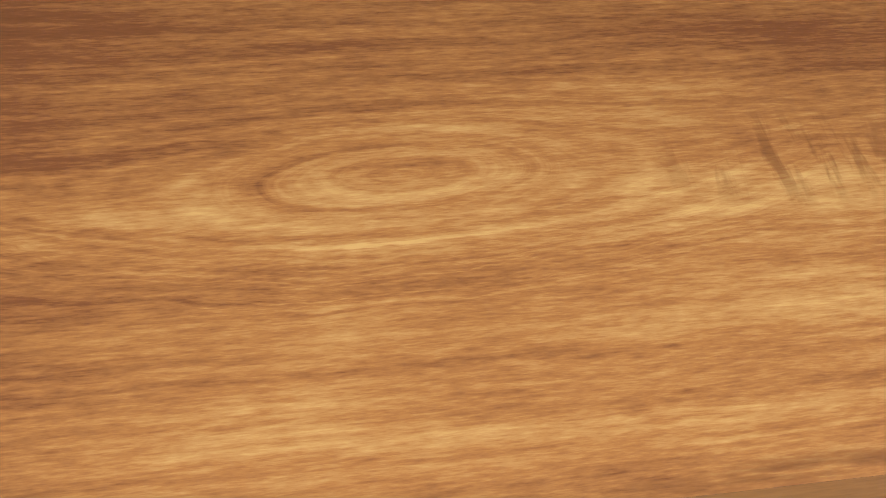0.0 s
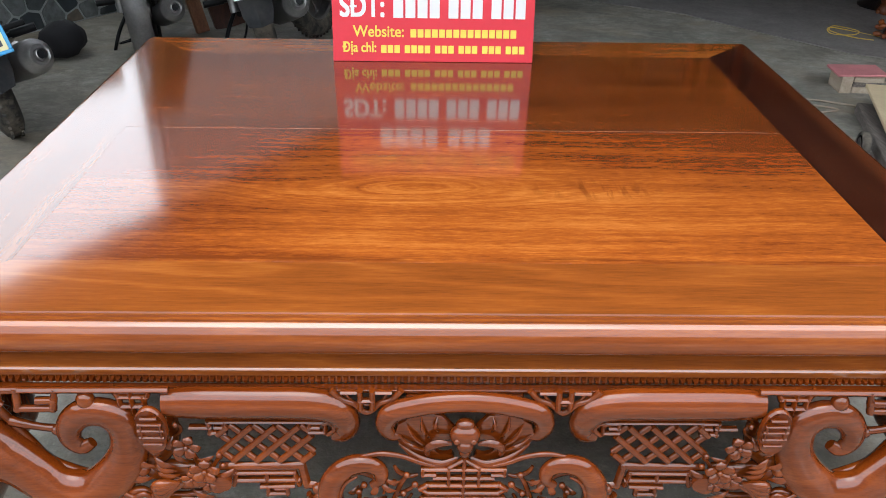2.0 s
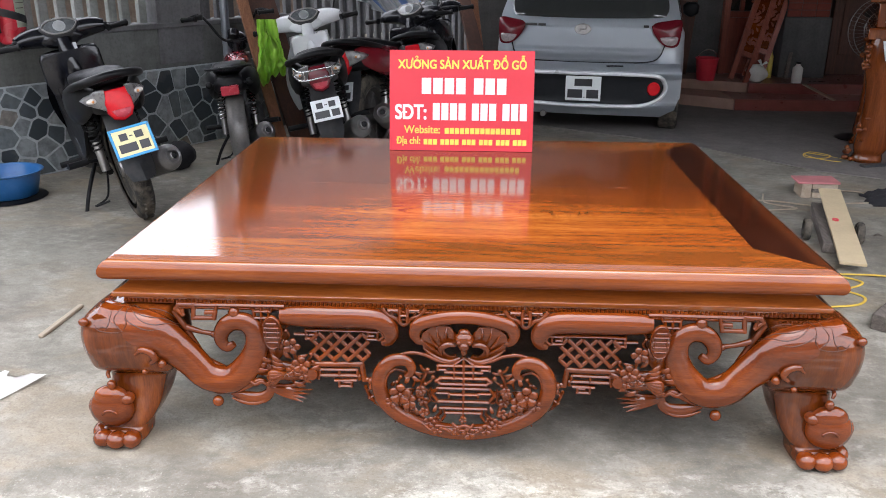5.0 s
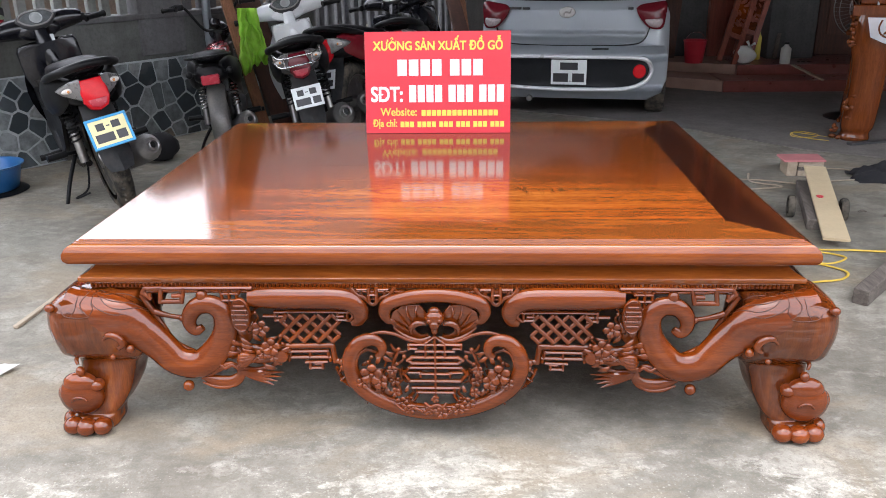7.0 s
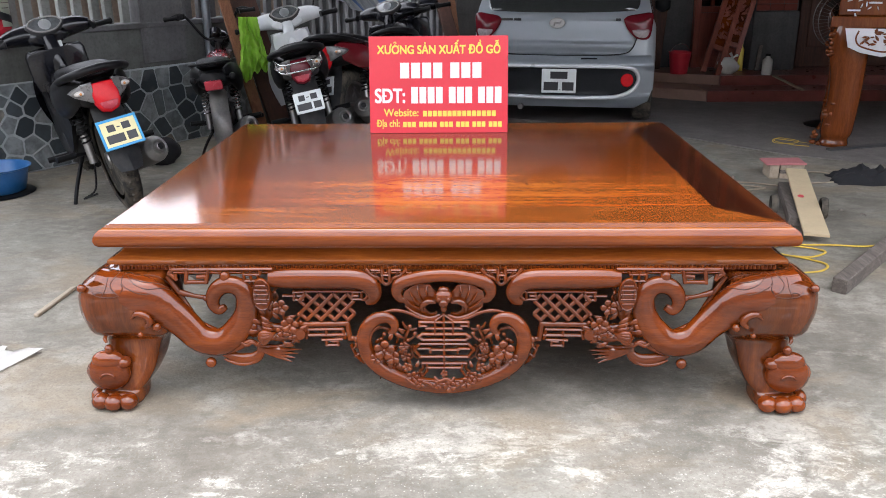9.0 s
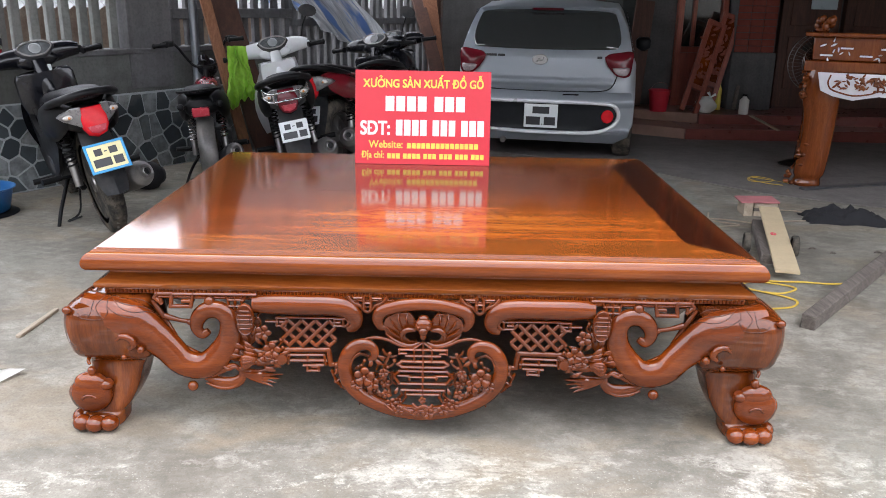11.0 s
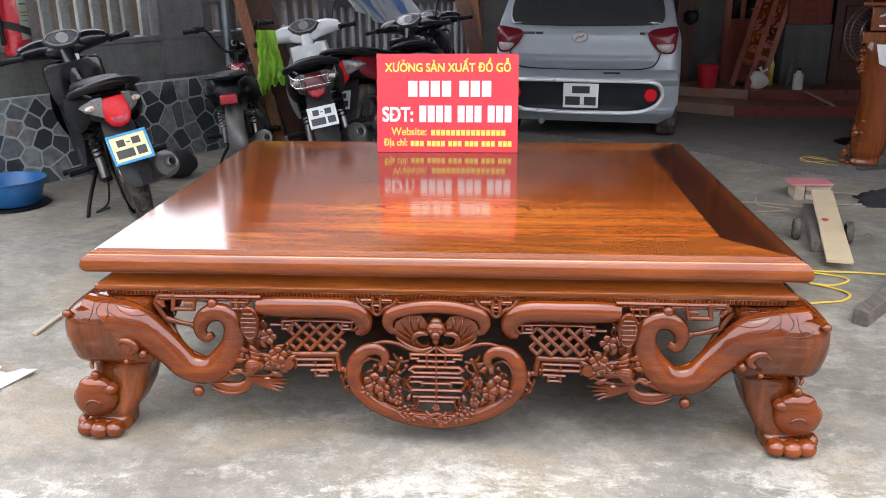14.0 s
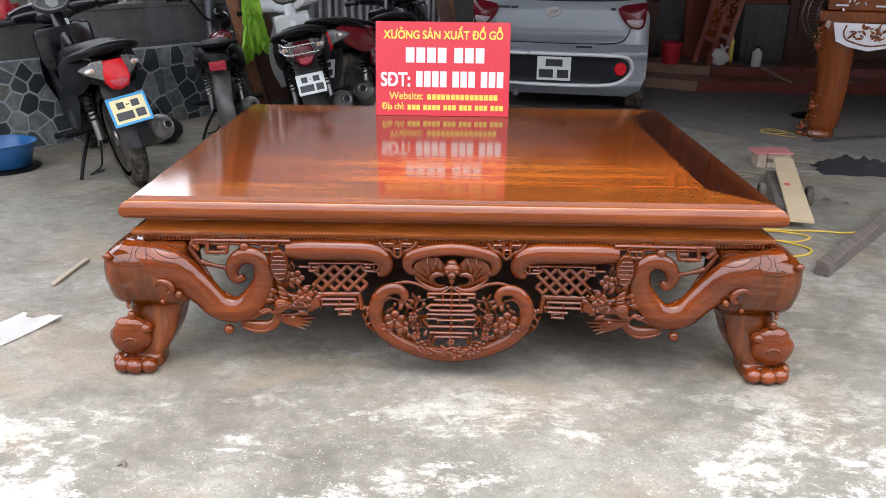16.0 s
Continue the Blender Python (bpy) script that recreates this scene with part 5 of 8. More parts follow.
    for x, z, r in ((-0.112, 0.166, 0.014), (-0.146, 0.130, 0.013), (-0.074, 0.106, 0.012)):
        bm = B()
        blossom(bm, x, z, r, -0.034, 5, rnd.random() * 2)
        carve("blossom", bm, True)
    for k in range(4):
        bm = B()
        leaf(bm, rnd.uniform(-0.200, -0.092), rnd.uniform(0.125, 0.245), rnd.uniform(0.026, 0.040), rnd.uniform(0, 6.28), -0.022, 0.34)
        carve("leaf", bm, True)
    # vine over the bottom of the ring
    bm = B()
    tube(bm, [(-0.112, -0.056, 0.108), (-0.085, -0.060, 0.088), (-0.055, -0.060, 0.096), (-0.028, -0.060, 0.082), (0.0, -0.062, 0.092), (0.026, -0.060, 0.080), (0.055, -0.060, 0.094), (0.090, -0.058, 0.092)], [0.003, 0.005, 0.005, 0.005, 0.005, 0.005, 0.005, 0.003], 8)
    tube(bm, [(-0.030, -0.056, 0.112), (-0.014, -0.060, 0.100), (0.004, -0.062, 0.108), (0.020, -0.060, 0.100), (0.030, -0.056, 0.112)], [0.004, 0.006, 0.006, 0.006, 0.003], 8)
    carve("vine", bm)
    for x, z, r in ((-0.070, 0.093, 0.014), (0.016, 0.084, 0.017), (0.062, 0.096, 0.016), (-0.020, 0.088, 0.012), (0.0, 0.126, 0.010)):
        bm = B()
        blossom(bm, x, z, r, -0.062, 5, rnd.random() * 2)
        carve("blossom", bm)
    # small darts on the underside
    for x, z, d in ((-0.185, 0.106, -0.8), (0.185, 0.106, 0.8)):
        bm = B()
        tube(bm, [(x, -0.030, z + 0.006), (x + 0.006 * d, -0.032, z - 0.014)], [0.009, 0.001], 6, 0.8, 1)
        carve("dart", bm)


build_apron()


def shoulder_leaves():
    """Leaf veins on each front shoulder: dark tubes laid on the wood as groove shade."""
    bm = bmesh.new()
    for ob in (SHOULDERS[-1, -1][1], SHOULDERS["scroll"]):
        bm.from_mesh(ob.data)
    tree = BVHTree.FromBMesh(bm)
    eye = Vector((0.0, -2.1, 1.27))
    veins = (((-0.867, 0.430), (-0.811, 0.431), (-0.775, 0.410), (-0.756, 0.381)), ((-0.756, 0.381), (-0.790, 0.392), (-0.833, 0.388), (-0.868, 0.402), (-0.886, 0.432)), ((-0.764, 0.388), (-0.800, 0.405), (-0.850, 0.412), (-0.880, 0.425)),
             ((-0.896, 0.434), (-0.905, 0.405), (-0.884, 0.385), (-0.850, 0.372), (-0.815, 0.375)), ((-0.896, 0.430), (-0.880, 0.440), (-0.866, 0.436)),
             ((-0.993, 0.382), (-0.985, 0.368), (-0.967, 0.363), (-0.940, 0.362), (-0.917, 0.367)), ((-0.917, 0.367), (-0.932, 0.380), (-0.938, 0.399), (-0.930, 0.415), (-0.905, 0.440)), ((-0.967, 0.366), (-0.955, 0.385), (-0.948, 0.405), (-0.940, 0.425)),
             ((-0.985, 0.372), (-0.972, 0.378), (-0.960, 0.374)), ((-0.915, 0.372), (-0.905, 0.388), (-0.908, 0.405)))
    for pts in veins:
        line = []
        for x, z in curve(pts, 4):
            hit = tree.ray_cast(eye, (Vector((x, -0.062, z)) - eye).normalized())
            if hit[0] is not None:
                line.append(hit[0] + hit[1] * 0.0004)
        if len(line) < 3:
            continue
        for sx in (-1, 1):
            b = B()
            n = len(line)
            tube(b, [(p.x * -sx, p.y, p.z) for p in line], [0.0005 + 0.0011 * math.sin(math.pi * (k + 0.5) / n) for k in range(n)], 6, 1.0, 1)
            part("leaf_vein", b, "vein_shade", SHOULDERS[sx, -1][0])
    bm.free()


shoulder_leaves()


def plain_apron(a, b, name="side_apron"):
    """The aprons of the other sides: shaped boards with a drooping middle."""
    bm = B()
    a, b = Vector((*a, 0)), Vector((*b, 0))
    d = (b - a)
    n = Vector((-d.y, d.x, 0)).normalized() * 0.028
    # mostly unseen; hung low to keep light out from under the table
    lower = [(0.0, 0.22), (0.08, 0.16), (0.18, 0.13), (0.30, 0.18), (0.38, 0.15), (0.5, 0.07), (0.62, 0.15), (0.70, 0.18), (0.82, 0.13), (0.92, 0.16), (1.0, 0.22)]
    low = curve(lower, 4)
    rows = [[a + d * float(t) + n * s + Vector((0, 0, float(z))) for t, z in low] for s in (-0.5, 0.5)]
    tops = [[a + d * float(t) + n * s + Vector((0, 0, 0.4295)) for t, z in low] for s in (0.5, -0.5)]
    skin(bm, [rows[0], rows[1], tops[0], tops[1], rows[0]])
    bmesh.ops.remove_doubles(bm, verts=bm.verts, dist=1e-5)
    part(name, bm, "wood_carved", platform)


plain_apron((-0.965, 0.19), (-0.965, 1.44))
plain_apron((0.965, 1.44), (0.965, 0.19))
plain_apron((0.80, 1.597), (-0.80, 1.597), "back_apron")

# sign board standing on the table
sign = thing("sign_board", "red sign board with yellow and white lettering standing on the table", "sign", at=pose(-0.054, 1.362, TOP, -10.0, 0, 0))
SW, SH = 0.600, 0.413
bm = B()
box(bm, (-SW / 2, 0.0, 0.001), (SW / 2, 0.005, SH), 0.0012)
part("board", bm, "red_sign", sign)


def ink_bars(x0, x1, z, h, material, words):
    """Bars in place of words that are not spelled out."""
    total = sum(words) + 0.55 * (len(words) - 1)
    u = (x1 - x0) / total
    x = x0
    for w in words:
        for k in range(w):
            bm = B()
            box(bm, (x + (k + 0.09) * u, -0.0012, z), (x + (k + 0.91) * u, -0.0002, z + h), 0.0004, None, 1)
            part("letter_bar", bm, material, sign)
        x += (w + 0.55) * u


letters("XƯONG SẢN XUẤT ĐỒ GỖ", 0.05, pose(0, -0.0007, 0.338, 90, 0, 0), "yellow_ink", sign, "lettering", 0.530, 0.0022)
bm = B()
tube(bm, [(-0.193, -0.0012, 0.3835), (-0.187, -0.0012, 0.3885), (-0.1815, -0.0012, 0.3840), (-0.1865, -0.0012, 0.3790), (-0.1870, -0.0012, 0.3755)], 0.0017, 6)
tube(bm, [(-0.1745, -0.0012, 0.3690), (-0.1705, -0.0012, 0.3720), (-0.1695, -0.0012, 0.3770)], 0.0017, 6)
part("tone_mark", bm, "yellow_ink", sign)
ink_bars(-0.170, 0.190, 0.235, 0.066, "white_ink", [4, 3])
letters("SDT:", 0.085, pose(-0.213, -0.0007, 0.130, 90, 0, 0), "white_ink", sign, "lettering", 0.128, 0.0040)
bm = B()
box(bm, (-0.247, -0.0014, 0.157), (-0.226, -0.0003, 0.163), 0.0003)
part("letter_bar", bm, "white_ink", sign)
ink_bars(-0.122, 0.276, 0.128, 0.070, "white_ink", [4, 3, 3])
letters("Website:", 0.046, pose(-0.164, -0.0007, 0.073, 90, 0, 0), "yellow_ink", sign, "lettering", 0.150, 0.0011)
ink_bars(-0.070, 0.250, 0.072, 0.024, "yellow_ink", [15])
letters("Địa chỉ:", 0.040, pose(-0.222, -0.0007, 0.028, 90, 0, 0), "yellow_ink", sign, "lettering", 0.100, 0.0014)
ink_bars(-0.158, 0.276, 0.026, 0.023, "yellow_ink", [3, 4, 3, 3, 3, 3])
bm = B()
box(bm, (-0.02, 0.006, 0.02), (0.02, 0.010, 0.36), 0.001, pose(0, 0, 0, 0, 0, 0))
part("back_strut", bm, "red_sign", sign)


# ---- motorbikes ----
def wheel(parent, x, y, r, w, rim="steel", spokes=10):
    node = thing("wheel", "spoked wheel with a dusty black tyre", "")
    node.parent = parent
    at = Matrix.Translation((x, y, r)) @ pose(0, 0, 0, 0, 90, 0)
    bm = B()
    prof = [(r - w * 1.05, -w * 0.42), (r - w * 0.5, -w * 0.55), (r - w * 0.12, -w * 0.38), (r, -w * 0.12), (r, w * 0.12), (r - w * 0.12, w * 0.38), (r - w * 0.5, w * 0.55), (r - w * 1.05, w * 0.42), (r - w * 1.05, -w * 0.42)]
    lathe(bm, prof, 40, at)
    part("tyre", bm, "rubber", node)
    bm = B()
    for k in range(44):
        a = 2 * math.pi * k / 44
        for s in (-1, 1):
            box(bm, (-0.006, -0.0015 + s * 0.0, -0.006), (0.006, 0.003, 0.006), 0, at @ Matrix.Rotation(a, 4, "Z") @ Matrix.Translation((r + 0.0005, 0.01 * s, s * w * 0.22)) @ pose(0, 0, 0, 35 * s, 90, 0))
    tagged(part("tread", bm, "rubber", node, smooth=0), kind="stuff")
    bm = B()
    q = r - w * 1.0
    lathe(bm, [(q - 0.02, -w * 0.3), (q, -w * 0.42), (q + 0.008, -w * 0.42), (q, -w * 0.30), (q - 0.004, 0), (q, w * 0.30), (q + 0.008, w * 0.42), (q, w * 0.42), (q - 0.02, w * 0.3), (q - 0.02, -w * 0.3)], 36, at)
    part("rim", bm, rim, node)
    bm = B()
    lathe(bm, [(0.0, -0.05), (0.045, -0.045), (0.055, -0.02), (0.055, 0.02), (0.045, 0.045), (0.0, 0.05)], 18, at)
    for k in range(spokes * 2):
        a = 2 * math.pi * k / (spokes * 2)
        s = 1 if k % 2 else -1
        tube(bm, [at @ Vector((0.05 * math.cos(a), 0.05 * math.sin(a), 0.03 * s)), at @ Vector((q * math.cos(a + 0.2), q * math.sin(a + 0.2), 0))], 0.0022, 5, 1, 1)
    part("hub", bm, rim, node)
    return node


def motorbike(at, label, body="black_paint", side="grey_plastic", cowl="black_paint", seat="vinyl", plate="plate_white", plate_frame=None, rack=False, classic=False, scale=1.0, stand_side=True, mirrors=0, tail_tint="grey_plastic", lean_bars=0, tag=False):
    """An underbone motorbike. Local y runs forward from the rear axle, x to its right."""
    bike = thing("motorbike", label, "motorbike", "parked motorbikes", at=at @ Matrix.Diagonal((scale, scale, scale, 1)))
    X = pose(0, 0, 0)
    wheel(bike, 0, 0.0, 0.285, 0.085)
    wheel(bike, 0, 1.13, 0.285, 0.075)
    # frame tubes and engine
    bm = B()
    tube(bm, [(0, 0.90, 0.84), (0, 0.84, 0.62), (0, 0.70, 0.44), (0, 0.45, 0.42), (0, 0.20, 0.52), (0, -0.10, 0.66)], 0.026, 10)
    for s in (-1, 1):
        tube(bm, [(s * 0.095, 0.0, 0.285), (s * 0.085, 0.20, 0.31), (s * 0.06, 0.42, 0.34)], 0.018, 8)
        tube(bm, [(s * 0.09, 0.10, 0.60), (s * 0.09, -0.20, 0.66)], 0.014, 8, 1, 1)
    part("frame", bm, "black_plastic", bike)
    bm = B()
    box(bm, (-0.13, 0.42, 0.24), (0.13, 0.70, 0.42), 0.045, None, 3)
    lathe(bm, [(0.0, -0.15), (0.085, -0.15), (0.10, -0.12), (0.10, 0.12), (0.085, 0.15), (0.0, 0.15)], 20, Matrix.Translation((0, 0.47, 0.31)) @ pose(0, 0, 0, 0, 90, 0))
    lathe(bm, [(0.0, 0.0), (0.055, 0.0), (0.055, 0.19), (0.04, 0.21), (0.0, 0.21)], 16, Matrix.Translation((0, 0.66, 0.33)) @ pose(0, 0, 0, -82, 0, 0))
    part("engine", bm, "grey_plastic", bike)
    # shocks with springs
    for s in (-1, 1):
        node = thing("shock_absorber", "coil-sprung rear shock absorber", "")
        node.parent = bike
        a, b = Vector((s * 0.115, -0.02, 0.30)), Vector((s * 0.105, 0.06, 0.63))
        bm = B()
        tube(bm, [a, a + (b - a) * 0.45], 0.021, 10, 1, 1)
        part("damper", bm, "steel", node)
        bm = B()
        pts = []
        for k in range(64):
            t = 0.30 + 0.66 * k / 63
            c = a + (b - a) * t
            ang = k / 63 * 2 * math.pi * 9
            pts.append(c + Vector((0.026 * math.cos(ang), 0.026 * math.sin(ang), 0)))
        tube(bm, pts, 0.0052, 6, 1, 1)
        part("spring", bm, "black_plastic" if not classic else "chrome", node)
    # exhaust on the right
    bm = B()
    lathe(bm, [(0.0, 0.045), (0.024, 0.045), (0.025, 0.010), (0.040, 0.004), (0.050, 0.012), (0.058, 0.030), (0.066, 0.034), (0.070, 0.048), (0.071, 0.12), (0.064, 0.30), (0.034, 0.40), (0.0, 0.405)], 20, Matrix.Translation((0.195, -0.215, 0.330)) @ pose(0, 0, 0, 0, 0, 22) @ pose(0, 0, 0, -108, 0, 0))
    ex = part("muffler", bm, "exhaust", bike, "grey steel muffler with a round tail pipe")
    bm = B()
    mouth = Matrix.Translation((0.195, -0.215, 0.330)) @ pose(0, 0, 0, 0, 0, 22) @ pose(0, 0, 0, -108, 0, 0)
    lathe(bm, [(0.0185, 0.040), (0.0185, -0.010), (0.0205, -0.014), (0.0245, -0.012), (0.0255, 0.008), (0.0255, 0.040)], 18, mouth)
    part("tail_pipe", bm, "steel", ex)
    # black disc put in place of the shade inside the pipe
    bm = B()
    lathe(bm, [(0.0, 0.004), (0.018, 0.002), (0.018, 0.012), (0.0, 0.012)], 16, mouth)
    part("pipe_mouth", bm, "black_plastic", ex)
    bm = B()
    tube(bm, [(0.165, 0.15, 0.285), (0.15, 0.35, 0.22), (0.08, 0.62, 0.22), (0.03, 0.74, 0.30)], 0.017, 8)
    part("exhaust_pipe", bm, "exhaust", bike)
    # foot rests and stand
    for s in (-1, 1):
        bm = B()
        tube(bm, [(s * 0.06, 0.22, 0.30), (s * 0.17, 0.17, 0.325)], 0.011, 8, 1, 1)
        tube(bm, [(s * 0.165, 0.172, 0.325), (s * 0.265, 0.155, 0.33)], 0.018, 10, 1, 1)
        part("foot_rest", bm, "black_plastic", bike)
        bm = B()
        tube(bm, [(s * 0.06, 0.50, 0.26), (s * 0.27, 0.50, 0.265)], 0.017, 10, 1, 1)
        part("foot_rest", bm, "black_plastic", bike)
    if stand_side:
        bm = B()
        tube(bm, [(-0.10, 0.40, 0.26), (-0.20, 0.28, 0.13), (-0.270, 0.24, -0.015)], [0.012, 0.011, 0.010], 8)
        tube(bm, [(-0.290, 0.21, -0.02), (-0.245, 0.27, -0.012)], 0.014, 8, 0.5, 1)
        tube(bm, [(-0.06, 0.34, 0.22), (-0.12, 0.22, 0.10), (-0.20, 0.16, 0.085), (-0.13, 0.12, 0.10)], 0.006, 6)
        part("side_stand", bm, "black_plastic", bike)
    # seat
    bm = B()
    secs = []
    for t, hw, z, h in ((-0.30, 0.04, 0.792, 0.012), (-0.27, 0.075, 0.794, 0.030), (-0.15, 0.105, 0.788, 0.046), (0.05, 0.118, 0.762, 0.050), (0.28, 0.112, 0.730, 0.042), (0.46, 0.09, 0.715, 0.038), (0.56, 0.065, 0.705, 0.03), (0.60, 0.03, 0.695, 0.012)):
        secs.append((0, z - 0.006, t, hw * 1.0, h * 0.95))
    vs = loft(bm, secs, 20, 3.0)
    for v in vs:
        v.co = Vector((v.co[0], v.co[2], v.co[1]))
    part("seat", bm, seat, bike, "black vinyl seat")
    # body behind: tail cowl with light cluster
    bm = B()
    for s in (-1, 1):
        pts = [(s * 0.115, 0.48, 0.58), (s * 0.135, 0.25, 0.61), (s * 0.14, 0.0, 0.655), (s * 0.120, -0.18, 0.70), (s * 0.08, -0.27, 0.725)]
        tube(bm, pts, [0.06, 0.095, 0.098, 0.075, 0.030], 12, 0.42, 5, (1, 0, 0))
    part("side_panel", bm, side, bike)
    bm = B()
    secs = []
    for y, hw, z, h in ((0.20, 0.11, 0.64, 0.04), (-0.05, 0.13, 0.66, 0.060), (-0.20, 0.125, 0.675, 0.068), (-0.27, 0.105, 0.68, 0.062), (-0.30, 0.07, 0.68, 0.05)):
        secs.append((0, z, y, hw, h))
    for v in loft(bm, secs, 20, 2.6):
        v.co = Vector((v.co[0], v.co[2], v.co[1]))
    part("tail_cowl", bm, tail_tint, bike)
    if not classic:
        # light cluster: a swept housing, a red lens in its middle and an indicator at each end
        bm = B()
        lens_out = [(-0.052, 0.070), (0.052, 0.070), (0.062, 0.01), (0.060, -0.030), (0.040, -0.066), (0.0, -0.080), (-0.040, -0.066), (-0.060, -0.030), (-0.062, 0.01)]
        slab(bm, lens_out, -0.022, 0.03, 0.010, Matrix.Translation((0, -0.322, 0.672)) @ pose(0, 0, 0, -16, 0, 0))
        lamp = part("tail_light", bm, "maroon_lens" if rack else "red_lens", bike, "red tail light lens")
        bm = B()
        slab(bm, [(-0.046, -0.028), (0.046, -0.028), (0.034, -0.058), (0.0, -0.070), (-0.034, -0.058)], -0.026, -0.018, 0.003, Matrix.Translation((0, -0.322, 0.672)) @ pose(0, 0, 0, -16, 0, 0))
        part("lower_lens", bm, "rose_lens", lamp, "paler red reflector below the lens")
        for s in (-1, 1):
            bm = B()
            slab(bm, [(0.048, 0.078), (0.090, 0.070), (0.130, 0.050), (0.150, 0.034), (0.132, 0.014), (0.095, -0.004), (0.058, -0.024)], -0.012, 0.03, 0.008)
            for v in bm.verts:
                v.co = Vector((v.co[0] * s, v.co[1] + abs(v.co[0]) * 0.95, v.co[2]))
            bmesh.ops.recalc_face_normals(bm, faces=bm.faces)
            bmesh.ops.transform(bm, matrix=Matrix.Translation((0, -0.375, 0.672)), verts=bm.verts)
            housing = part("indicator", bm, "smoke_plastic", bike, "grey indicator housing with a clear lens")
            bm = B()
            ball(bm, (s * 0.108, -0.290, 0.705), (0.028, 0.016, 0.014), 12, 8)
            part("indicator_lens", bm, "clear_lens", housing)
            bm = B()
            ball(bm, (s * 0.106, -0.304, 0.705), (0.007, 0.006, 0.007), 8, 6)
            part("indicator_bulb", bm, "orange_lens", housing)
        bm = B()
        tube(bm, [(-0.125, 0.10, 0.730), (-0.152, -0.06, 0.748), (-0.148, -0.22, 0.778), (-0.100, -0.315, 0.800), (-0.03, -0.345, 0.812), (0.03, -0.345, 0.812), (0.100, -0.315, 0.800), (0.148, -0.22, 0.778), (0.152, -0.06, 0.748), (0.125, 0.10, 0.730)], [0.012, 0.022, 0.026, 0.027, 0.026, 0.026, 0.027, 0.026, 0.022, 0.012], 12, 0.75, 5, (0, 0, 1))
        part("grab_rail", bm, "black_plastic", bike)
    else:
        bm = B()
        box(bm, (-0.060, -0.34, 0.615), (0.060, -0.285, 0.680), 0.010, None, 3)
        part("tail_light", bm, "rose_lens", bike, "red tail light lens")
        for s in (-1, 1):
            bm = B()
            tube(bm, [(s * 0.05, -0.27, 0.69), (s * 0.12, -0.275, 0.69)], 0.008, 8, 1, 1)
            ball(bm, (s * 0.135, -0.28, 0.69), (0.024, 0.022, 0.024), 12, 8)
            part("indicator", bm, "black_plastic", bike)
        bm = B()
        tube(bm, [(-0.14, 0.0, 0.76), (-0.15, -0.20, 0.79), (-0.10, -0.34, 0.80), (0.10, -0.34, 0.80), (0.15, -0.20, 0.79), (0.14, 0.0, 0.76)], 0.009, 8, 1, 4)
        part("grab_rail", bm, "black_plastic", bike)
    if rack:
        bm = B()
        for z in (0.0, -0.05):
            tube(bm, [(-0.135, -0.30, 0.755 + z), (-0.10, -0.40, 0.735 + z), (0.0, -0.425, 0.735 + z), (0.10, -0.40, 0.735 + z), (0.135, -0.30, 0.755 + z)], 0.0055, 8, 1, 5)
        for x in (-0.135, -0.08, 0.08, 0.135):
            y = -0.30 if abs(x) > 0.1 else -0.405
            tube(bm, [(x, y, 0.752 if abs(x) > 0.1 else 0.735), (x, y, 0.702 if abs(x) > 0.1 else 0.685)], 0.005, 8, 1, 1)
        part("light_guard", bm, "chrome", bike)
    # rear mudguard and plate
    bm = B()
    rows = []
    for k in range(9):
        t = k / 8
        y, z = -0.20 - 0.20 * t, 0.66 - 0.36 * t
        hw = 0.082 - 0.022 * abs(t - 0.45) if t < 0.95 else 0.055
        rows.append([(x, y + abs(x) * 0.9 * (0.3 + t * 0.4), z) for x in (-hw, -hw * 0.6, 0, hw * 0.6, hw)])
    if not classic:
        skin(bm, rows)
        thicken(bm, 0.005)
        part("mudguard", bm, "grey_plastic", bike)
    else:
        rows = []
        for k in range(15):
            a = radians(20 + 150 * k / 14)
            rows.append([(x, -0.33 * math.sin(a) * q, 0.285 + 0.33 * math.cos(a) * q) for x, q in ((-0.064, 0.9), (-0.05, 0.97), (0, 1.0), (0.05, 0.97), (0.064, 0.9))])
        skin(bm, rows)
        thicken(bm, 0.004)
        part("mudguard", bm, plain("tarnished_mudguard_metal", (0.32, 0.31, 0.30), 0.35, 0.3, wear=0.35, dust=0.35), bike)
    if plate:
        ax, tilt = Matrix.Translation((0, -0.375, 0.495)), pose(0, 0, 0, -24, 0, 0)
        node = part("number_plate", (lambda b: (box(b, (-0.095, -0.004, -0.070), (0.095, 0.0, 0.070), 0.0015), b)[1])(B()), plate, bike, "number plate with bars for its characters")
        node.matrix_local = ax @ tilt @ Matrix.Diagonal((0.9, 1, 0.9, 1))
        if plate_frame:
            for lo, hi in (((-0.108, -0.007, -0.083), (0.108, 0.004, -0.069)), ((-0.108, -0.007, 0.069), (0.108, 0.004, 0.083)), ((-0.108, -0.007, -0.0688), (-0.094, 0.004, 0.0688)), ((0.094, -0.007, -0.0688), (0.108, 0.004, 0.0688))):
                bm = B()
                box(bm, lo, hi, 0.002)
                part("plate_frame", bm, plate_frame, node)
        for lo, hi in (((-0.062, -0.0052, 0.012), (-0.020, -0.0042, 0.050)), ((-0.010, -0.0052, 0.028), (0.008, -0.0042, 0.034)), ((0.018, -0.0052, 0.012), (0.062, -0.0042, 0.050)), ((-0.080, -0.0052, -0.052), (0.014, -0.0042, -0.006)), ((0.028, -0.0052, -0.052), (0.080, -0.0042, -0.006))):
            bm = B()
            box(bm, lo, hi, 0.0003, None, 1)
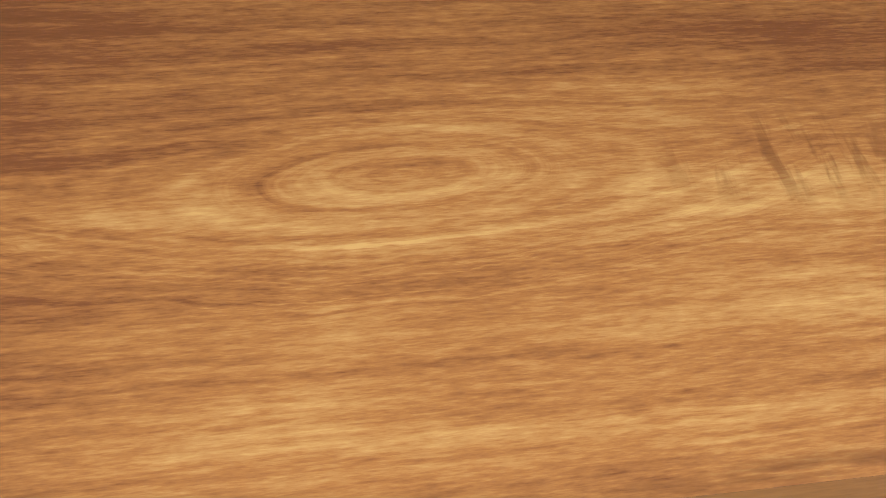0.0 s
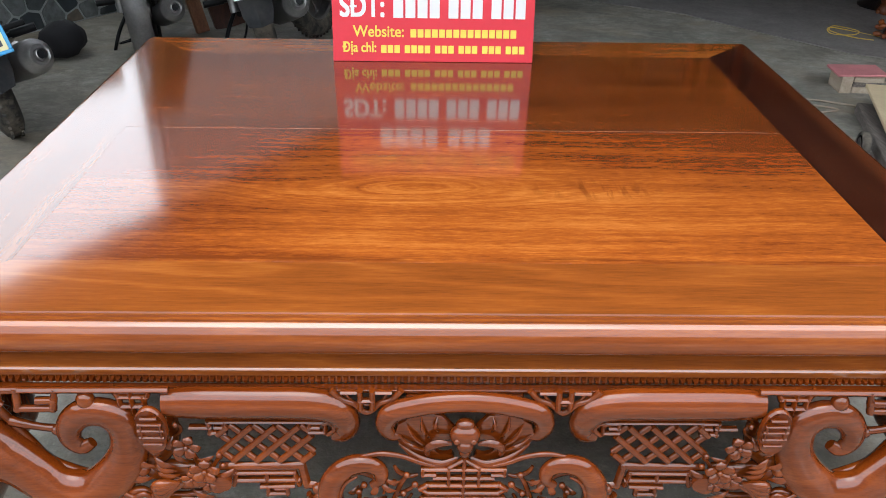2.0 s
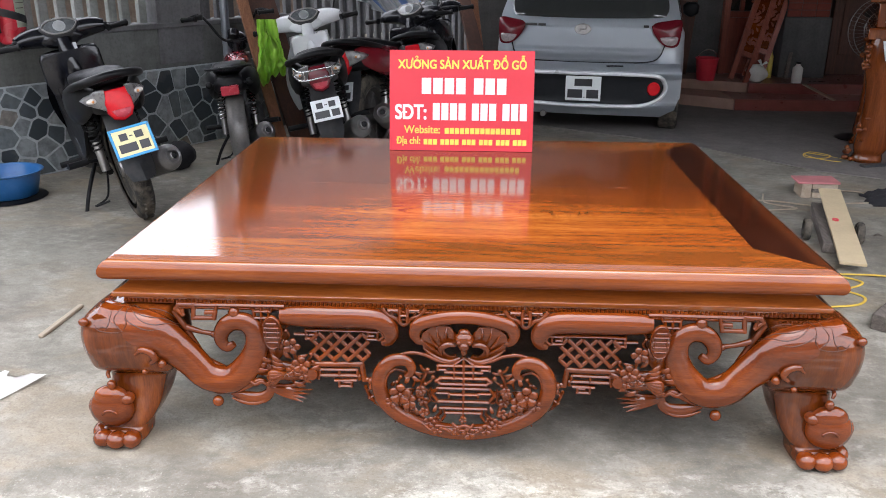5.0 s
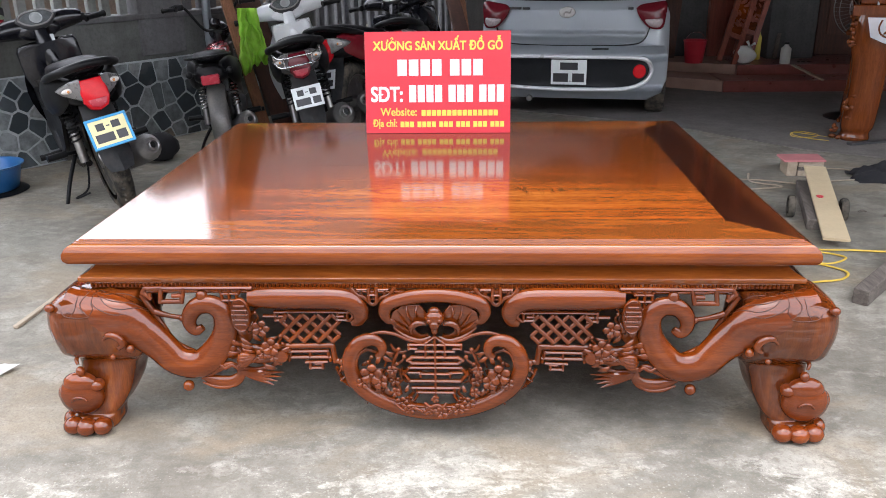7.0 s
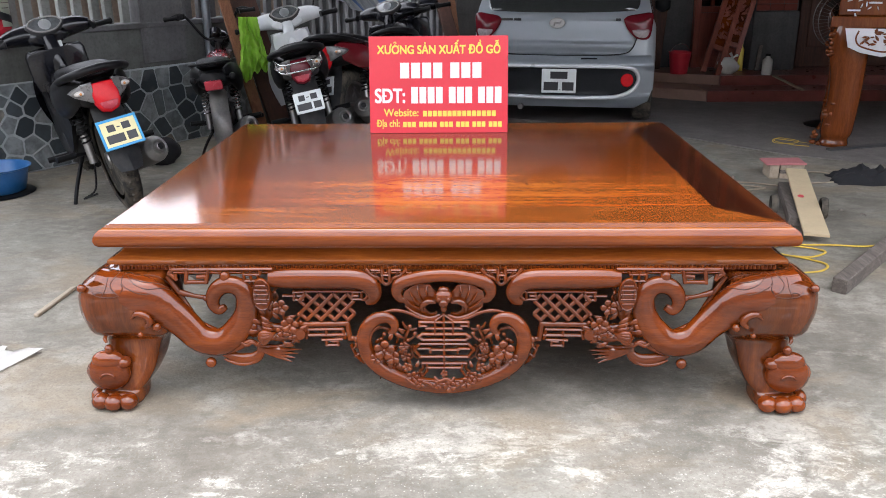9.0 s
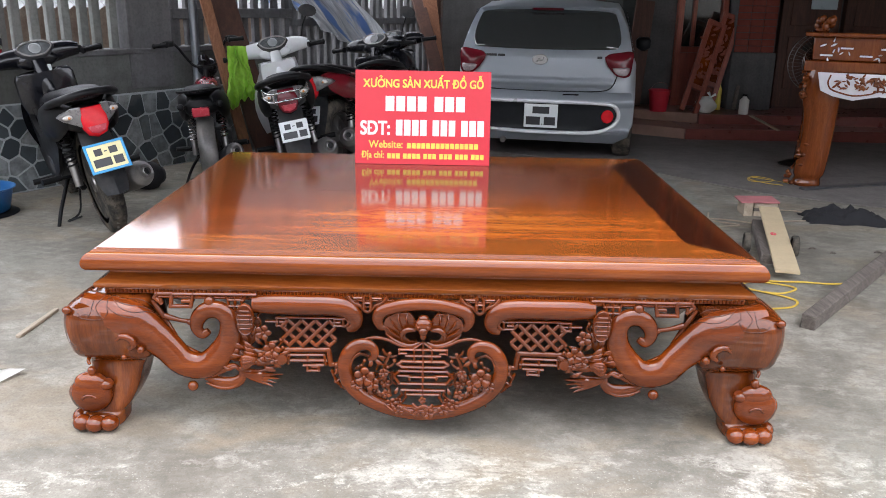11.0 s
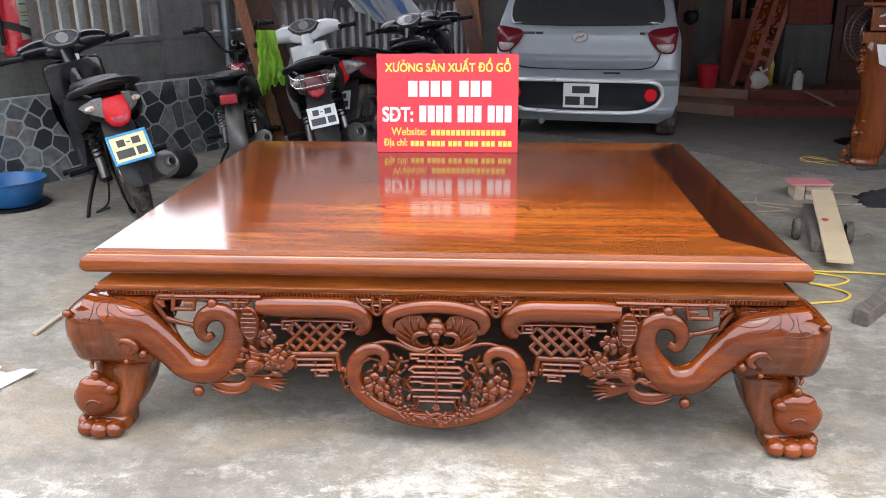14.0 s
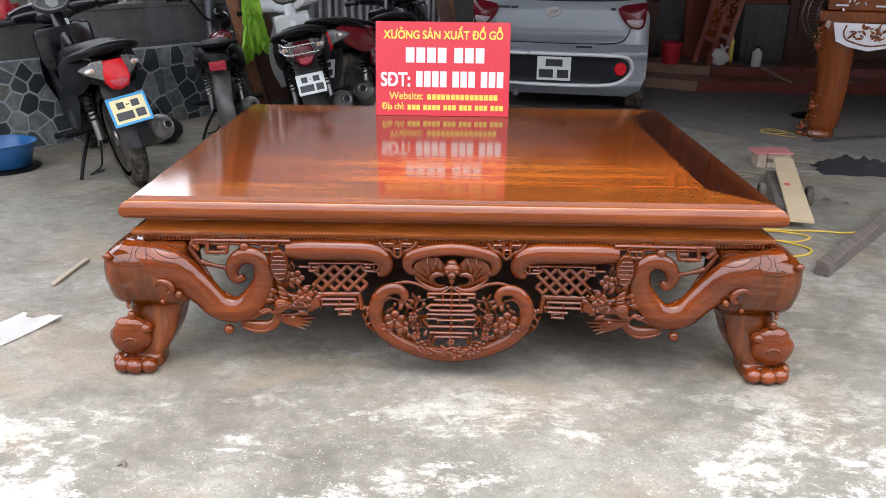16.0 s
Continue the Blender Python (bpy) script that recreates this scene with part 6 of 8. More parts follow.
            part("plate_bar", bm, "plate_ink", node)
    # leg shield and front
    if not classic:
        bm = B()
        rows = []
        for k in range(9):
            t = k / 8
            z = 0.34 + 0.49 * t
            hw = 0.115 + 0.06 * math.sin(math.pi * min(1, t * 1.15)) + 0.02 * t + (0.075 * (1 - t) if body == "white_paint" else 0)
            yy = 0.73 + 0.10 * t
            rows.append([(x * hw, yy + 0.055 * (1 - abs(x) ** 2) - 0.02, z) for x in (-1, -0.75, -0.4, 0, 0.4, 0.75, 1)])
        skin(bm, rows)
        thicken(bm, 0.012)
        part("leg_shield", bm, body, bike)
        bm = B()
        k = 1.0 if body != "white_paint" else 0.78
        slab(bm, [(x * k, z) for x, z in ((-0.100, 0.535), (0.100, 0.535), (0.150, 0.60), (0.166, 0.68), (0.164, 0.80), (0.150, 0.828), (0.090, 0.836), (0.052, 0.815), (-0.052, 0.815), (-0.090, 0.836), (-0.150, 0.828), (-0.164, 0.80), (-0.166, 0.68), (-0.150, 0.60))], 0.735, 0.785, 0.012, pose(0, 0, 0))
        loft(bm, [(0, 0.775, 0.60, 0.052, 0.050), (0, 0.775, 0.70, 0.050, 0.055), (0, 0.785, 0.80, 0.044, 0.048), (0, 0.825, 0.90, 0.040, 0.04)], 16, 3.0)
        part("inner_shield", bm, body, bike)
        bm = B()
        secs = []
        for y, hw, z, h in ((0.42, 0.05, 0.60, 0.03), (0.60, 0.075, 0.60, 0.055), (0.70, 0.085, 0.62, 0.07), (0.80, 0.07, 0.66, 0.06)):
            secs.append((0, z, y, hw, h))
        for v in loft(bm, secs, 16, 2.6):
            v.co = Vector((v.co[0], v.co[2], v.co[1]))
        part("centre_tunnel", bm, body, bike)
        # lower fairing on each side of the engine
        for s in (-1, 1):
            bm = B()
            slab(bm, [(0.76, 0.62), (0.84, 0.50), (0.80, 0.36), (0.66, 0.27), (0.46, 0.25), (0.26, 0.34), (0.08, 0.50), (0.12, 0.60), (0.34, 0.56), (0.52, 0.50), (0.64, 0.54)], -0.012, 0.012, 0.008)
            for v in bm.verts:
                y, x, z = v.co[0], v.co[1], v.co[2]
                v.co = Vector((s * (0.128 + 0.03 * (0.5 - abs(y - 0.45)) + x), y, z))
            bmesh.ops.recalc_face_normals(bm, faces=bm.faces)
            part("fairing", bm, side if body != "white_paint" else "black_plastic", bike)
    else:
        bm = B()
        secs = []
        for y, hw, z, h in ((0.48, 0.05, 0.71, 0.035), (0.55, 0.08, 0.725, 0.055), (0.66, 0.095, 0.735, 0.062), (0.78, 0.085, 0.745, 0.055), (0.85, 0.05, 0.75, 0.03)):
            secs.append((0, z, y, hw, h))
        for v in loft(bm, secs, 18, 2.3):
            v.co = Vector((v.co[0], v.co[2], v.co[1]))
        part("fuel_tank", bm, "red_paint", bike, "red fuel tank")
    # fork and front mudguard
    bm = B()
    for s in (-1, 1):
        tube(bm, [(s * 0.075, 1.13, 0.285), (s * 0.075, 0.94, 0.76)], 0.020, 10, 1, 1)
    part("fork", bm, "steel", bike)
    bm = B()
    rows = []
    for k in range(11):
        a = radians(-75 + 140 * k / 10)
        rows.append([(x, 1.13 + 0.325 * math.sin(a) * q, 0.285 + 0.325 * math.cos(a) * q) for x, q in ((-0.062, 0.88), (-0.045, 0.97), (0, 1.0), (0.045, 0.97), (0.062, 0.88))])
    skin(bm, rows)
    thicken(bm, 0.004)
    part("front_mudguard", bm, body, bike)
    # handlebar
    bars = thing("handlebar", "handlebar with grips and levers", "")
    bars.parent = bike
    bars.matrix_local = Matrix.Translation((0, 0.86, -0.075)) @ pose(0, 0, 0, 0, 0, lean_bars)
    bm = B()
    rise = 0.0 if not classic else 0.17
    tube(bm, [(-0.34, -0.07, 0.975 + rise), (-0.22, -0.03, 0.985 + rise), (-0.10, 0.02, 0.965), (0.0, 0.03, 0.95), (0.10, 0.02, 0.965), (0.22, -0.03, 0.985 + rise), (0.34, -0.07, 0.975 + rise)], 0.011, 8)
    part("bar", bm, "black_plastic", bars)
    for s in (-1, 1):
        bm = B()
        lathe(bm, [(0.0, 0.0), (0.020, 0.0), (0.020, 0.012), (0.016, 0.016), (0.0165, 0.11), (0.021, 0.115), (0.021, 0.125), (0.0, 0.125)], 14, Matrix.Translation((s * 0.362, -0.078, 0.974 + rise)) @ pose(0, 0, 0, 0, -90 * s, 0) @ pose(0, 0, 0, 18 * 1, 0, 0))
        part("grip", bm, "black_plastic", bars)
        bm = B()
        tube(bm, [(s * 0.215, -0.005, 0.985 + rise), (s * 0.26, 0.030, 0.975 + rise), (s * 0.345, -0.020, 0.962 + rise)], [0.007, 0.006, 0.005], 8)
        part("lever", bm, "steel" if classic else "black_plastic", bars)
        bm = B()
        box(bm, (s * 0.235 - 0.028, -0.055, 0.958 + rise), (s * 0.235 + 0.028, -0.005, 1.002 + rise), 0.010)
        part("switch_box", bm, cowl if cowl == "white_paint" else "black_plastic", bars)
    if not classic:
        bm = B()
        rows = []
        for y, hw, z0, z1 in ((-0.062, 0.095, 0.925, 1.000), (-0.045, 0.125, 0.912, 1.034), (0.00, 0.135, 0.905, 1.064), (0.06, 0.125, 0.900, 1.072), (0.12, 0.100, 0.90, 1.045), (0.165, 0.055, 0.91, 0.995)):
            rows.append([(hw * math.cos(a) * (1 if math.sin(a) < 0.3 else 0.9), y, (z0 + z1) / 2 + (z1 - z0) / 2 * math.sin(a)) for a in np.linspace(0, 2 * math.pi, 20, endpoint=False)])
        vs = skin(bm, rows, True)
        bm.faces.new(vs[:20])
        bm.faces.new(vs[-20:])
        for s in (-1, 1):
            tube(bm, [(s * 0.07, 0.0, 0.985), (s * 0.15, -0.012, 0.992), (s * 0.205, -0.024, 0.990), (s * 0.245, -0.034, 0.984)], [0.062, 0.056, 0.046, 0.034], 14, 0.8, 4)
        part("head_cowl", bm, cowl, bars)
        bm = B()
        face = Matrix.Translation((0, -0.052, 1.020)) @ pose(0, 0, 0, -36, 0, 0) @ Matrix.Diagonal((1.12, 1, 1.12, 1))
        slab(bm, [(-0.100, 0.010), (-0.078, 0.040), (-0.035, 0.056), (0.035, 0.056), (0.078, 0.040), (0.100, 0.010), (0.070, -0.026), (0.030, -0.044), (-0.030, -0.044), (-0.070, -0.026)], -0.012, 0.02, 0.006, face)
        dial = part("instrument_panel", bm, "grey_plastic", bars, "speedometer behind clear plastic")
        bm = B()
        ring = [(-0.086, 0.010), (-0.066, 0.034), (-0.030, 0.046), (0.030, 0.046), (0.066, 0.034), (0.086, 0.010), (0.060, -0.020), (0.026, -0.034), (-0.026, -0.034), (-0.060, -0.020)]
        tube(bm, [face @ Vector((x, -0.014, z)) for x, z in ring + ring[:1]], 0.005, 8, 0.7, 3)
        part("dial_rim", bm, "steel", dial)
        bm = B()
        slab(bm, [(x * 0.93, z * 0.93) for x, z in ring], -0.0150, -0.0125, 0.001, face)
        part("dial_cover", bm, "dial_glass", dial, "clear dial cover over a grey face")
        bm = B()
        lathe(bm, [(0.0, 0.0), (0.025, 0.0), (0.027, 0.003), (0.030, 0.003), (0.031, 0.0)], 24, face @ Matrix.Translation((0, -0.0155, 0.006)) @ pose(0, 0, 0, 90, 0, 0))
        for k in range(9):
            a = radians(-120 + 30 * k)
            box(bm, (-0.0012, -0.0004, 0.015), (0.0012, 0.0004, 0.022), 0, face @ Matrix.Translation((0, -0.0166, 0.006)) @ pose(0, 0, 0, 0, math.degrees(a), 0))
        part("dial", bm, "dial_print", dial)
        if tag:
            bm = B()
            box(bm, (-0.040, -0.003, -0.030), (0.040, 0.0, 0.030), 0.004, Matrix.Translation((0.012, -0.085, 0.905)) @ pose(0, 0, 0, -16, 4, 0))
            box(bm, (-0.026, -0.0042, -0.020), (0.026, -0.0032, 0.0), 0.0, Matrix.Translation((0.012, -0.085, 0.905)) @ pose(0, 0, 0, -16, 4, 0))
            part("sticker", bm, "plate_white", bars, "white paper sticker under the dial")
        bm = B()
        ball(bm, (0, 0.15, 0.965), (0.075, 0.035, 0.045), 14, 9)
        part("headlight", bm, "clear_lens", bars)
    else:
        bm = B()
        lathe(bm, [(0.0, 0.0), (0.035, 0.0), (0.045, 0.02), (0.045, 0.05), (0.0, 0.06)], 18, Matrix.Translation((0, -0.02, 0.975)) @ pose(0, 0, 0, -40, 0, 0))
        ball(bm, (0, 0.10, 0.93), (0.085, 0.08, 0.085), 16, 10)
        part("headlight", bm, "black_paint", bars)
    for s in ((-1, 1) if mirrors == 2 else (1,) if mirrors == 1 else ()):
        bm = B()
        tube(bm, [(s * 0.20, 0.0, 1.0), (s * 0.235, 0.0, 1.10), (s * 0.275, -0.01, 1.17)], 0.0055, 8)
        part("mirror_stem", bm, "black_plastic", bars)
        bm = B()
        lathe(bm, [(0.0, -0.012), (0.042, -0.008), (0.052, 0.0), (0.050, 0.006), (0.0, 0.006)], 20, Matrix.Translation((s * 0.295, -0.02, 1.205)) @ pose(0, 0, 0, 100, 20 * s, 0) @ Matrix.Diagonal((1.25, 0.85, 1, 1)))
        part("mirror", bm, "grey_plastic", bars)
    return bike


def bike_pose(x, y, heading, lean):
    """Rear wheel's contact point, heading to the left of straight ahead, lean to the left."""
    return Matrix.Translation((x, y, 0)) @ Matrix.Rotation(radians(heading), 4, "Z") @ Matrix.Rotation(radians(-lean), 4, "Y")


motorbike(bike_pose(-1.772, 2.11, 35.5, 10.5), "black underbone motorbike leaning on its side stand by the wall", "black_paint", "black_plastic", "black_paint", plate="plate_yellow", plate_frame="cyan_frame", tail_tint="black_plastic", lean_bars=3, tag=True)
motorbike(bike_pose(-1.475, 3.10, 13, 6), "old black motorbike with a red tank and tarnished mudguard", "black_paint", "black_plastic", "black_paint", plate=None, classic=True, scale=0.88, tail_tint="black_plastic", lean_bars=-8)
motorbike(bike_pose(-0.86, 3.06, 13, 11), "white and black underbone motorbike with a chrome light guard", "white_paint", "black_plastic", "white_paint", rack=True, mirrors=1)
motorbike(bike_pose(-0.69, 3.60, -20, 8), "dark red and black motorbike parked in the row", "black_paint", "red_paint", "black_paint", mirrors=1, tail_tint="black_plastic")
motorbike(bike_pose(-0.35, 4.20, -4, 8), "black motorbike parked by the yard gate", "black_paint", "black_plastic", "black_paint", tail_tint="black_plastic")


# ---- small car ----
def car():
    W = 0.765
    c = thing("car", "silver small hatchback car parked under the canopy, seen from behind", "car", at=pose(0.805, 4.37, 0, 0, 0, -11.0) @ Matrix.Diagonal((0.955, 1, 1, 1)))
    # stations of the body: y, then half width and height all round
    bm = B()

    def ring(y, hw, zl, zs, zt, tw):
        """Half ring: floor, sill, shoulder, roof edge, roof."""
        return [(0, y, zl), (hw * 0.80, y, zl), (hw * 0.955, y, zl + 0.05), (hw, y, zl + 0.16), (hw, y, (zl + zs) / 2 + 0.05), (hw * 0.985, y, zs - 0.05), (hw * 0.945, y, zs + 0.01), ((hw * 0.945 + tw) / 2 + 0.008, y, (zs + zt) / 2 + 0.01),
                (tw + 0.012, y, zt - 0.085), (tw - 0.03, y, zt - 0.028), (tw * 0.55, y, zt - 0.004), (0, y, zt)]

    st = [(0.13, W * 0.86, 0.24, 0.70, 0.80, W * 0.86), (0.16, W * 0.94, 0.19, 0.76, 0.93, W * 0.86), (0.22, W * 0.985, 0.17, 0.80, 1.08, W * 0.84), (0.30, W, 0.125, 0.82, 1.19, W * 0.79), (0.42, W, 0.125, 0.83, 1.245, W * 0.785), (0.8, W, 0.125, 0.83, 1.275, W * 0.79),
          (1.4, W, 0.125, 0.82, 1.275, W * 0.79), (1.9, W, 0.125, 0.81, 1.24, W * 0.77), (2.3, W, 0.125, 0.80, 0.98, W * 0.74), (2.6, W * 0.985, 0.125, 0.76, 0.83, W * 0.70), (2.95, W * 0.93, 0.18, 0.66, 0.70, W * 0.6), (3.10, W * 0.78, 0.22, 0.50, 0.52, W * 0.5)]
    rows = []
    for y, hw, zl, zs, zt, tw in st:
        half = ring(y, hw, zl, zs, zt, tw)
        rows.append(half + [(-x, yy, z) for x, yy, z in reversed(half[1:-1])])
    vs = skin(bm, rows, True)
    n = len(rows[0])
    bm.faces.new(vs[:n])
    bm.faces.new(vs[-n:])
    part("body", bm, "silver_paint", c, smooth=60)

    def back(x, z):
        """Depth of the tail at a height: the bumper stands proud, the hatch leans forward."""
        prof = [(0.15, 0.06), (0.21, 0.005), (0.245, -0.040), (0.262, -0.046), (0.285, -0.030), (0.46, -0.034), (0.492, -0.056), (0.512, -0.058), (0.540, -0.040), (0.565, -0.016), (0.575, 0.004), (0.60, 0.006), (0.632, -0.012), (0.655, -0.012), (0.685, 0.004), (0.76, 0.014), (0.83, 0.027), (0.875, 0.041), (0.92, 0.058), (1.02, 0.104), (1.20, 0.195), (1.26, 0.20)]
        y = np.interp(z, [p[0] for p in prof], [p[1] for p in prof])
        return float(y) + 0.10 * (abs(x) / W) ** 3.2

    def panel(outline, name, mat, lift=0.0, thick=0.012, parent=c, label="", nx=14, nz=8, smooth=40):
        """A sheet that follows the tail: outline gives (z, half width) from below."""
        b = B()
        zz = np.linspace(outline[0][0], outline[-1][0], nz)
        hw = [float(np.interp(z, [o[0] for o in outline], [o[1] for o in outline])) for z in zz]
        skin(b, [[(x * w, back(x * w, z) - lift, z) for x in np.linspace(-1, 1, nx)] for z, w in zip(zz, hw)])
        bmesh.ops.solidify(b, geom=list(b.faces), thickness=-thick)
        return part(name, b, mat, parent, label, smooth)

    def patch(u0, u1, z0, z1, name, mat, lift=0.01, thick=0.01, parent=c, label="", round_=0.0, skew=0.0):
        """A sheet between two x and two heights, its corners rounded."""
        b = B()
        rows = []
        for z in np.linspace(z0, z1, 9):
            t = (z - z0) / (z1 - z0) * 2 - 1
            inset = round_ * (1 - math.sqrt(max(0, 1 - abs(t) ** 4)))
            a, e = u0 + inset + skew * t, u1 - inset + skew * t
            rows.append([(x, back(x, z) - lift, z) for x in np.linspace(a, e, 10)])
        skin(b, rows)
        bmesh.ops.solidify(b, geom=list(b.faces), thickness=-thick)
        return part(name, b, mat, parent, label)

    def moulded(outline, name, mat, lift=0.01, bulge=0.0, parent=c, label=""):
        """A rounded plate that follows the tail: a closed outline in x and z, swelling in the middle."""
        b = B()
        ring = [Vector(p) for p in curve([(x, 0, z) for x, z in list(outline) + [outline[0]]], 6)[:-1]]
        mid = sum(ring, Vector()) / len(ring)
        rows = []
        for f, d in ((1.0, -0.020), (1.0, 0.0), (0.97, 0.004), (0.80, 0.004 + bulge * 0.5), (0.5, 0.004 + bulge * 0.9), (0.15, 0.004 + bulge)):
            rows.append([(p[0], back(p[0], p[2]) - lift - d, p[2]) for p in (mid + (q - mid) * f for q in ring)])
        vs = skin(b, rows, True)
        b.faces.new(vs[-len(ring):])
        bmesh.ops.recalc_face_normals(b, faces=b.faces)
        return part(name, b, mat, parent, label, 35)

    def seam(pts, name, mat, r=0.004, lift=0.012):
        b = B()
        tube(b, [(x, back(x, z) - lift, z) for x, z in pts], r, 6, 1.0, 4)
        return part(name, b, mat, c)

    panel([(0.17, W * 0.78), (0.22, W * 0.93), (0.34, W * 0.985), (0.50, W * 0.985), (0.573, W * 0.95)], "bumper", "silver_paint", 0.012, 0.05, nx=30, nz=40)
    moulded([(-0.50, 0.278), (-0.25, 0.272), (0, 0.270), (0.25, 0.272), (0.46, 0.280), (0.565, 0.318), (0.612, 0.370), (0.612, 0.425), (0.560, 0.468), (0.40, 0.480), (0, 0.482), (-0.40, 0.480), (-0.560, 0.468), (-0.612, 0.425), (-0.612, 0.370), (-0.565, 0.318)], "bumper_insert", "car_black", 0.0135)
    # trim coloured brighter than the body for the sky light on its lip
    bm = B()
    tr = []
    for x, z in ((-0.46, 0.262), (-0.2, 0.254), (0, 0.252), (0.2, 0.254), (0.44, 0.262), (0.575, 0.302), (0.632, 0.365), (0.630, 0.432), (0.575, 0.484), (0.40, 0.496), (0, 0.498), (-0.40, 0.496), (-0.575, 0.484), (-0.630, 0.432), (-0.632, 0.365), (-0.575, 0.302), (-0.46, 0.262)):
        tr.append((x, back(x, z) - 0.020, z))
    tube(bm, tr, 0.014, 8, 0.8, 4)
    part("bumper_trim", bm, "sky_lit_trim", c)
    panel([(0.585, W * 0.66), (0.62, W * 0.735), (0.70, W * 0.75), (0.84, W * 0.76), (0.872, W * 0.80)], "hatch_panel", "silver_paint", 0.007, 0.02, nx=30, nz=34)
    seam([(-0.60, 0.70), (-0.575, 0.635), (-0.525, 0.592), (-0.40, 0.577), (-0.2, 0.573), (0, 0.572), (0.2, 0.573), (0.40, 0.577), (0.525, 0.592), (0.575, 0.635), (0.60, 0.70)], "hatch_seam", "car_black", 0.0050, 0.009)
    seam([(0.17, 0.552), (0.22, 0.554), (0.30, 0.554)], "hatch_badge", "car_black", 0.006, 0.016)
    moulded([(-0.60, 0.925), (-0.57, 0.905), (-0.40, 0.897), (0, 0.892), (0.40, 0.897), (0.57, 0.905), (0.60, 0.925), (0.612, 0.97), (0.595, 1.06), (0.565, 1.14), (0.535, 1.172), (0.40, 1.188), (0, 1.196), (-0.40, 1.188), (-0.535, 1.172), (-0.565, 1.14), (-0.595, 1.06), (-0.612, 0.97)], "rear_window", "car_glass", 0.012, 0.006, label="dark tinted rear window")
    panel([(0.86, W * 0.93), (0.92, W * 0.915), (1.06, W * 0.855), (1.15, W * 0.80), (1.20, W * 0.755), (1.215, W * 0.70)], "hatch_frame", "silver_paint", 0.0065, 0.02, nx=26, nz=24)
    bm = B()
    q = W * 0.735
    skin(bm, [[(x, back(x, 1.2) - 0.052 + 0.035 * abs(x / q) ** 3, 1.214 - 0.028 * abs(x / q) ** 4), (x, back(x, 1.2) - 0.030, 1.228 - 0.030 * abs(x / q) ** 4), (x, back(x, 1.2) + 0.16, 1.254 - 0.05 * abs(x / q) ** 3)] for x in np.linspace(-q, q, 22)])
    thicken(bm, 0.016)
    part("roof_spoiler", bm, "silver_paint", c)
    patch(-0.13, 0.13, 1.188, 1.206, "brake_light", "maroon_lens", 0.058, 0.02, round_=0.012)
    for s in (-1, 1):
        lamp = moulded([(s * x, z) for x, z in ((0.490, 0.842), (0.53, 0.868), (0.62, 0.882), (0.690, 0.890), (0.722, 0.872), (0.718, 0.79), (0.706, 0.715), (0.670, 0.692), (0.600, 0.702), (0.545, 0.748), (0.508, 0.798))], "tail_lamp", "maroon_lens", 0.026, 0.020, label="dark red and clear tail lamp")
        moulded([(s * x, z) for x, z in ((0.560, 0.762), (0.60, 0.772), (0.690, 0.768), (0.692, 0.73), (0.665, 0.706), (0.610, 0.712), (0.575, 0.736))], "reverse_lens", "lamp_clear", 0.041, 0.010, lamp, "clear reversing lens")
        bm = B()
        lathe(bm, [(0.0, 0.012), (0.045, 0.012), (0.052, 0.0), (0.0, 0.0)], 24, Matrix.Translation((s * 0.545, back(0.545, 0.40) - 0.020, 0.390)) @ pose(0, 0, 0, 90, 0, s * 12))
        part("reflector", bm, "red_lens", c, "round red reflector")
    bm = B()
    box(bm, (-0.140, -0.072, 0.29), (0.140, -0.066, 0.475), 0.004)
    plate = part("number_plate", bm, "plate_white", c, "white number plate with bars for its characters")
    for lo, hi in (((-0.070, -0.0734, 0.40), (0.070, -0.0722, 0.455)), ((-0.122, -0.0734, 0.31), (-0.004, -0.0722, 0.375)), ((0.008, -0.0734, 0.312), (0.016, -0.0722, 0.32)), ((0.028, -0.0734, 0.31), (0.122, -0.0722, 0.375))):
        bm = B()
        box(bm, lo, hi, 0.0003, None, 1)
        part("plate_bar", bm, "plate_ink", plate)
    bm = B()
    lathe(bm, [(0.050, 0.0), (0.054, 0.004), (0.062, 0.004), (0.065, 0.0), (0.058, -0.003), (0.050, 0.0)], 28, Matrix.Translation((-0.035, back(0, 0.81) - 0.022, 0.815)) @ pose(0, 0, 0, 80, 0, 0) @ Matrix.Diagonal((1.0, 0.64, 1, 1)))
    tube(bm, [(-0.062, back(0, 0.81) - 0.026, 0.795), (-0.050, back(0, 0.81) - 0.026, 0.818), (-0.020, back(0, 0.81) - 0.026, 0.812), (-0.006, back(0, 0.81) - 0.026, 0.835)], 0.006, 8)
    part("badge", bm, "steel", c, "oval chrome badge")
    for x0, x1 in ((-0.50, -0.40), (-0.39, -0.33), (0.43, 0.47)):
        bm = B()
        box(bm, (x0, back(x0, 0.83) - 0.026, 0.832), (x1, back(x0, 0.83) - 0.018, 0.850), 0.001, None, 1)
        part("model_mark", bm, "grey_plastic", c)
    for s in (-1, 1):
        for y in (0.52, 2.55):
            node = thing("wheel", "black tyre on a silver rim", "")
            node.parent = c
            at = Matrix.Translation((s * (W - 0.085), y, 0.255)) @ pose(0, 0, 0, 0, 90, 0)
            bm = B()
            lathe(bm, [(0.16, -0.075), (0.22, -0.082), (0.248, -0.072), (0.255, -0.05), (0.255, 0.05), (0.248, 0.072), (0.22, 0.082), (0.16, 0.075), (0.16, -0.075)], 36, at)
            part("tyre", bm, "rubber", node)
            bm = B()
            lathe(bm, [(0.0, -0.06), (0.165, -0.07), (0.17, 0.0), (0.165, 0.07), (0.0, 0.06)], 24, at)
            part("rim", bm, "steel", node)
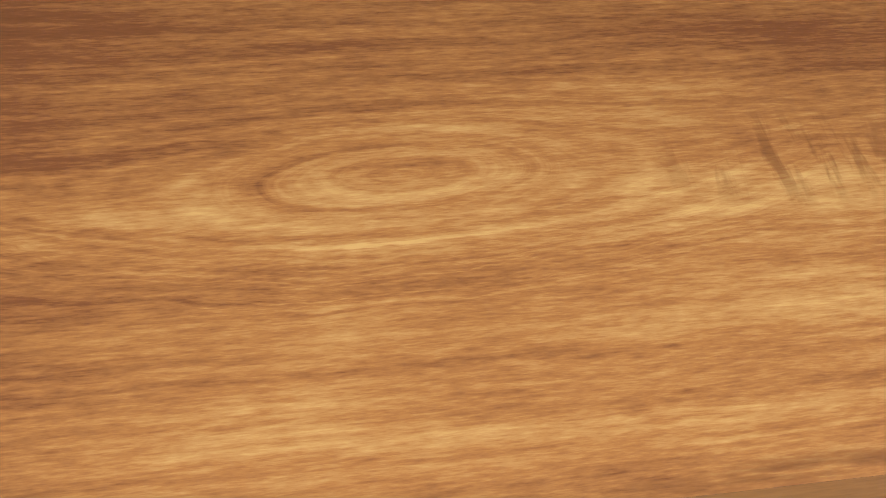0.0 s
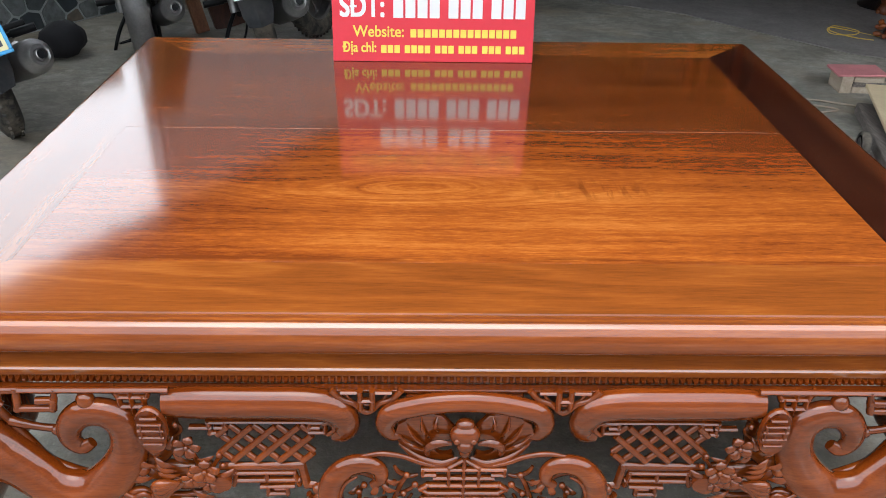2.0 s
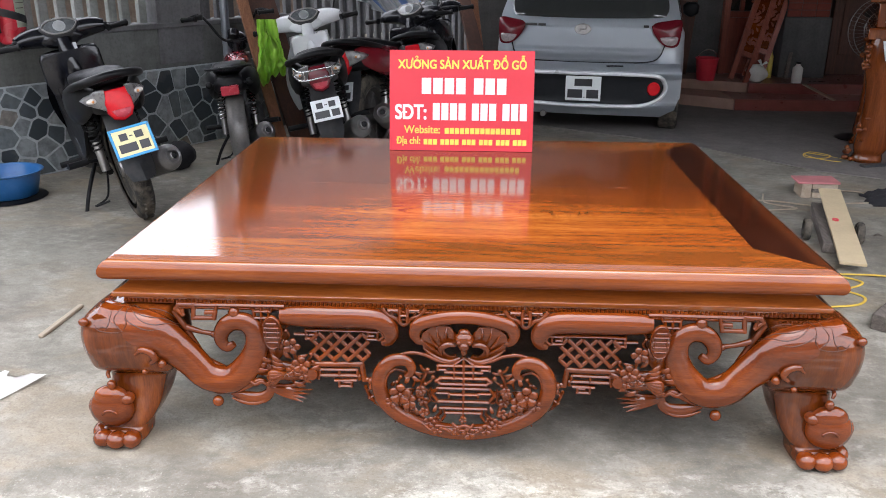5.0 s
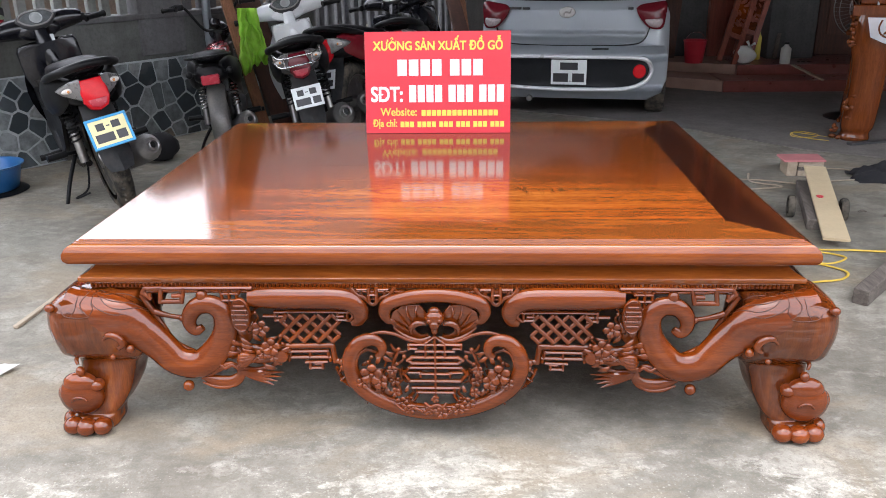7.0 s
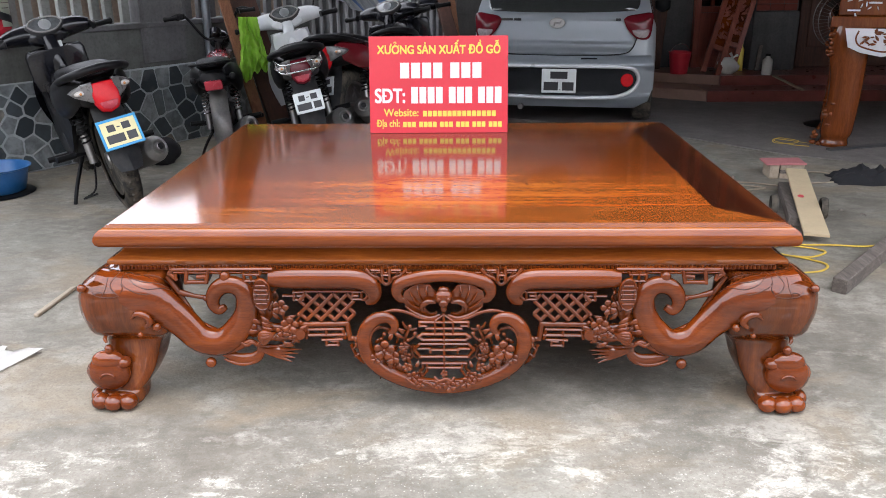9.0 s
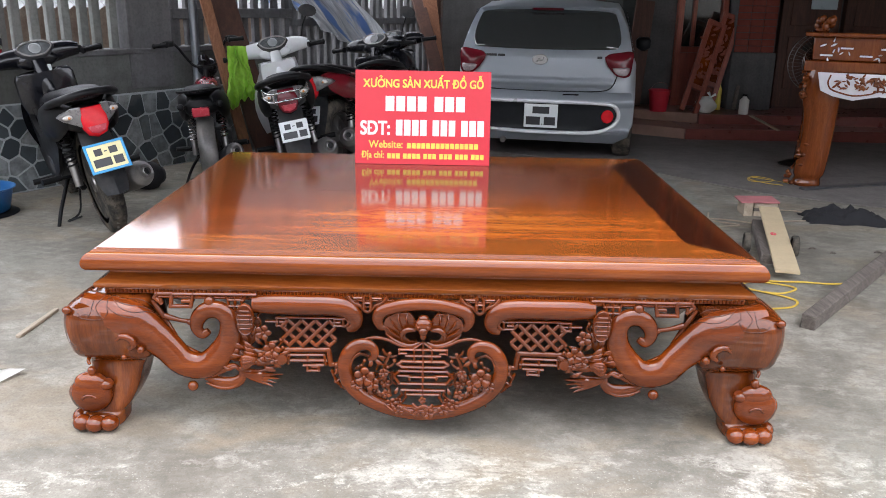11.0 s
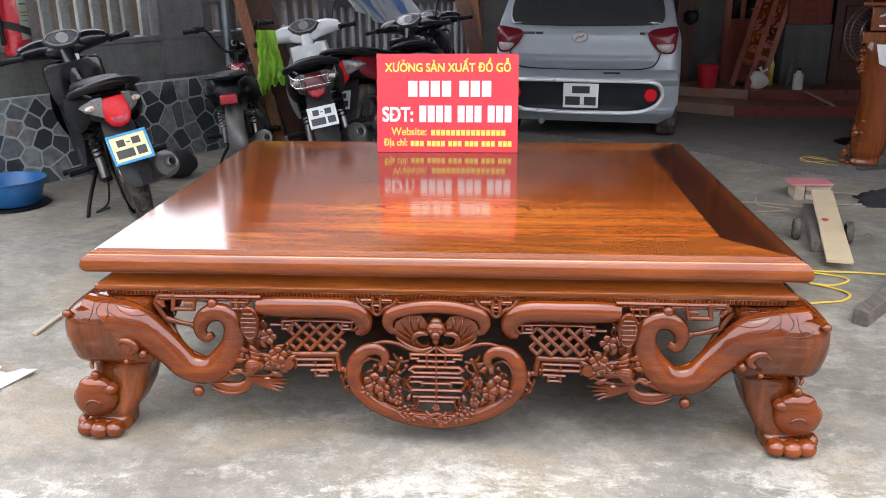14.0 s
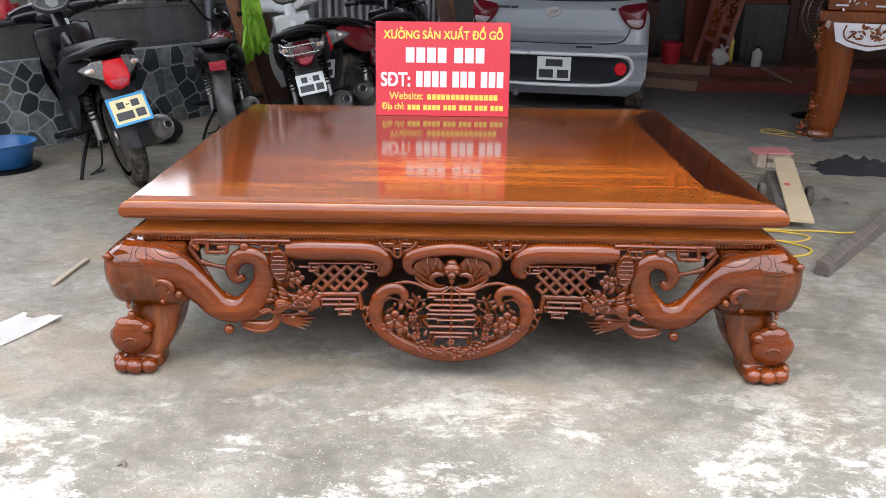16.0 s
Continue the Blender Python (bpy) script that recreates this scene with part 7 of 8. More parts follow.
    for s in (-1, 1):
        bm = B()
        secs = [(s * (W + 0.09), 1.98, 0.80, 0.03, 0.04), (s * (W + 0.09), 1.98, 0.83, 0.075, 0.06), (s * (W + 0.09), 1.98, 0.90, 0.08, 0.06), (s * (W + 0.09), 1.98, 0.93, 0.05, 0.04)]
        loft(bm, secs, 16, 2.6)
        part("wing_mirror", bm, "car_black", c)
        bm = B()
        skin(bm, [[(s * (W * 0.945 + 0.006), y, 0.87), (s * (W * 0.83 + 0.012), y, 1.19)] for y in (0.45, 0.9, 1.4, 1.8)])
        thicken(bm, 0.004)
        part("side_window", bm, "car_glass", c)
    bm = B()
    lathe(bm, [(0.0, 0.0), (0.02, 0.0), (0.024, 0.01), (0.024, 0.2), (0.0, 0.2)], 14, Matrix.Translation((-0.32, -0.02, 0.17)) @ pose(0, 0, 0, -90, 0, 0))
    part("tail_pipe", bm, "exhaust", c)


car()


# ---- loose things ----
def along(a, b, w, h, name, mat, label, category, z=0.0, bevel=0.004, roll=0, group=""):
    """A straight timber lying from a to b on the ground."""
    a, b = Vector(a), Vector(b)
    d = b - a
    L = d.length
    bm = B()
    box(bm, (-w / 2, -L / 2, 0), (w / 2, L / 2, h), bevel)
    ob = finish(name, bm, mat)
    ob.matrix_world = Matrix.Translation(((a.x + b.x) / 2, (a.y + b.y) / 2, z)) @ Matrix.Rotation(math.atan2(-d.x, d.y), 4, "Z")
    return tagged(ob, label, category, group)


along((1.537, 0.86), (2.44, 1.89), 0.058, 0.062, "timber_beam", "wood_grey", "weathered grey square timber lying on the concrete", "timber")
along((-1.560, 0.615), (-1.543, 0.90), 0.020, 0.014, "wood_strip", "wood_pale", "thin pale grey wood strip lying on the concrete", "offcut")

# sheet of white card at the yard's edge
bm = B()
rows = []
for i in range(9):
    row = []
    for j in range(9):
        p = Vector((-1.513, 0.062, 0)).lerp(Vector((-1.383, 0.318, 0)), j / 8).lerp(Vector((-1.675, 0.125, 0)).lerp(Vector((-1.536, 0.341, 0)), j / 8), i / 8)
        tear = 0.035 * (j == 8 and 3 < i < 7)
        row.append((p.x - tear * 0.4 + 0.003 * math.sin(i * 2.1 + j), p.y - tear, 0.003 + 0.014 * (j / 8) ** 2 + 0.002 * math.sin(i * 1.3 + j)))
    rows.append(row)
skin(bm, rows)
thicken(bm, 0.003)
tagged(finish("paper_sheet", bm, "foam"), "bent sheet of white card lying on the concrete", "paper")

# offcut stack with pink board
stack = thing("offcut_stack", "small stack of pale wood offcuts under a pink board", "offcuts", at=pose(2.01, 2.76, 0, 0, 0, -4) @ Matrix.Diagonal((0.78, 0.78, 0.85, 1)))
for lo, hi, mat in (((-0.13, -0.09, 0.0), (-0.06, 0.10, 0.10), "wood_pale"), ((-0.05, -0.08, 0.0), (0.13, 0.10, 0.035), "wood_pale"), ((-0.05, -0.075, 0.036), (0.12, 0.10, 0.062), "wood_grey"), ((-0.05, -0.08, 0.063), (0.13, 0.10, 0.10), "wood_pale")):
    bm = B()
    box(bm, lo, hi, 0.003)
    part("offcut", bm, mat, stack)
bm = B()
box(bm, (-0.16, -0.10, 0.1005), (0.14, 0.11, 0.114), 0.004, pose(0, 0, 0, 0, -1, 0))
part("pink_board", bm, "pink_board", stack)

# low trolley of scrap with a leaning pale board
along((1.72, 1.72), (1.92, 2.42), 0.12, 0.05, "grey_board", "wood_grey", "grey board lying under the pale board", "board")
bm = B()
box(bm, (-0.056, -0.54, 0), (0.056, 0.54, 0.014), 0.002)
ob = finish("pale_board", bm, "card")
ob.matrix_world = Matrix.Translation((1.835, 1.985, 0.066)) @ Matrix.Rotation(radians(-15.5), 4, "Z") @ pose(0, 0, 0, 3.2, 0, 0)
tagged(ob, "pale flat board with a small red mark", "board")
bm = B()
for k in range(7):
    a = k * 0.9
    ball(bm, (0.010 * math.cos(a), 0.016 * math.sin(a), 0.0145), (0.008, 0.010, 0.0012), 8, 5)
mk = part("red_mark", bm, "red_sign", ob)
mk.matrix_local = Matrix.Translation((-0.02, 0.02, 0))
for x, y in ((1.655, 1.93), (1.885, 1.87)):
    w = thing("caster_wheel", "small grey caster wheel beside the boards", "wheel", "caster wheels", at=pose(x, y, 0.055, 0, 90, -12))
    bm = B()
    lathe(bm, [(0.03, -0.016), (0.050, -0.016), (0.055, -0.010), (0.055, 0.010), (0.050, 0.016), (0.03, 0.016), (0.03, -0.016)], 24)
    part("tyre", bm, "rubber", w)
    bm = B()
    lathe(bm, [(0.0, -0.012), (0.032, -0.012), (0.032, 0.012), (0.0, 0.012)], 18)
    part("hub", bm, "steel", w)

# black cloth in a heap
bm = B()
rnd = random.Random(3)
bmesh.ops.create_grid(bm, x_segments=26, y_segments=18, size=1)
for v in bm.verts:
    x, y = v.co.x, v.co.y
    e = max(0.0, 1 - (abs(x) ** 3 + abs(y) ** 3))
    h = 0.085 * e ** 0.5 * (0.35 + 0.9 * abs(noise.noise(Vector((x * 2.1, y * 2.4, 3)))) + 0.5 * abs(noise.noise(Vector((x * 5, y * 5, 7)))))
    v.co = Vector((x * 0.24 + 0.03 * noise.noise(Vector((y * 2, 1, x))), y * 0.13 + 0.03 * noise.noise(Vector((x * 2, 4, y))), 0.004 + h))
thicken(bm, 0.003)
ob = tagged(finish("black_cloth", bm, "black_cloth"), "black cloth crumpled on the concrete", "cloth")
ob.matrix_world = pose(2.50, 2.64, 0, 0, 0, -6)

# straps and cords on the ground
def cord(pts, r, mat, name, label, z=0.006):
    bm = B()
    tube(bm, [(x, y, z + 0.003 * math.sin(3 * i)) for i, (x, y) in enumerate(pts)], r, 6, 0.6, 8, (0, 0, 1))
    tagged(finish(name, bm, mat), label, "strap")


cord([(1.40, 1.42), (1.52, 1.45), (1.64, 1.44), (1.76, 1.43), (1.89, 1.42), (2.02, 1.44)], 0.0065, "yellow_strap", "plastic_strap", "yellow plastic strap on the concrete")
cord([(1.38, 1.05), (1.47, 1.07), (1.57, 1.10), (1.62, 1.17), (1.57, 1.25), (1.47, 1.31), (1.44, 1.38), (1.52, 1.42), (1.64, 1.40), (1.68, 1.33), (1.60, 1.28), (1.50, 1.28)], 0.006, "yellow_strap", "plastic_strap", "yellow plastic strap in a loop on the concrete")
cord([(1.55, 2.62), (1.75, 2.58), (1.95, 2.50), (2.10, 2.56), (2.28, 2.62), (2.30, 2.80), (2.18, 2.86)], 0.007, "wood_pale", "cord", "pale cord lying round the offcuts")
cord([(1.70, 2.74), (1.66, 2.56), (1.80, 2.46), (1.60, 2.40)], 0.006, "wood_pale", "cord", "pale cord trailing on the concrete")
cord([(2.50, 3.60), (2.40, 3.66), (2.33, 3.80), (2.40, 3.90), (2.50, 3.80), (2.42, 3.70), (2.31, 3.74), (2.36, 3.86), (2.52, 3.74), (2.60, 3.62)], 0.0045, "yellow_strap", "cord", "thin yellow cord by the altar table")
along((2.58, 3.47), (3.3, 3.70), 0.05, 0.02, "metal_strip", "grey_plastic", "flat grey metal strip on the concrete", "strip")
for k, (x, y, r) in enumerate(((2.02, 2.0, 0.02), (2.1, 1.92, 0.015), (2.35, 1.95, 0.02), (-0.85, -0.55, 0.012))):
    bm = B()
    tube(bm, [(x, y, 0.003), (x + r, y + 0.01, 0.005), (x + r * 2, y - 0.005, 0.003)], [0.003, 0.007, 0.002], 6)
    tagged(finish("wood_chip", bm, "wood_grey"), "small grey chip on the concrete", "chip", "chips on the ground")

# blue basin and bottle by the wall
basin = thing("basin", "round blue plastic basin on the concrete", "basin", at=pose(-2.695, 2.42, 0.012) @ Matrix.Diagonal((0.86, 0.86, 0.9, 1)))
bm = B()
lathe(bm, [(0.0, 0.0), (0.165, 0.0), (0.180, 0.008), (0.215, 0.150), (0.232, 0.156), (0.234, 0.162), (0.224, 0.164), (0.208, 0.152), (0.174, 0.014), (0.0, 0.008)], 36)
part("bowl", bm, "blue_plastic", basin)
bm = B()
lathe(bm, [(0.0, 0.0), (0.235, 0.0), (0.245, 0.004), (0.235, 0.010), (0.0, 0.010)], 32)
ob = tagged(finish("round_lid", bm, "black_plastic"), "flat dark round lid under the basin", "lid")
ob.matrix_world = pose(-2.695, 2.41, 0) @ Matrix.Diagonal((0.86, 0.86, 1, 1))
bottle = thing("bottle", "white and blue plastic bottle by the basin", "bottle", at=pose(-2.95, 2.20, 0))
bm = B()
lathe(bm, [(0.0, 0.0), (0.05, 0.0), (0.055, 0.01), (0.055, 0.20), (0.04, 0.24), (0.025, 0.25), (0.025, 0.28), (0.0, 0.28)], 20)
part("body", bm, "foam", bottle)
bm = B()
lathe(bm, [(0.0555, 0.03), (0.0562, 0.032), (0.0562, 0.14), (0.0555, 0.142)], 20)
part("wrapper", bm, "blue_plastic", bottle)
# black bag behind the near motorbike
bm = B()
bmesh.ops.create_icosphere(bm, subdivisions=3, radius=1)
for v in bm.verts:
    n1 = noise.noise(v.co * 2.2) * 0.16
    v.co = Vector((v.co.x * 0.12 * (1 + n1), v.co.y * 0.09 * (1 + n1), max(0.0, 0.085 + v.co.z * 0.095 * (1 + n1))))
ob = tagged(finish("black_bag", bm, "black_cloth", smooth=80), "black sack on the concrete by the wall", "bag")
ob.matrix_world = pose(-1.96, 3.16, 0, 0, 0, 50)

# fire extinguisher on the fence
ext = thing("fire_extinguisher", "red fire extinguisher strapped to the picket fence", "extinguisher", at=WALL @ pose(0.0, -0.075, 0.845))
ext.matrix_world = WALL @ pose(-0.085, -0.05, 0.825) @ Matrix.Diagonal((1.14, 1.14, 1.14, 1))
bm = B()
lathe(bm, [(0.0, 0.0), (0.060, 0.0), (0.068, 0.008), (0.070, 0.02), (0.070, 0.300), (0.064, 0.335), (0.045, 0.362), (0.022, 0.375), (0.022, 0.395), (0.0, 0.395)], 28)
body = part("cylinder", bm, "red_metal", ext)
bm = B()
skin(bm, [[(0.0708 * math.cos(a), 0.0708 * math.sin(a), z) for a in np.linspace(radians(-95), radians(-15), 12)] for z in (0.085, 0.29)])
thicken(bm, 0.0006)
lab = part("paper_label", bm, "label_paper", body, "pale printed label")
for z0, z1, mat in ((0.262, 0.269, "blue_plastic"), (0.222, 0.226, "wood_grey"), (0.205, 0.208, "wood_grey"), (0.178, 0.182, "wood_grey")):
    bm = B()
    skin(bm, [[(0.0718 * math.cos(a), 0.0718 * math.sin(a), z) for a in np.linspace(radians(-88), radians(-30 if z0 > 0.2 else -50), 8)] for z in (z0, z1)])
    thicken(bm, 0.0005)
    part("print_bar", bm, mat, lab)
bm = B()
tube(bm, [(0.0, 0.0, 0.395), (0.0, 0.0, 0.415)], 0.016, 10, 1, 1)
tube(bm, [(-0.01, 0, 0.415), (0.05, -0.01, 0.435), (0.085, -0.015, 0.455)], [0.010, 0.008, 0.006], 8)
tube(bm, [(0.0, 0, 0.40), (0.05, -0.008, 0.405), (0.08, -0.01, 0.40)], [0.009, 0.007, 0.005], 8)
part("valve", bm, "black_plastic", ext)
bm = B()
tube(bm, [(-0.012, -0.008, 0.405), (-0.06, -0.02, 0.39), (-0.088, -0.03, 0.32), (-0.088, -0.03, 0.15), (-0.085, -0.03, 0.06)], [0.010, 0.010, 0.011, 0.011, 0.013], 8)
part("hose", bm, "black_plastic", ext)
bm = B()
skin(bm, [[(0.0745 * math.cos(a), 0.0745 * math.sin(a), z - 0.35 * 0.0745 * (math.cos(a) + 0.2)) for a in np.linspace(radians(-200), radians(20), 24)] for z in (0.125, 0.165)])
thicken(bm, 0.003)
part("strap", bm, "grey_plastic", ext)

# plastic tarpaulin thrown over the fence
def tarp_material():
    k = Mat("striped_plastic_tarpaulin")
    v = k.pos(object_space=True)
    q = k.node("ShaderNodeSeparateXYZ")
    k.feed(q.inputs[0], v)
    run = k.math("SUBTRACT", q.outputs[0], k.math("MULTIPLY", k.math("SUBTRACT", 1.41, q.outputs[2]), 0.70))
    c3 = k.node("ShaderNodeCombineXYZ")
    k.feed(c3.inputs[0], k.math("MULTIPLY", run, 13.0))
    k.feed(c3.inputs[1], k.math("MULTIPLY", q.outputs[2], 1.4))
    folds = k.noise(c3.outputs[0], 1.0, 4, 0.6, 0.4)
    c4 = k.node("ShaderNodeCombineXYZ")
    k.feed(c4.inputs[0], k.math("MULTIPLY", run, 34.0))
    k.feed(c4.inputs[2], k.math("MULTIPLY", q.outputs[2], 2.2))
    crease = k.noise(c4.outputs[0], 1.0, 4, 0.65)
    col = k.ramp(crease, (0.34, (0.42, 0.44, 0.47)), (0.50, (0.72, 0.74, 0.76)), (0.64, (0.90, 0.91, 0.91)))
    col = k.mix(k.ramp(folds, (0.54, 0.0), (0.62, 0.85)), col, (0.13, 0.28, 0.62))
    k.set(Base_Color=col, Roughness=0.30, Specular_IOR_Level=0.6)
    k.bump(k.noise(v, 22, 4), 0.4, 0.012)
    thin = k.node("ShaderNodeBsdfTranslucent")
    k.feed(thin.inputs["Color"], col)
    both = k.node("ShaderNodeMixShader")
    both.inputs[0].default_value = 0.5
    k.t.links.new(k.p.outputs[0], both.inputs[1])
    k.t.links.new(thin.outputs[0], both.inputs[2])
    k.t.links.new(both.outputs[0], k.t.nodes["Material Output"].inputs[0])
    return k.m


bm = B()
rows = []
for i in range(41):
    t = i / 40
    u = 2.22 + 1.10 * t
    low_u = float(np.interp(t, (0, 0.3, 0.6, 1.0), (2.34, 2.80, 3.25, 3.86)))
    low_z = float(np.interp(t, (0, 0.3, 0.6, 1.0), (1.26, 0.98, 0.80, 0.76)))
    row = []
    for j in range(17):
        s = j / 16
        fold = 0.040 * math.sin(t * 41 + s * 2) * (0.35 + s) + 0.05 * noise.noise(Vector((t * 6, s * 3, 2)))
        top = 1.41 + 0.03 * noise.noise(Vector((t * 7, 3.1, 0))) - 0.09 * max(0, t - 0.85) / 0.15
        row.append((u + (low_u - u) * s ** 1.1, -0.01 - 0.16 * s ** 1.2 + fold, top + (low_z - top) * s))
    rows.append([(u, 0.15 + 0.02 * math.sin(t * 30), 1.20), (u, 0.11, 1.38)] + row)
skin(bm, rows)
thicken(bm, 0.003)
tarp = tagged(finish("tarpaulin", bm, tarp_material(), smooth=60), "pale plastic tarpaulin with blue stripes thrown over the fence", "tarpaulin")
tarp.matrix_world = WALL

# planks that lean on the wall behind the motorbikes
def leaning(foot, top, w, t, name, mat, label, turn=0.0, group="leaning planks"):
    """A plank from its foot on the ground to the place where its head rests."""
    a, b = Vector(foot), Vector(top)
    d = (b - a).normalized()
    s = Matrix.Rotation(radians(turn), 3, "Z") @ Vector((1, 0, 0))
    s = (s - d * s.dot(d)).normalized()
    n = s.cross(d)
    L = (b - a).length
    m = Matrix((( s.x, n.x, d.x, a.x), (s.y, n.y, d.y, a.y), (s.z, n.z, d.z, a.z), (0, 0, 0, 1)))
    bm = B()
    box(bm, (-w / 2, -t / 2, 0.0), (w / 2, t / 2, L), 0.003)
    ob = finish(name, bm, mat)
    ob.matrix_world = m
    return tagged(ob, label, "plank", group)


leaning((-1.22, 3.75, 0.0), (-1.80, 4.10, 1.75), 0.20, 0.035, "plank", "wood_dark", "wide dark brown plank leaning on the yard wall", 30)
leaning((-1.36, 3.62, 0.0), (-1.86, 3.96, 1.80), 0.075, 0.035, "plank", "wood_raw", "narrow orange-brown plank leaning on the yard wall", 30)
leaning((0.12, 5.55, 0.0), (-0.40, 6.75, 1.62), 0.13, 0.04, "plank", "wood_dark", "dark plank leaning by the gate", 20)
leaning((0.02, 5.75, 0.0), (-0.24, 6.80, 1.75), 0.15, 0.04, "plank", "wood_raw", "brown plank leaning by the gate", 20)

# green cloth over a handlebar
bm = B()
rows = []
for i in range(31):
    s = i / 30
    row = []
    for j in range(25):
        t = j / 24 - 0.5
        w = 0.11 + 0.07 * min(1, s * 2.0) - 0.03 * max(0, s - 0.6)
        crumple = 0.030 * noise.noise(Vector((t * 7, s * 5, 4.0))) + 0.014 * noise.noise(Vector((t * 16, s * 13, 1.0)))
        hem = 0.07 * noise.noise(Vector((t * 5, 7.7, 0.3))) + 0.04 * t
        row.append((t * w + 0.035 * s + 0.02 * noise.noise(Vector((t * 3, s * 6, 9.0))), 0.022 * math.sin(t * 26 + s * 3.5) * (0.5 + s) + crumple - 0.02, (-0.36 + hem) * s + (0.03 if i == 0 else 0)))
    rows.append(row)
skin(bm, rows)
thicken(bm, 0.003)
ob = tagged(finish("green_cloth", bm, "green_cloth", smooth=70), "crumpled lime green cloth hung over a motorbike handlebar", "cloth")
ob.matrix_world = pose(-1.41, 3.50, 0.90, 0, 0, 12)

# house side: leaning carved panels, bucket, bottles, bag
def carved_panel(m, w, h, label):
    p = thing("carved_panel", label, "panel", "carved panels", at=m)
    for lo, hi in (((-w / 2, -0.02, 0), (-w / 2 + 0.05, 0.02, h)), ((w / 2 - 0.05, -0.02, 0), (w / 2, 0.02, h)), ((-w / 2 + 0.0505, -0.019, 0.25), (w / 2 - 0.0505, 0.019, 0.30)), ((-w / 2 + 0.0505, -0.019, h - 0.05), (w / 2 - 0.0505, 0.019, h))):
        bm = B()
        box(bm, lo, hi, 0.003)
        part("stile", bm, "wood_red", p)
    bm = B()
    box(bm, (-w / 2 + 0.0505, -0.006, 0.3005), (w / 2 - 0.0505, 0.006, h - 0.0505), 0.001)
    part("field", bm, "wood_carved", p)
    bm = B()
    rnd = random.Random(9)
    for k in range(26):
        x, z = rnd.uniform(-w * 0.26, w * 0.26), rnd.uniform(0.36, h - 0.10)
        leaf(bm, x, z, rnd.uniform(0.05, 0.09), rnd.uniform(0, 6.3), -0.006)
    for piece in islands(bm):
        part("relief", piece, "wood_red", p)


carved_panel(Matrix.Translation((2.47, 6.06, 0.2065)) @ pose(0, 0, 0, -22, 20, 0), 0.20, 1.0, "reddish carved door panel leaning on the house steps")
carved_panel(Matrix.Translation((2.68, 6.30, 0.2065)) @ pose(0, 0, 0, -14, 17, 0), 0.20, 1.02, "second carved panel leaning behind the first")
bucket = thing("bucket", "red plastic bucket on the house step", "bucket", at=pose(2.20, 6.20, 0.198) @ Matrix.Diagonal((0.72, 0.72, 0.76, 1)))
bm = B()
lathe(bm, [(0.0, 0.0), (0.115, 0.0), (0.15, 0.27), (0.158, 0.275), (0.152, 0.285), (0.143, 0.275), (0.108, 0.012), (0.0, 0.010)], 28)
part("pail", bm, "red_bucket", bucket)
bm = B()
tube(bm, [(-0.15, 0, 0.26), (-0.08, -0.03, 0.36), (0.0, -0.04, 0.385), (0.08, -0.03, 0.36), (0.15, 0, 0.26)], 0.004, 6)
part("handle", bm, "chrome", bucket)
bm = B()
bmesh.ops.create_icosphere(bm, subdivisions=3, radius=1)
for v in bm.verts:
    n1 = noise.noise(v.co * 2.6) * 0.25
    v.co = Vector((v.co.x * 0.10 * (1 + n1), v.co.y * 0.07 * (1 + n1), max(0, 0.075 + v.co.z * 0.085 * (1 + n1))))
tube(bm, [(0.02, 0, 0.13), (0.035, 0, 0.16), (0.015, 0.01, 0.205)], [0.02, 0.010, 0.016], 7, 0.6)
tube(bm, [(0.03, 0, 0.14), (0.05, -0.01, 0.165), (0.085, -0.01, 0.185)], [0.014, 0.009, 0.014], 7, 0.6)
ob = tagged(finish("plastic_bag", bm, "foam", smooth=80), "knotted white plastic bag on the house step", "bag")
ob.matrix_world = pose(2.66, 6.12, 0.2005)
for x, y, r, h, mat, lab in ((2.86, 6.38, 0.028, 0.30, "yellow_ink", "yellow plastic bottle on the house step"), (3.02, 6.05, 0.045, 0.20, "foam", "white plastic bottle with a dark cap on the step")):
    b = thing("bottle", lab, "bottle", at=pose(x, y, 0.2005))
    bm = B()
    lathe(bm, [(0.0, 0.0), (r, 0.0), (r * 1.05, 0.01), (r * 1.05, h * 0.7), (r * 0.5, h * 0.82), (r * 0.4, h * 0.9), (0.0, h * 0.9)], 18)
    part("body", bm, mat, b)
    bm = B()
    lathe(bm, [(0.0, h * 0.9), (r * 0.55, h * 0.9), (r * 0.5, h), (0.0, h)], 14)
    part("cap", bm, mat if mat == "yellow_ink" else "black_plastic", b)
leaning((3.06, 5.96, 0.2015), (3.22, 5.60, 0.110), 0.03, 0.015, "wood_strip", "wood_pale", "thin pale wood strip lying over the step edge", 0, "")
for x0, lean, mat in ((3.02, 0.20, "wood_grey"), ):
    leaning((x0, 6.35, 0.2005), (x0 + lean, 6.68, 1.15), 0.035, 0.03, "batten", "wood_grey", "thin grey batten leaning on the house pillar", 0)

# house front: window with wooden frame, tiled pillar, dark doors
win = tagged(new("window_1"), "house window with a reddish wooden frame", "window", kind="structure")
for lo, hi in (((2.44, 6.66, 0.2005), (2.50, 6.745, 2.6)), ((2.90, 6.66, 0.2005), (2.96, 6.745, 2.6)), ((2.505, 6.67, 0.76), (2.895, 6.745, 0.82)), ((2.505, 6.67, 2.5), (2.895, 6.745, 2.6)), ((2.60, 6.68, 0.825), (2.64, 6.745, 2.495))):
    bm = B()
    box(bm, lo, hi, 0.004)
    part("window_frame", bm, "wood_red", win)
bm = B()
box(bm, (2.505, 6.69, 0.2005), (2.895, 6.745, 0.755), 0.003)
part("lower_panel", bm, "wood_red", win)
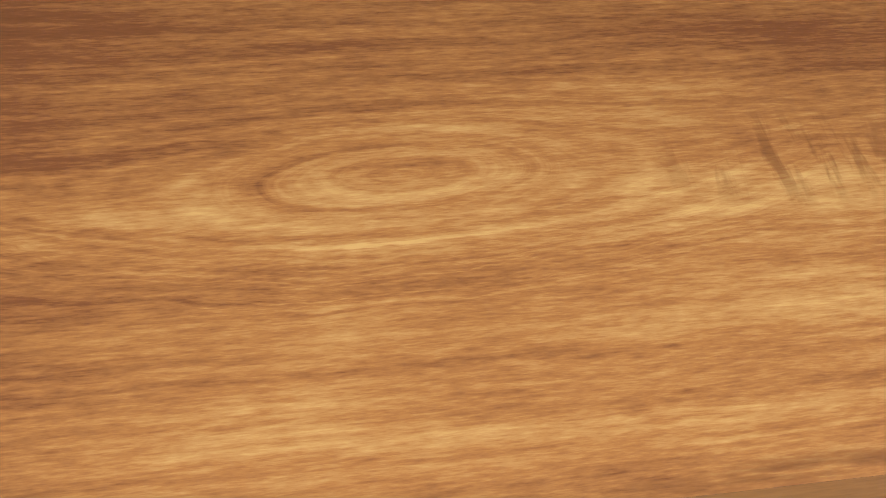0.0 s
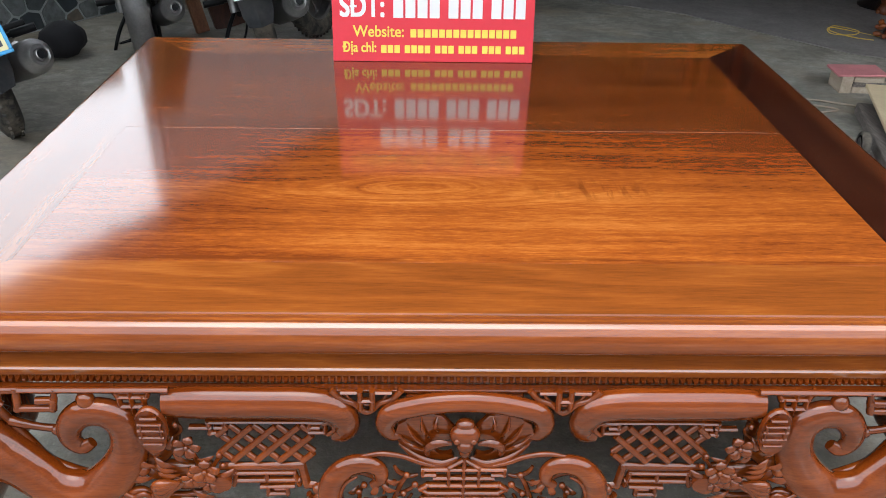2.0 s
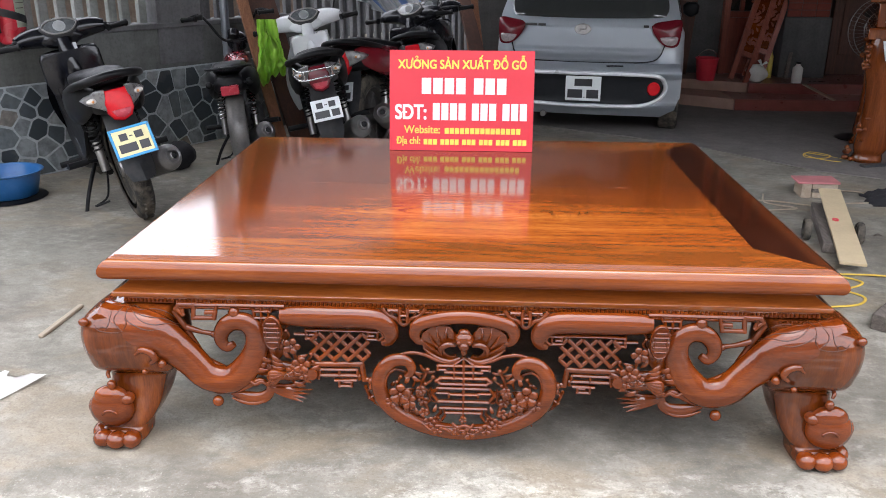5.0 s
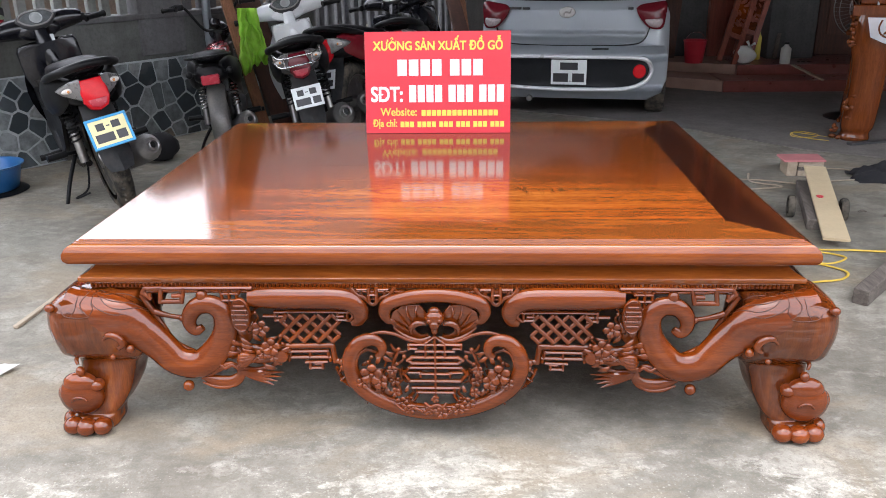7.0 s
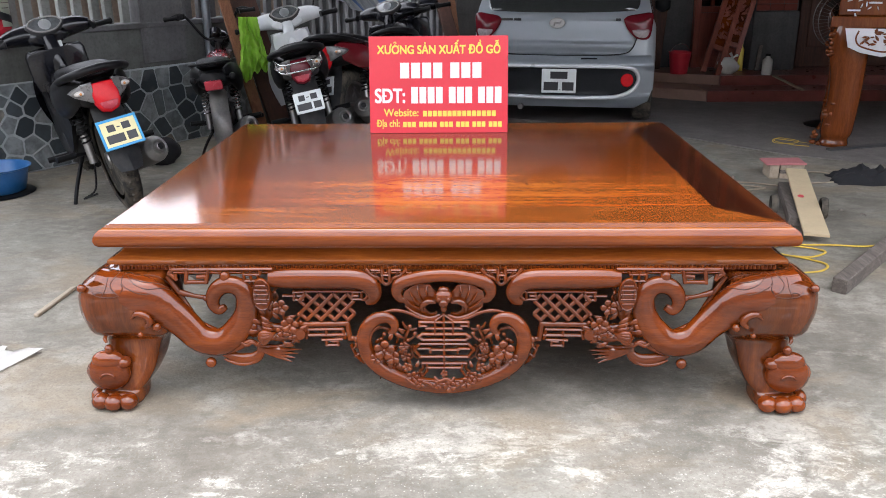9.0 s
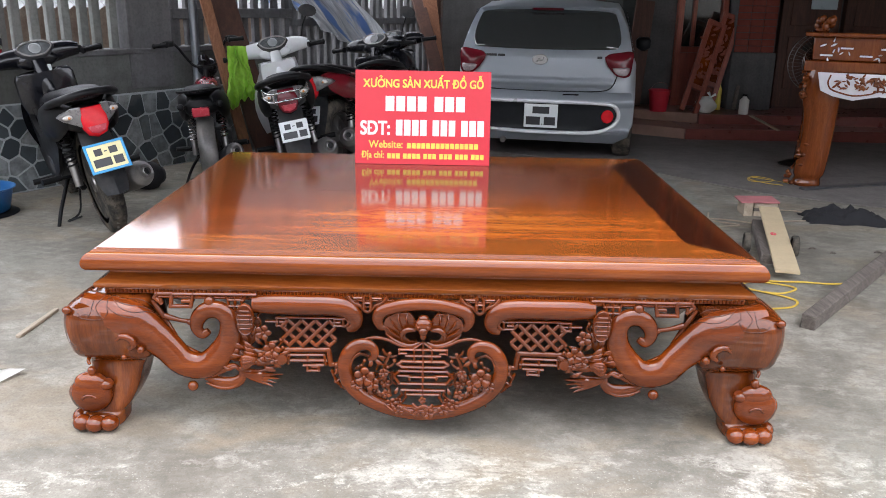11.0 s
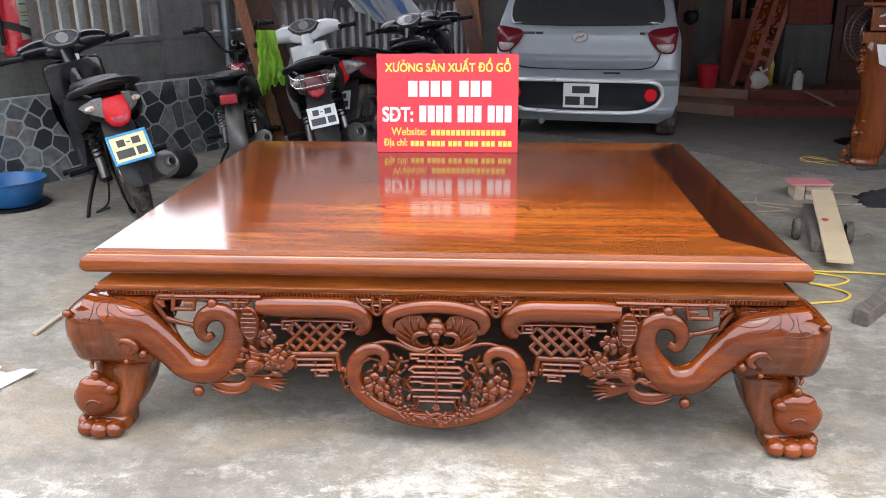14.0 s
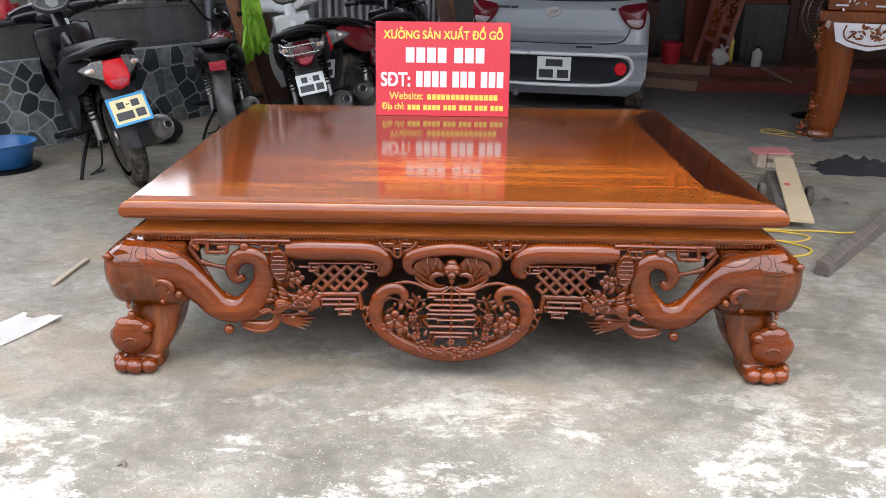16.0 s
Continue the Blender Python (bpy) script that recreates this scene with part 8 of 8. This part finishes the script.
for x0, x1 in ((2.505, 2.598), (2.642, 2.895)):
    bm = B()
    box(bm, (x0, 6.715, 0.825), (x1, 6.721, 2.495), 0.001)
    part("pane", bm, "car_glass", win)
win = tagged(new("window_2"), "small brown-framed window in the yellow back wall", "window", kind="structure")
for lo, hi in (((0.93, 8.76, 1.02), (0.98, 8.799, 1.77)), ((1.24, 8.76, 1.02), (1.29, 8.799, 1.77)), ((0.981, 8.765, 1.02), (1.239, 8.799, 1.06)), ((0.981, 8.765, 1.72), (1.239, 8.799, 1.77)), ((1.09, 8.77, 1.061), (1.12, 8.799, 1.719))):
    bm = B()
    box(bm, lo, hi, 0.004)
    part("window_frame", bm, "wood_dark", win)
for x0, x1 in ((0.982, 1.088), (1.122, 1.238)):
    bm = B()
    box(bm, (x0, 8.785, 1.062), (x1, 8.792, 1.718), 0.001)
    part("pane", bm, "car_glass", win)
pil = tagged(new("pillar_tiled"), "house pillar faced with maroon tiles on a grey base", "pillar", kind="structure")
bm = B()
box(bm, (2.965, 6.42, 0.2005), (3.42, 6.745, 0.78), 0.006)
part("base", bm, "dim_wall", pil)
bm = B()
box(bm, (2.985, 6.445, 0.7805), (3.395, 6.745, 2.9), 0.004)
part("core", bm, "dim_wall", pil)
tm = None
for row in range(26):
    for col in range(3):
        z0 = 0.784 + row * 0.066
        x0 = 2.987 + col * 0.136
        if tm is None:
            bm = B()
            box(bm, (0.002, -0.008, 0.002), (0.133, 0.004, 0.062), 0.002, None, 1)
            ob = part("tile", bm, "maroon_tile", pil)
            tm = ob.data
            ob.matrix_local = Matrix.Translation((x0, 6.445, z0))
        else:
            shared("tile", tm, pil, Matrix.Translation((x0, 6.445, z0)))
door = tagged(new("door_1"), "dark wooden double house door", "door", kind="structure")
for k in range(3):
    bm = B()
    x = 3.52 + k * 0.66
    box(bm, (x, 6.66, 0.2005), (x + 0.61, 6.748, 2.5), 0.006)
    leafob = part("door_leaf", bm, "wood_dark", door)
    for z0, z1 in ((0.40, 0.95), (1.05, 2.35)):
        bm = B()
        box(bm, (x + 0.09, 6.645, z0), (x + 0.52, 6.659, z1), 0.010)
        part("door_panel", bm, "wood_dark", leafob)
# pale sheet added on the door in place of a bright opening beyond
bm = B()
box(bm, (3.80, 6.630, 1.22), (4.07, 6.643, 2.2), 0.003)
part("door_pane", bm, "bright_opening", door)
# wardrobe boards and a folded seat by the car
leaning((2.00, 6.60, 0.198), (2.10, 6.72, 1.28), 0.20, 0.04, "plank", "wood_dark", "reddish wide plank leaning on the house corner", 10)
leaning((1.72, 6.55, 0.198), (1.62, 6.88, 1.30), 0.16, 0.04, "plank", "wood_dark", "dark plank leaning on the house corner", 10)

# altar table at the house side
altar = thing("altar_table", "tall altar table of glossy carved red-brown wood", "table", at=pose(2.64, 3.68, 0, 0, 0, -22))
def altar_leg(x, y):
    node = thing("leg", "heavy carved altar leg with a clawed foot", "")
    node.parent = altar
    bm = B()
    secs = [(x + cx, y, z, w / 2, w / 2) for z, cx, w in curve([(0.0, 0.035, 0.17), (0.02, 0.03, 0.20), (0.06, 0.035, 0.18), (0.10, 0.04, 0.21), (0.20, 0.05, 0.21), (0.35, 0.06, 0.21), (0.50, 0.06, 0.22), (0.62, 0.05, 0.25), (0.74, 0.05, 0.26), (0.83, 0.06, 0.25)], 3)]
    loft(bm, secs, 20, 3.0)
    part("shaft", bm, "wood_altar", node)
    rnd = random.Random(int(x * 10) + 3)
    bm = B()
    for k in range(44 if y < 0.1 and x < 1 else 8):
        z = rnd.uniform(0.02, 0.36) if k % 2 else rnd.uniform(0.60, 0.80)
        w = 0.085 + 0.03 * (z > 0.5)
        ball(bm, (x - w + rnd.uniform(-0.02, 0.03) + 0.05 * (z > 0.12), y - w + rnd.uniform(-0.01, 0.05), z), (rnd.uniform(0.012, 0.026), rnd.uniform(0.012, 0.024), rnd.uniform(0.010, 0.022)), 8, 6)
    for piece in islands(bm):
        part("carving", piece, "wood_altar", node)


for x, y in ((0.02, 0.0), (1.7, 0.0), (0.02, 0.62), (1.7, 0.62)):
    altar_leg(x, y)
for lo, hi, mat, nm in (((-0.07, -0.10, 0.82), (1.90, 0.80, 0.895), "wood_altar", "waist"), ((-0.03, -0.05, 0.8955), (1.86, 0.75, 1.055), "wood_altar", "frieze"), ((-0.09, -0.11, 1.0555), (1.92, 0.82, 1.085), "wood_altar", "top_board"), ((-0.03, 0.02, 1.0855), (0.06, 0.72, 1.11), "wood_altar", "end_rail")):
    bm = B()
    box(bm, lo, hi, 0.008)
    part(nm, bm, mat, altar)
bm = B()
for k in range(9):
    a = k * 0.7
    ball(bm, (0.03 + 0.045 * math.sin(a), 0.0 + 0.012 * k, 1.12 + 0.05 * abs(math.sin(a * 1.3))), (0.026, 0.022, 0.030), 10, 7)
part("scroll_end", bm, "wood_altar", altar)
bm = B()
slab(bm, [(0.02, 0.822), (0.05, 0.70), (0.13, 0.665), (0.26, 0.64), (0.42, 0.68), (0.55, 0.66), (0.9, 0.61), (1.25, 0.66), (1.38, 0.68), (1.5, 0.64), (1.6, 0.67), (1.66, 0.822)], -0.175, -0.155, 0.004)
ap = part("apron", bm, "pearl", altar, "pale pearl-coloured apron with wood relief")
bm = B()
rnd = random.Random(21)
for k in range(230):
    leaf(bm, rnd.uniform(0.135, 1.55), rnd.uniform(0.715, 0.80), rnd.uniform(0.025, 0.05), rnd.uniform(0, 6.3), -0.178 - rnd.uniform(0, 0.006))
for k in range(60):
    ball(bm, (rnd.uniform(0.21, 1.55), -0.182, rnd.uniform(0.705, 0.80)), rnd.uniform(0.006, 0.012), 8, 6)
tagged(part("relief", bm, "wood_altar", ap), kind="stuff")
bm = B()
tube(bm, [(x, -0.177, z) for x, z in ((0.105, 0.808), (0.092, 0.760), (0.110, 0.718), (0.160, 0.695), (0.260, 0.675), (0.360, 0.690), (0.420, 0.712), (0.55, 0.692), (0.90, 0.645), (1.25, 0.692), (1.38, 0.712), (1.5, 0.675), (1.57, 0.71), (1.60, 0.808))], 0.0055, 8, 0.7)
part("border", bm, "wood_altar", ap)
for k in range(14):
    bm = B()
    box(bm, (0.02 + k * 0.125, -0.056, 0.925 + 0.05 * (k % 2)), (0.10 + k * 0.125, -0.0505, 0.937 + 0.05 * (k % 2)), 0.002)
    part("inlay", bm, "pearl", altar)
bm = B()
rnd = random.Random(33)
for k in range(44):
    leaf(bm, rnd.uniform(0.0, 1.7), rnd.uniform(0.915, 1.02), rnd.uniform(0.03, 0.055), rnd.uniform(0, 6.3), -0.051, 0.22)
for piece in islands(bm):
    part("inlay_leaf", piece, "pearl", altar)

# standing fan
fan = thing("standing_fan", "standing fan with a round wire guard beside the altar table", "fan", at=pose(2.96, 4.42, 0))
bm = B()
lathe(bm, [(0.0, 0.0), (0.17, 0.0), (0.175, 0.012), (0.12, 0.03), (0.03, 0.045), (0.014, 0.06), (0.014, 0.62), (0.0, 0.62)], 24)
part("stand", bm, "black_plastic", fan)
guard = thing("guard", "round wire guard", "")
guard.parent = fan
bm = B()
c = Matrix.Translation((0.0, -0.02, 0.83)) @ pose(0, 0, 0, 90, 0, 0)
for r, z in ((0.225, 0.0), (0.225, 0.10), (0.16, 0.12), (0.09, 0.13)):
    tube(bm, [c @ Vector((r * math.cos(a), r * math.sin(a), z)) for a in np.linspace(0, 2 * math.pi, 41)], 0.0035, 6, 1, 1, ends=False)
for k in range(48):
    a = 2 * math.pi * k / 48
    tube(bm, [c @ Vector((r * math.cos(a), r * math.sin(a), z)) for r, z in ((0.225, 0.0), (0.235, 0.05), (0.225, 0.10), (0.16, 0.12), (0.05, 0.13))], 0.0011, 4, 1, 1)
part("wire_cage", bm, "steel", guard)
bm = B()
for k in range(3):
    a = 2 * math.pi * k / 3
    rows = []
    for i in range(6):
        r = 0.03 + 0.165 * i / 5
        rows.append([c @ Vector((r * math.cos(a + t), r * math.sin(a + t), 0.05 + 0.035 * t)) for t in (-0.35 - 0.1 * math.sin(i), 0.0, 0.45)])
    skin(bm, rows)
thicken(bm, 0.002)
part("blade", bm, "grey_plastic", fan)
bm = B()
lathe(bm, [(0.0, -0.15), (0.05, -0.15), (0.065, -0.10), (0.065, 0.0), (0.03, 0.06), (0.0, 0.06)], 20, c)
part("motor", bm, "black_plastic", fan)
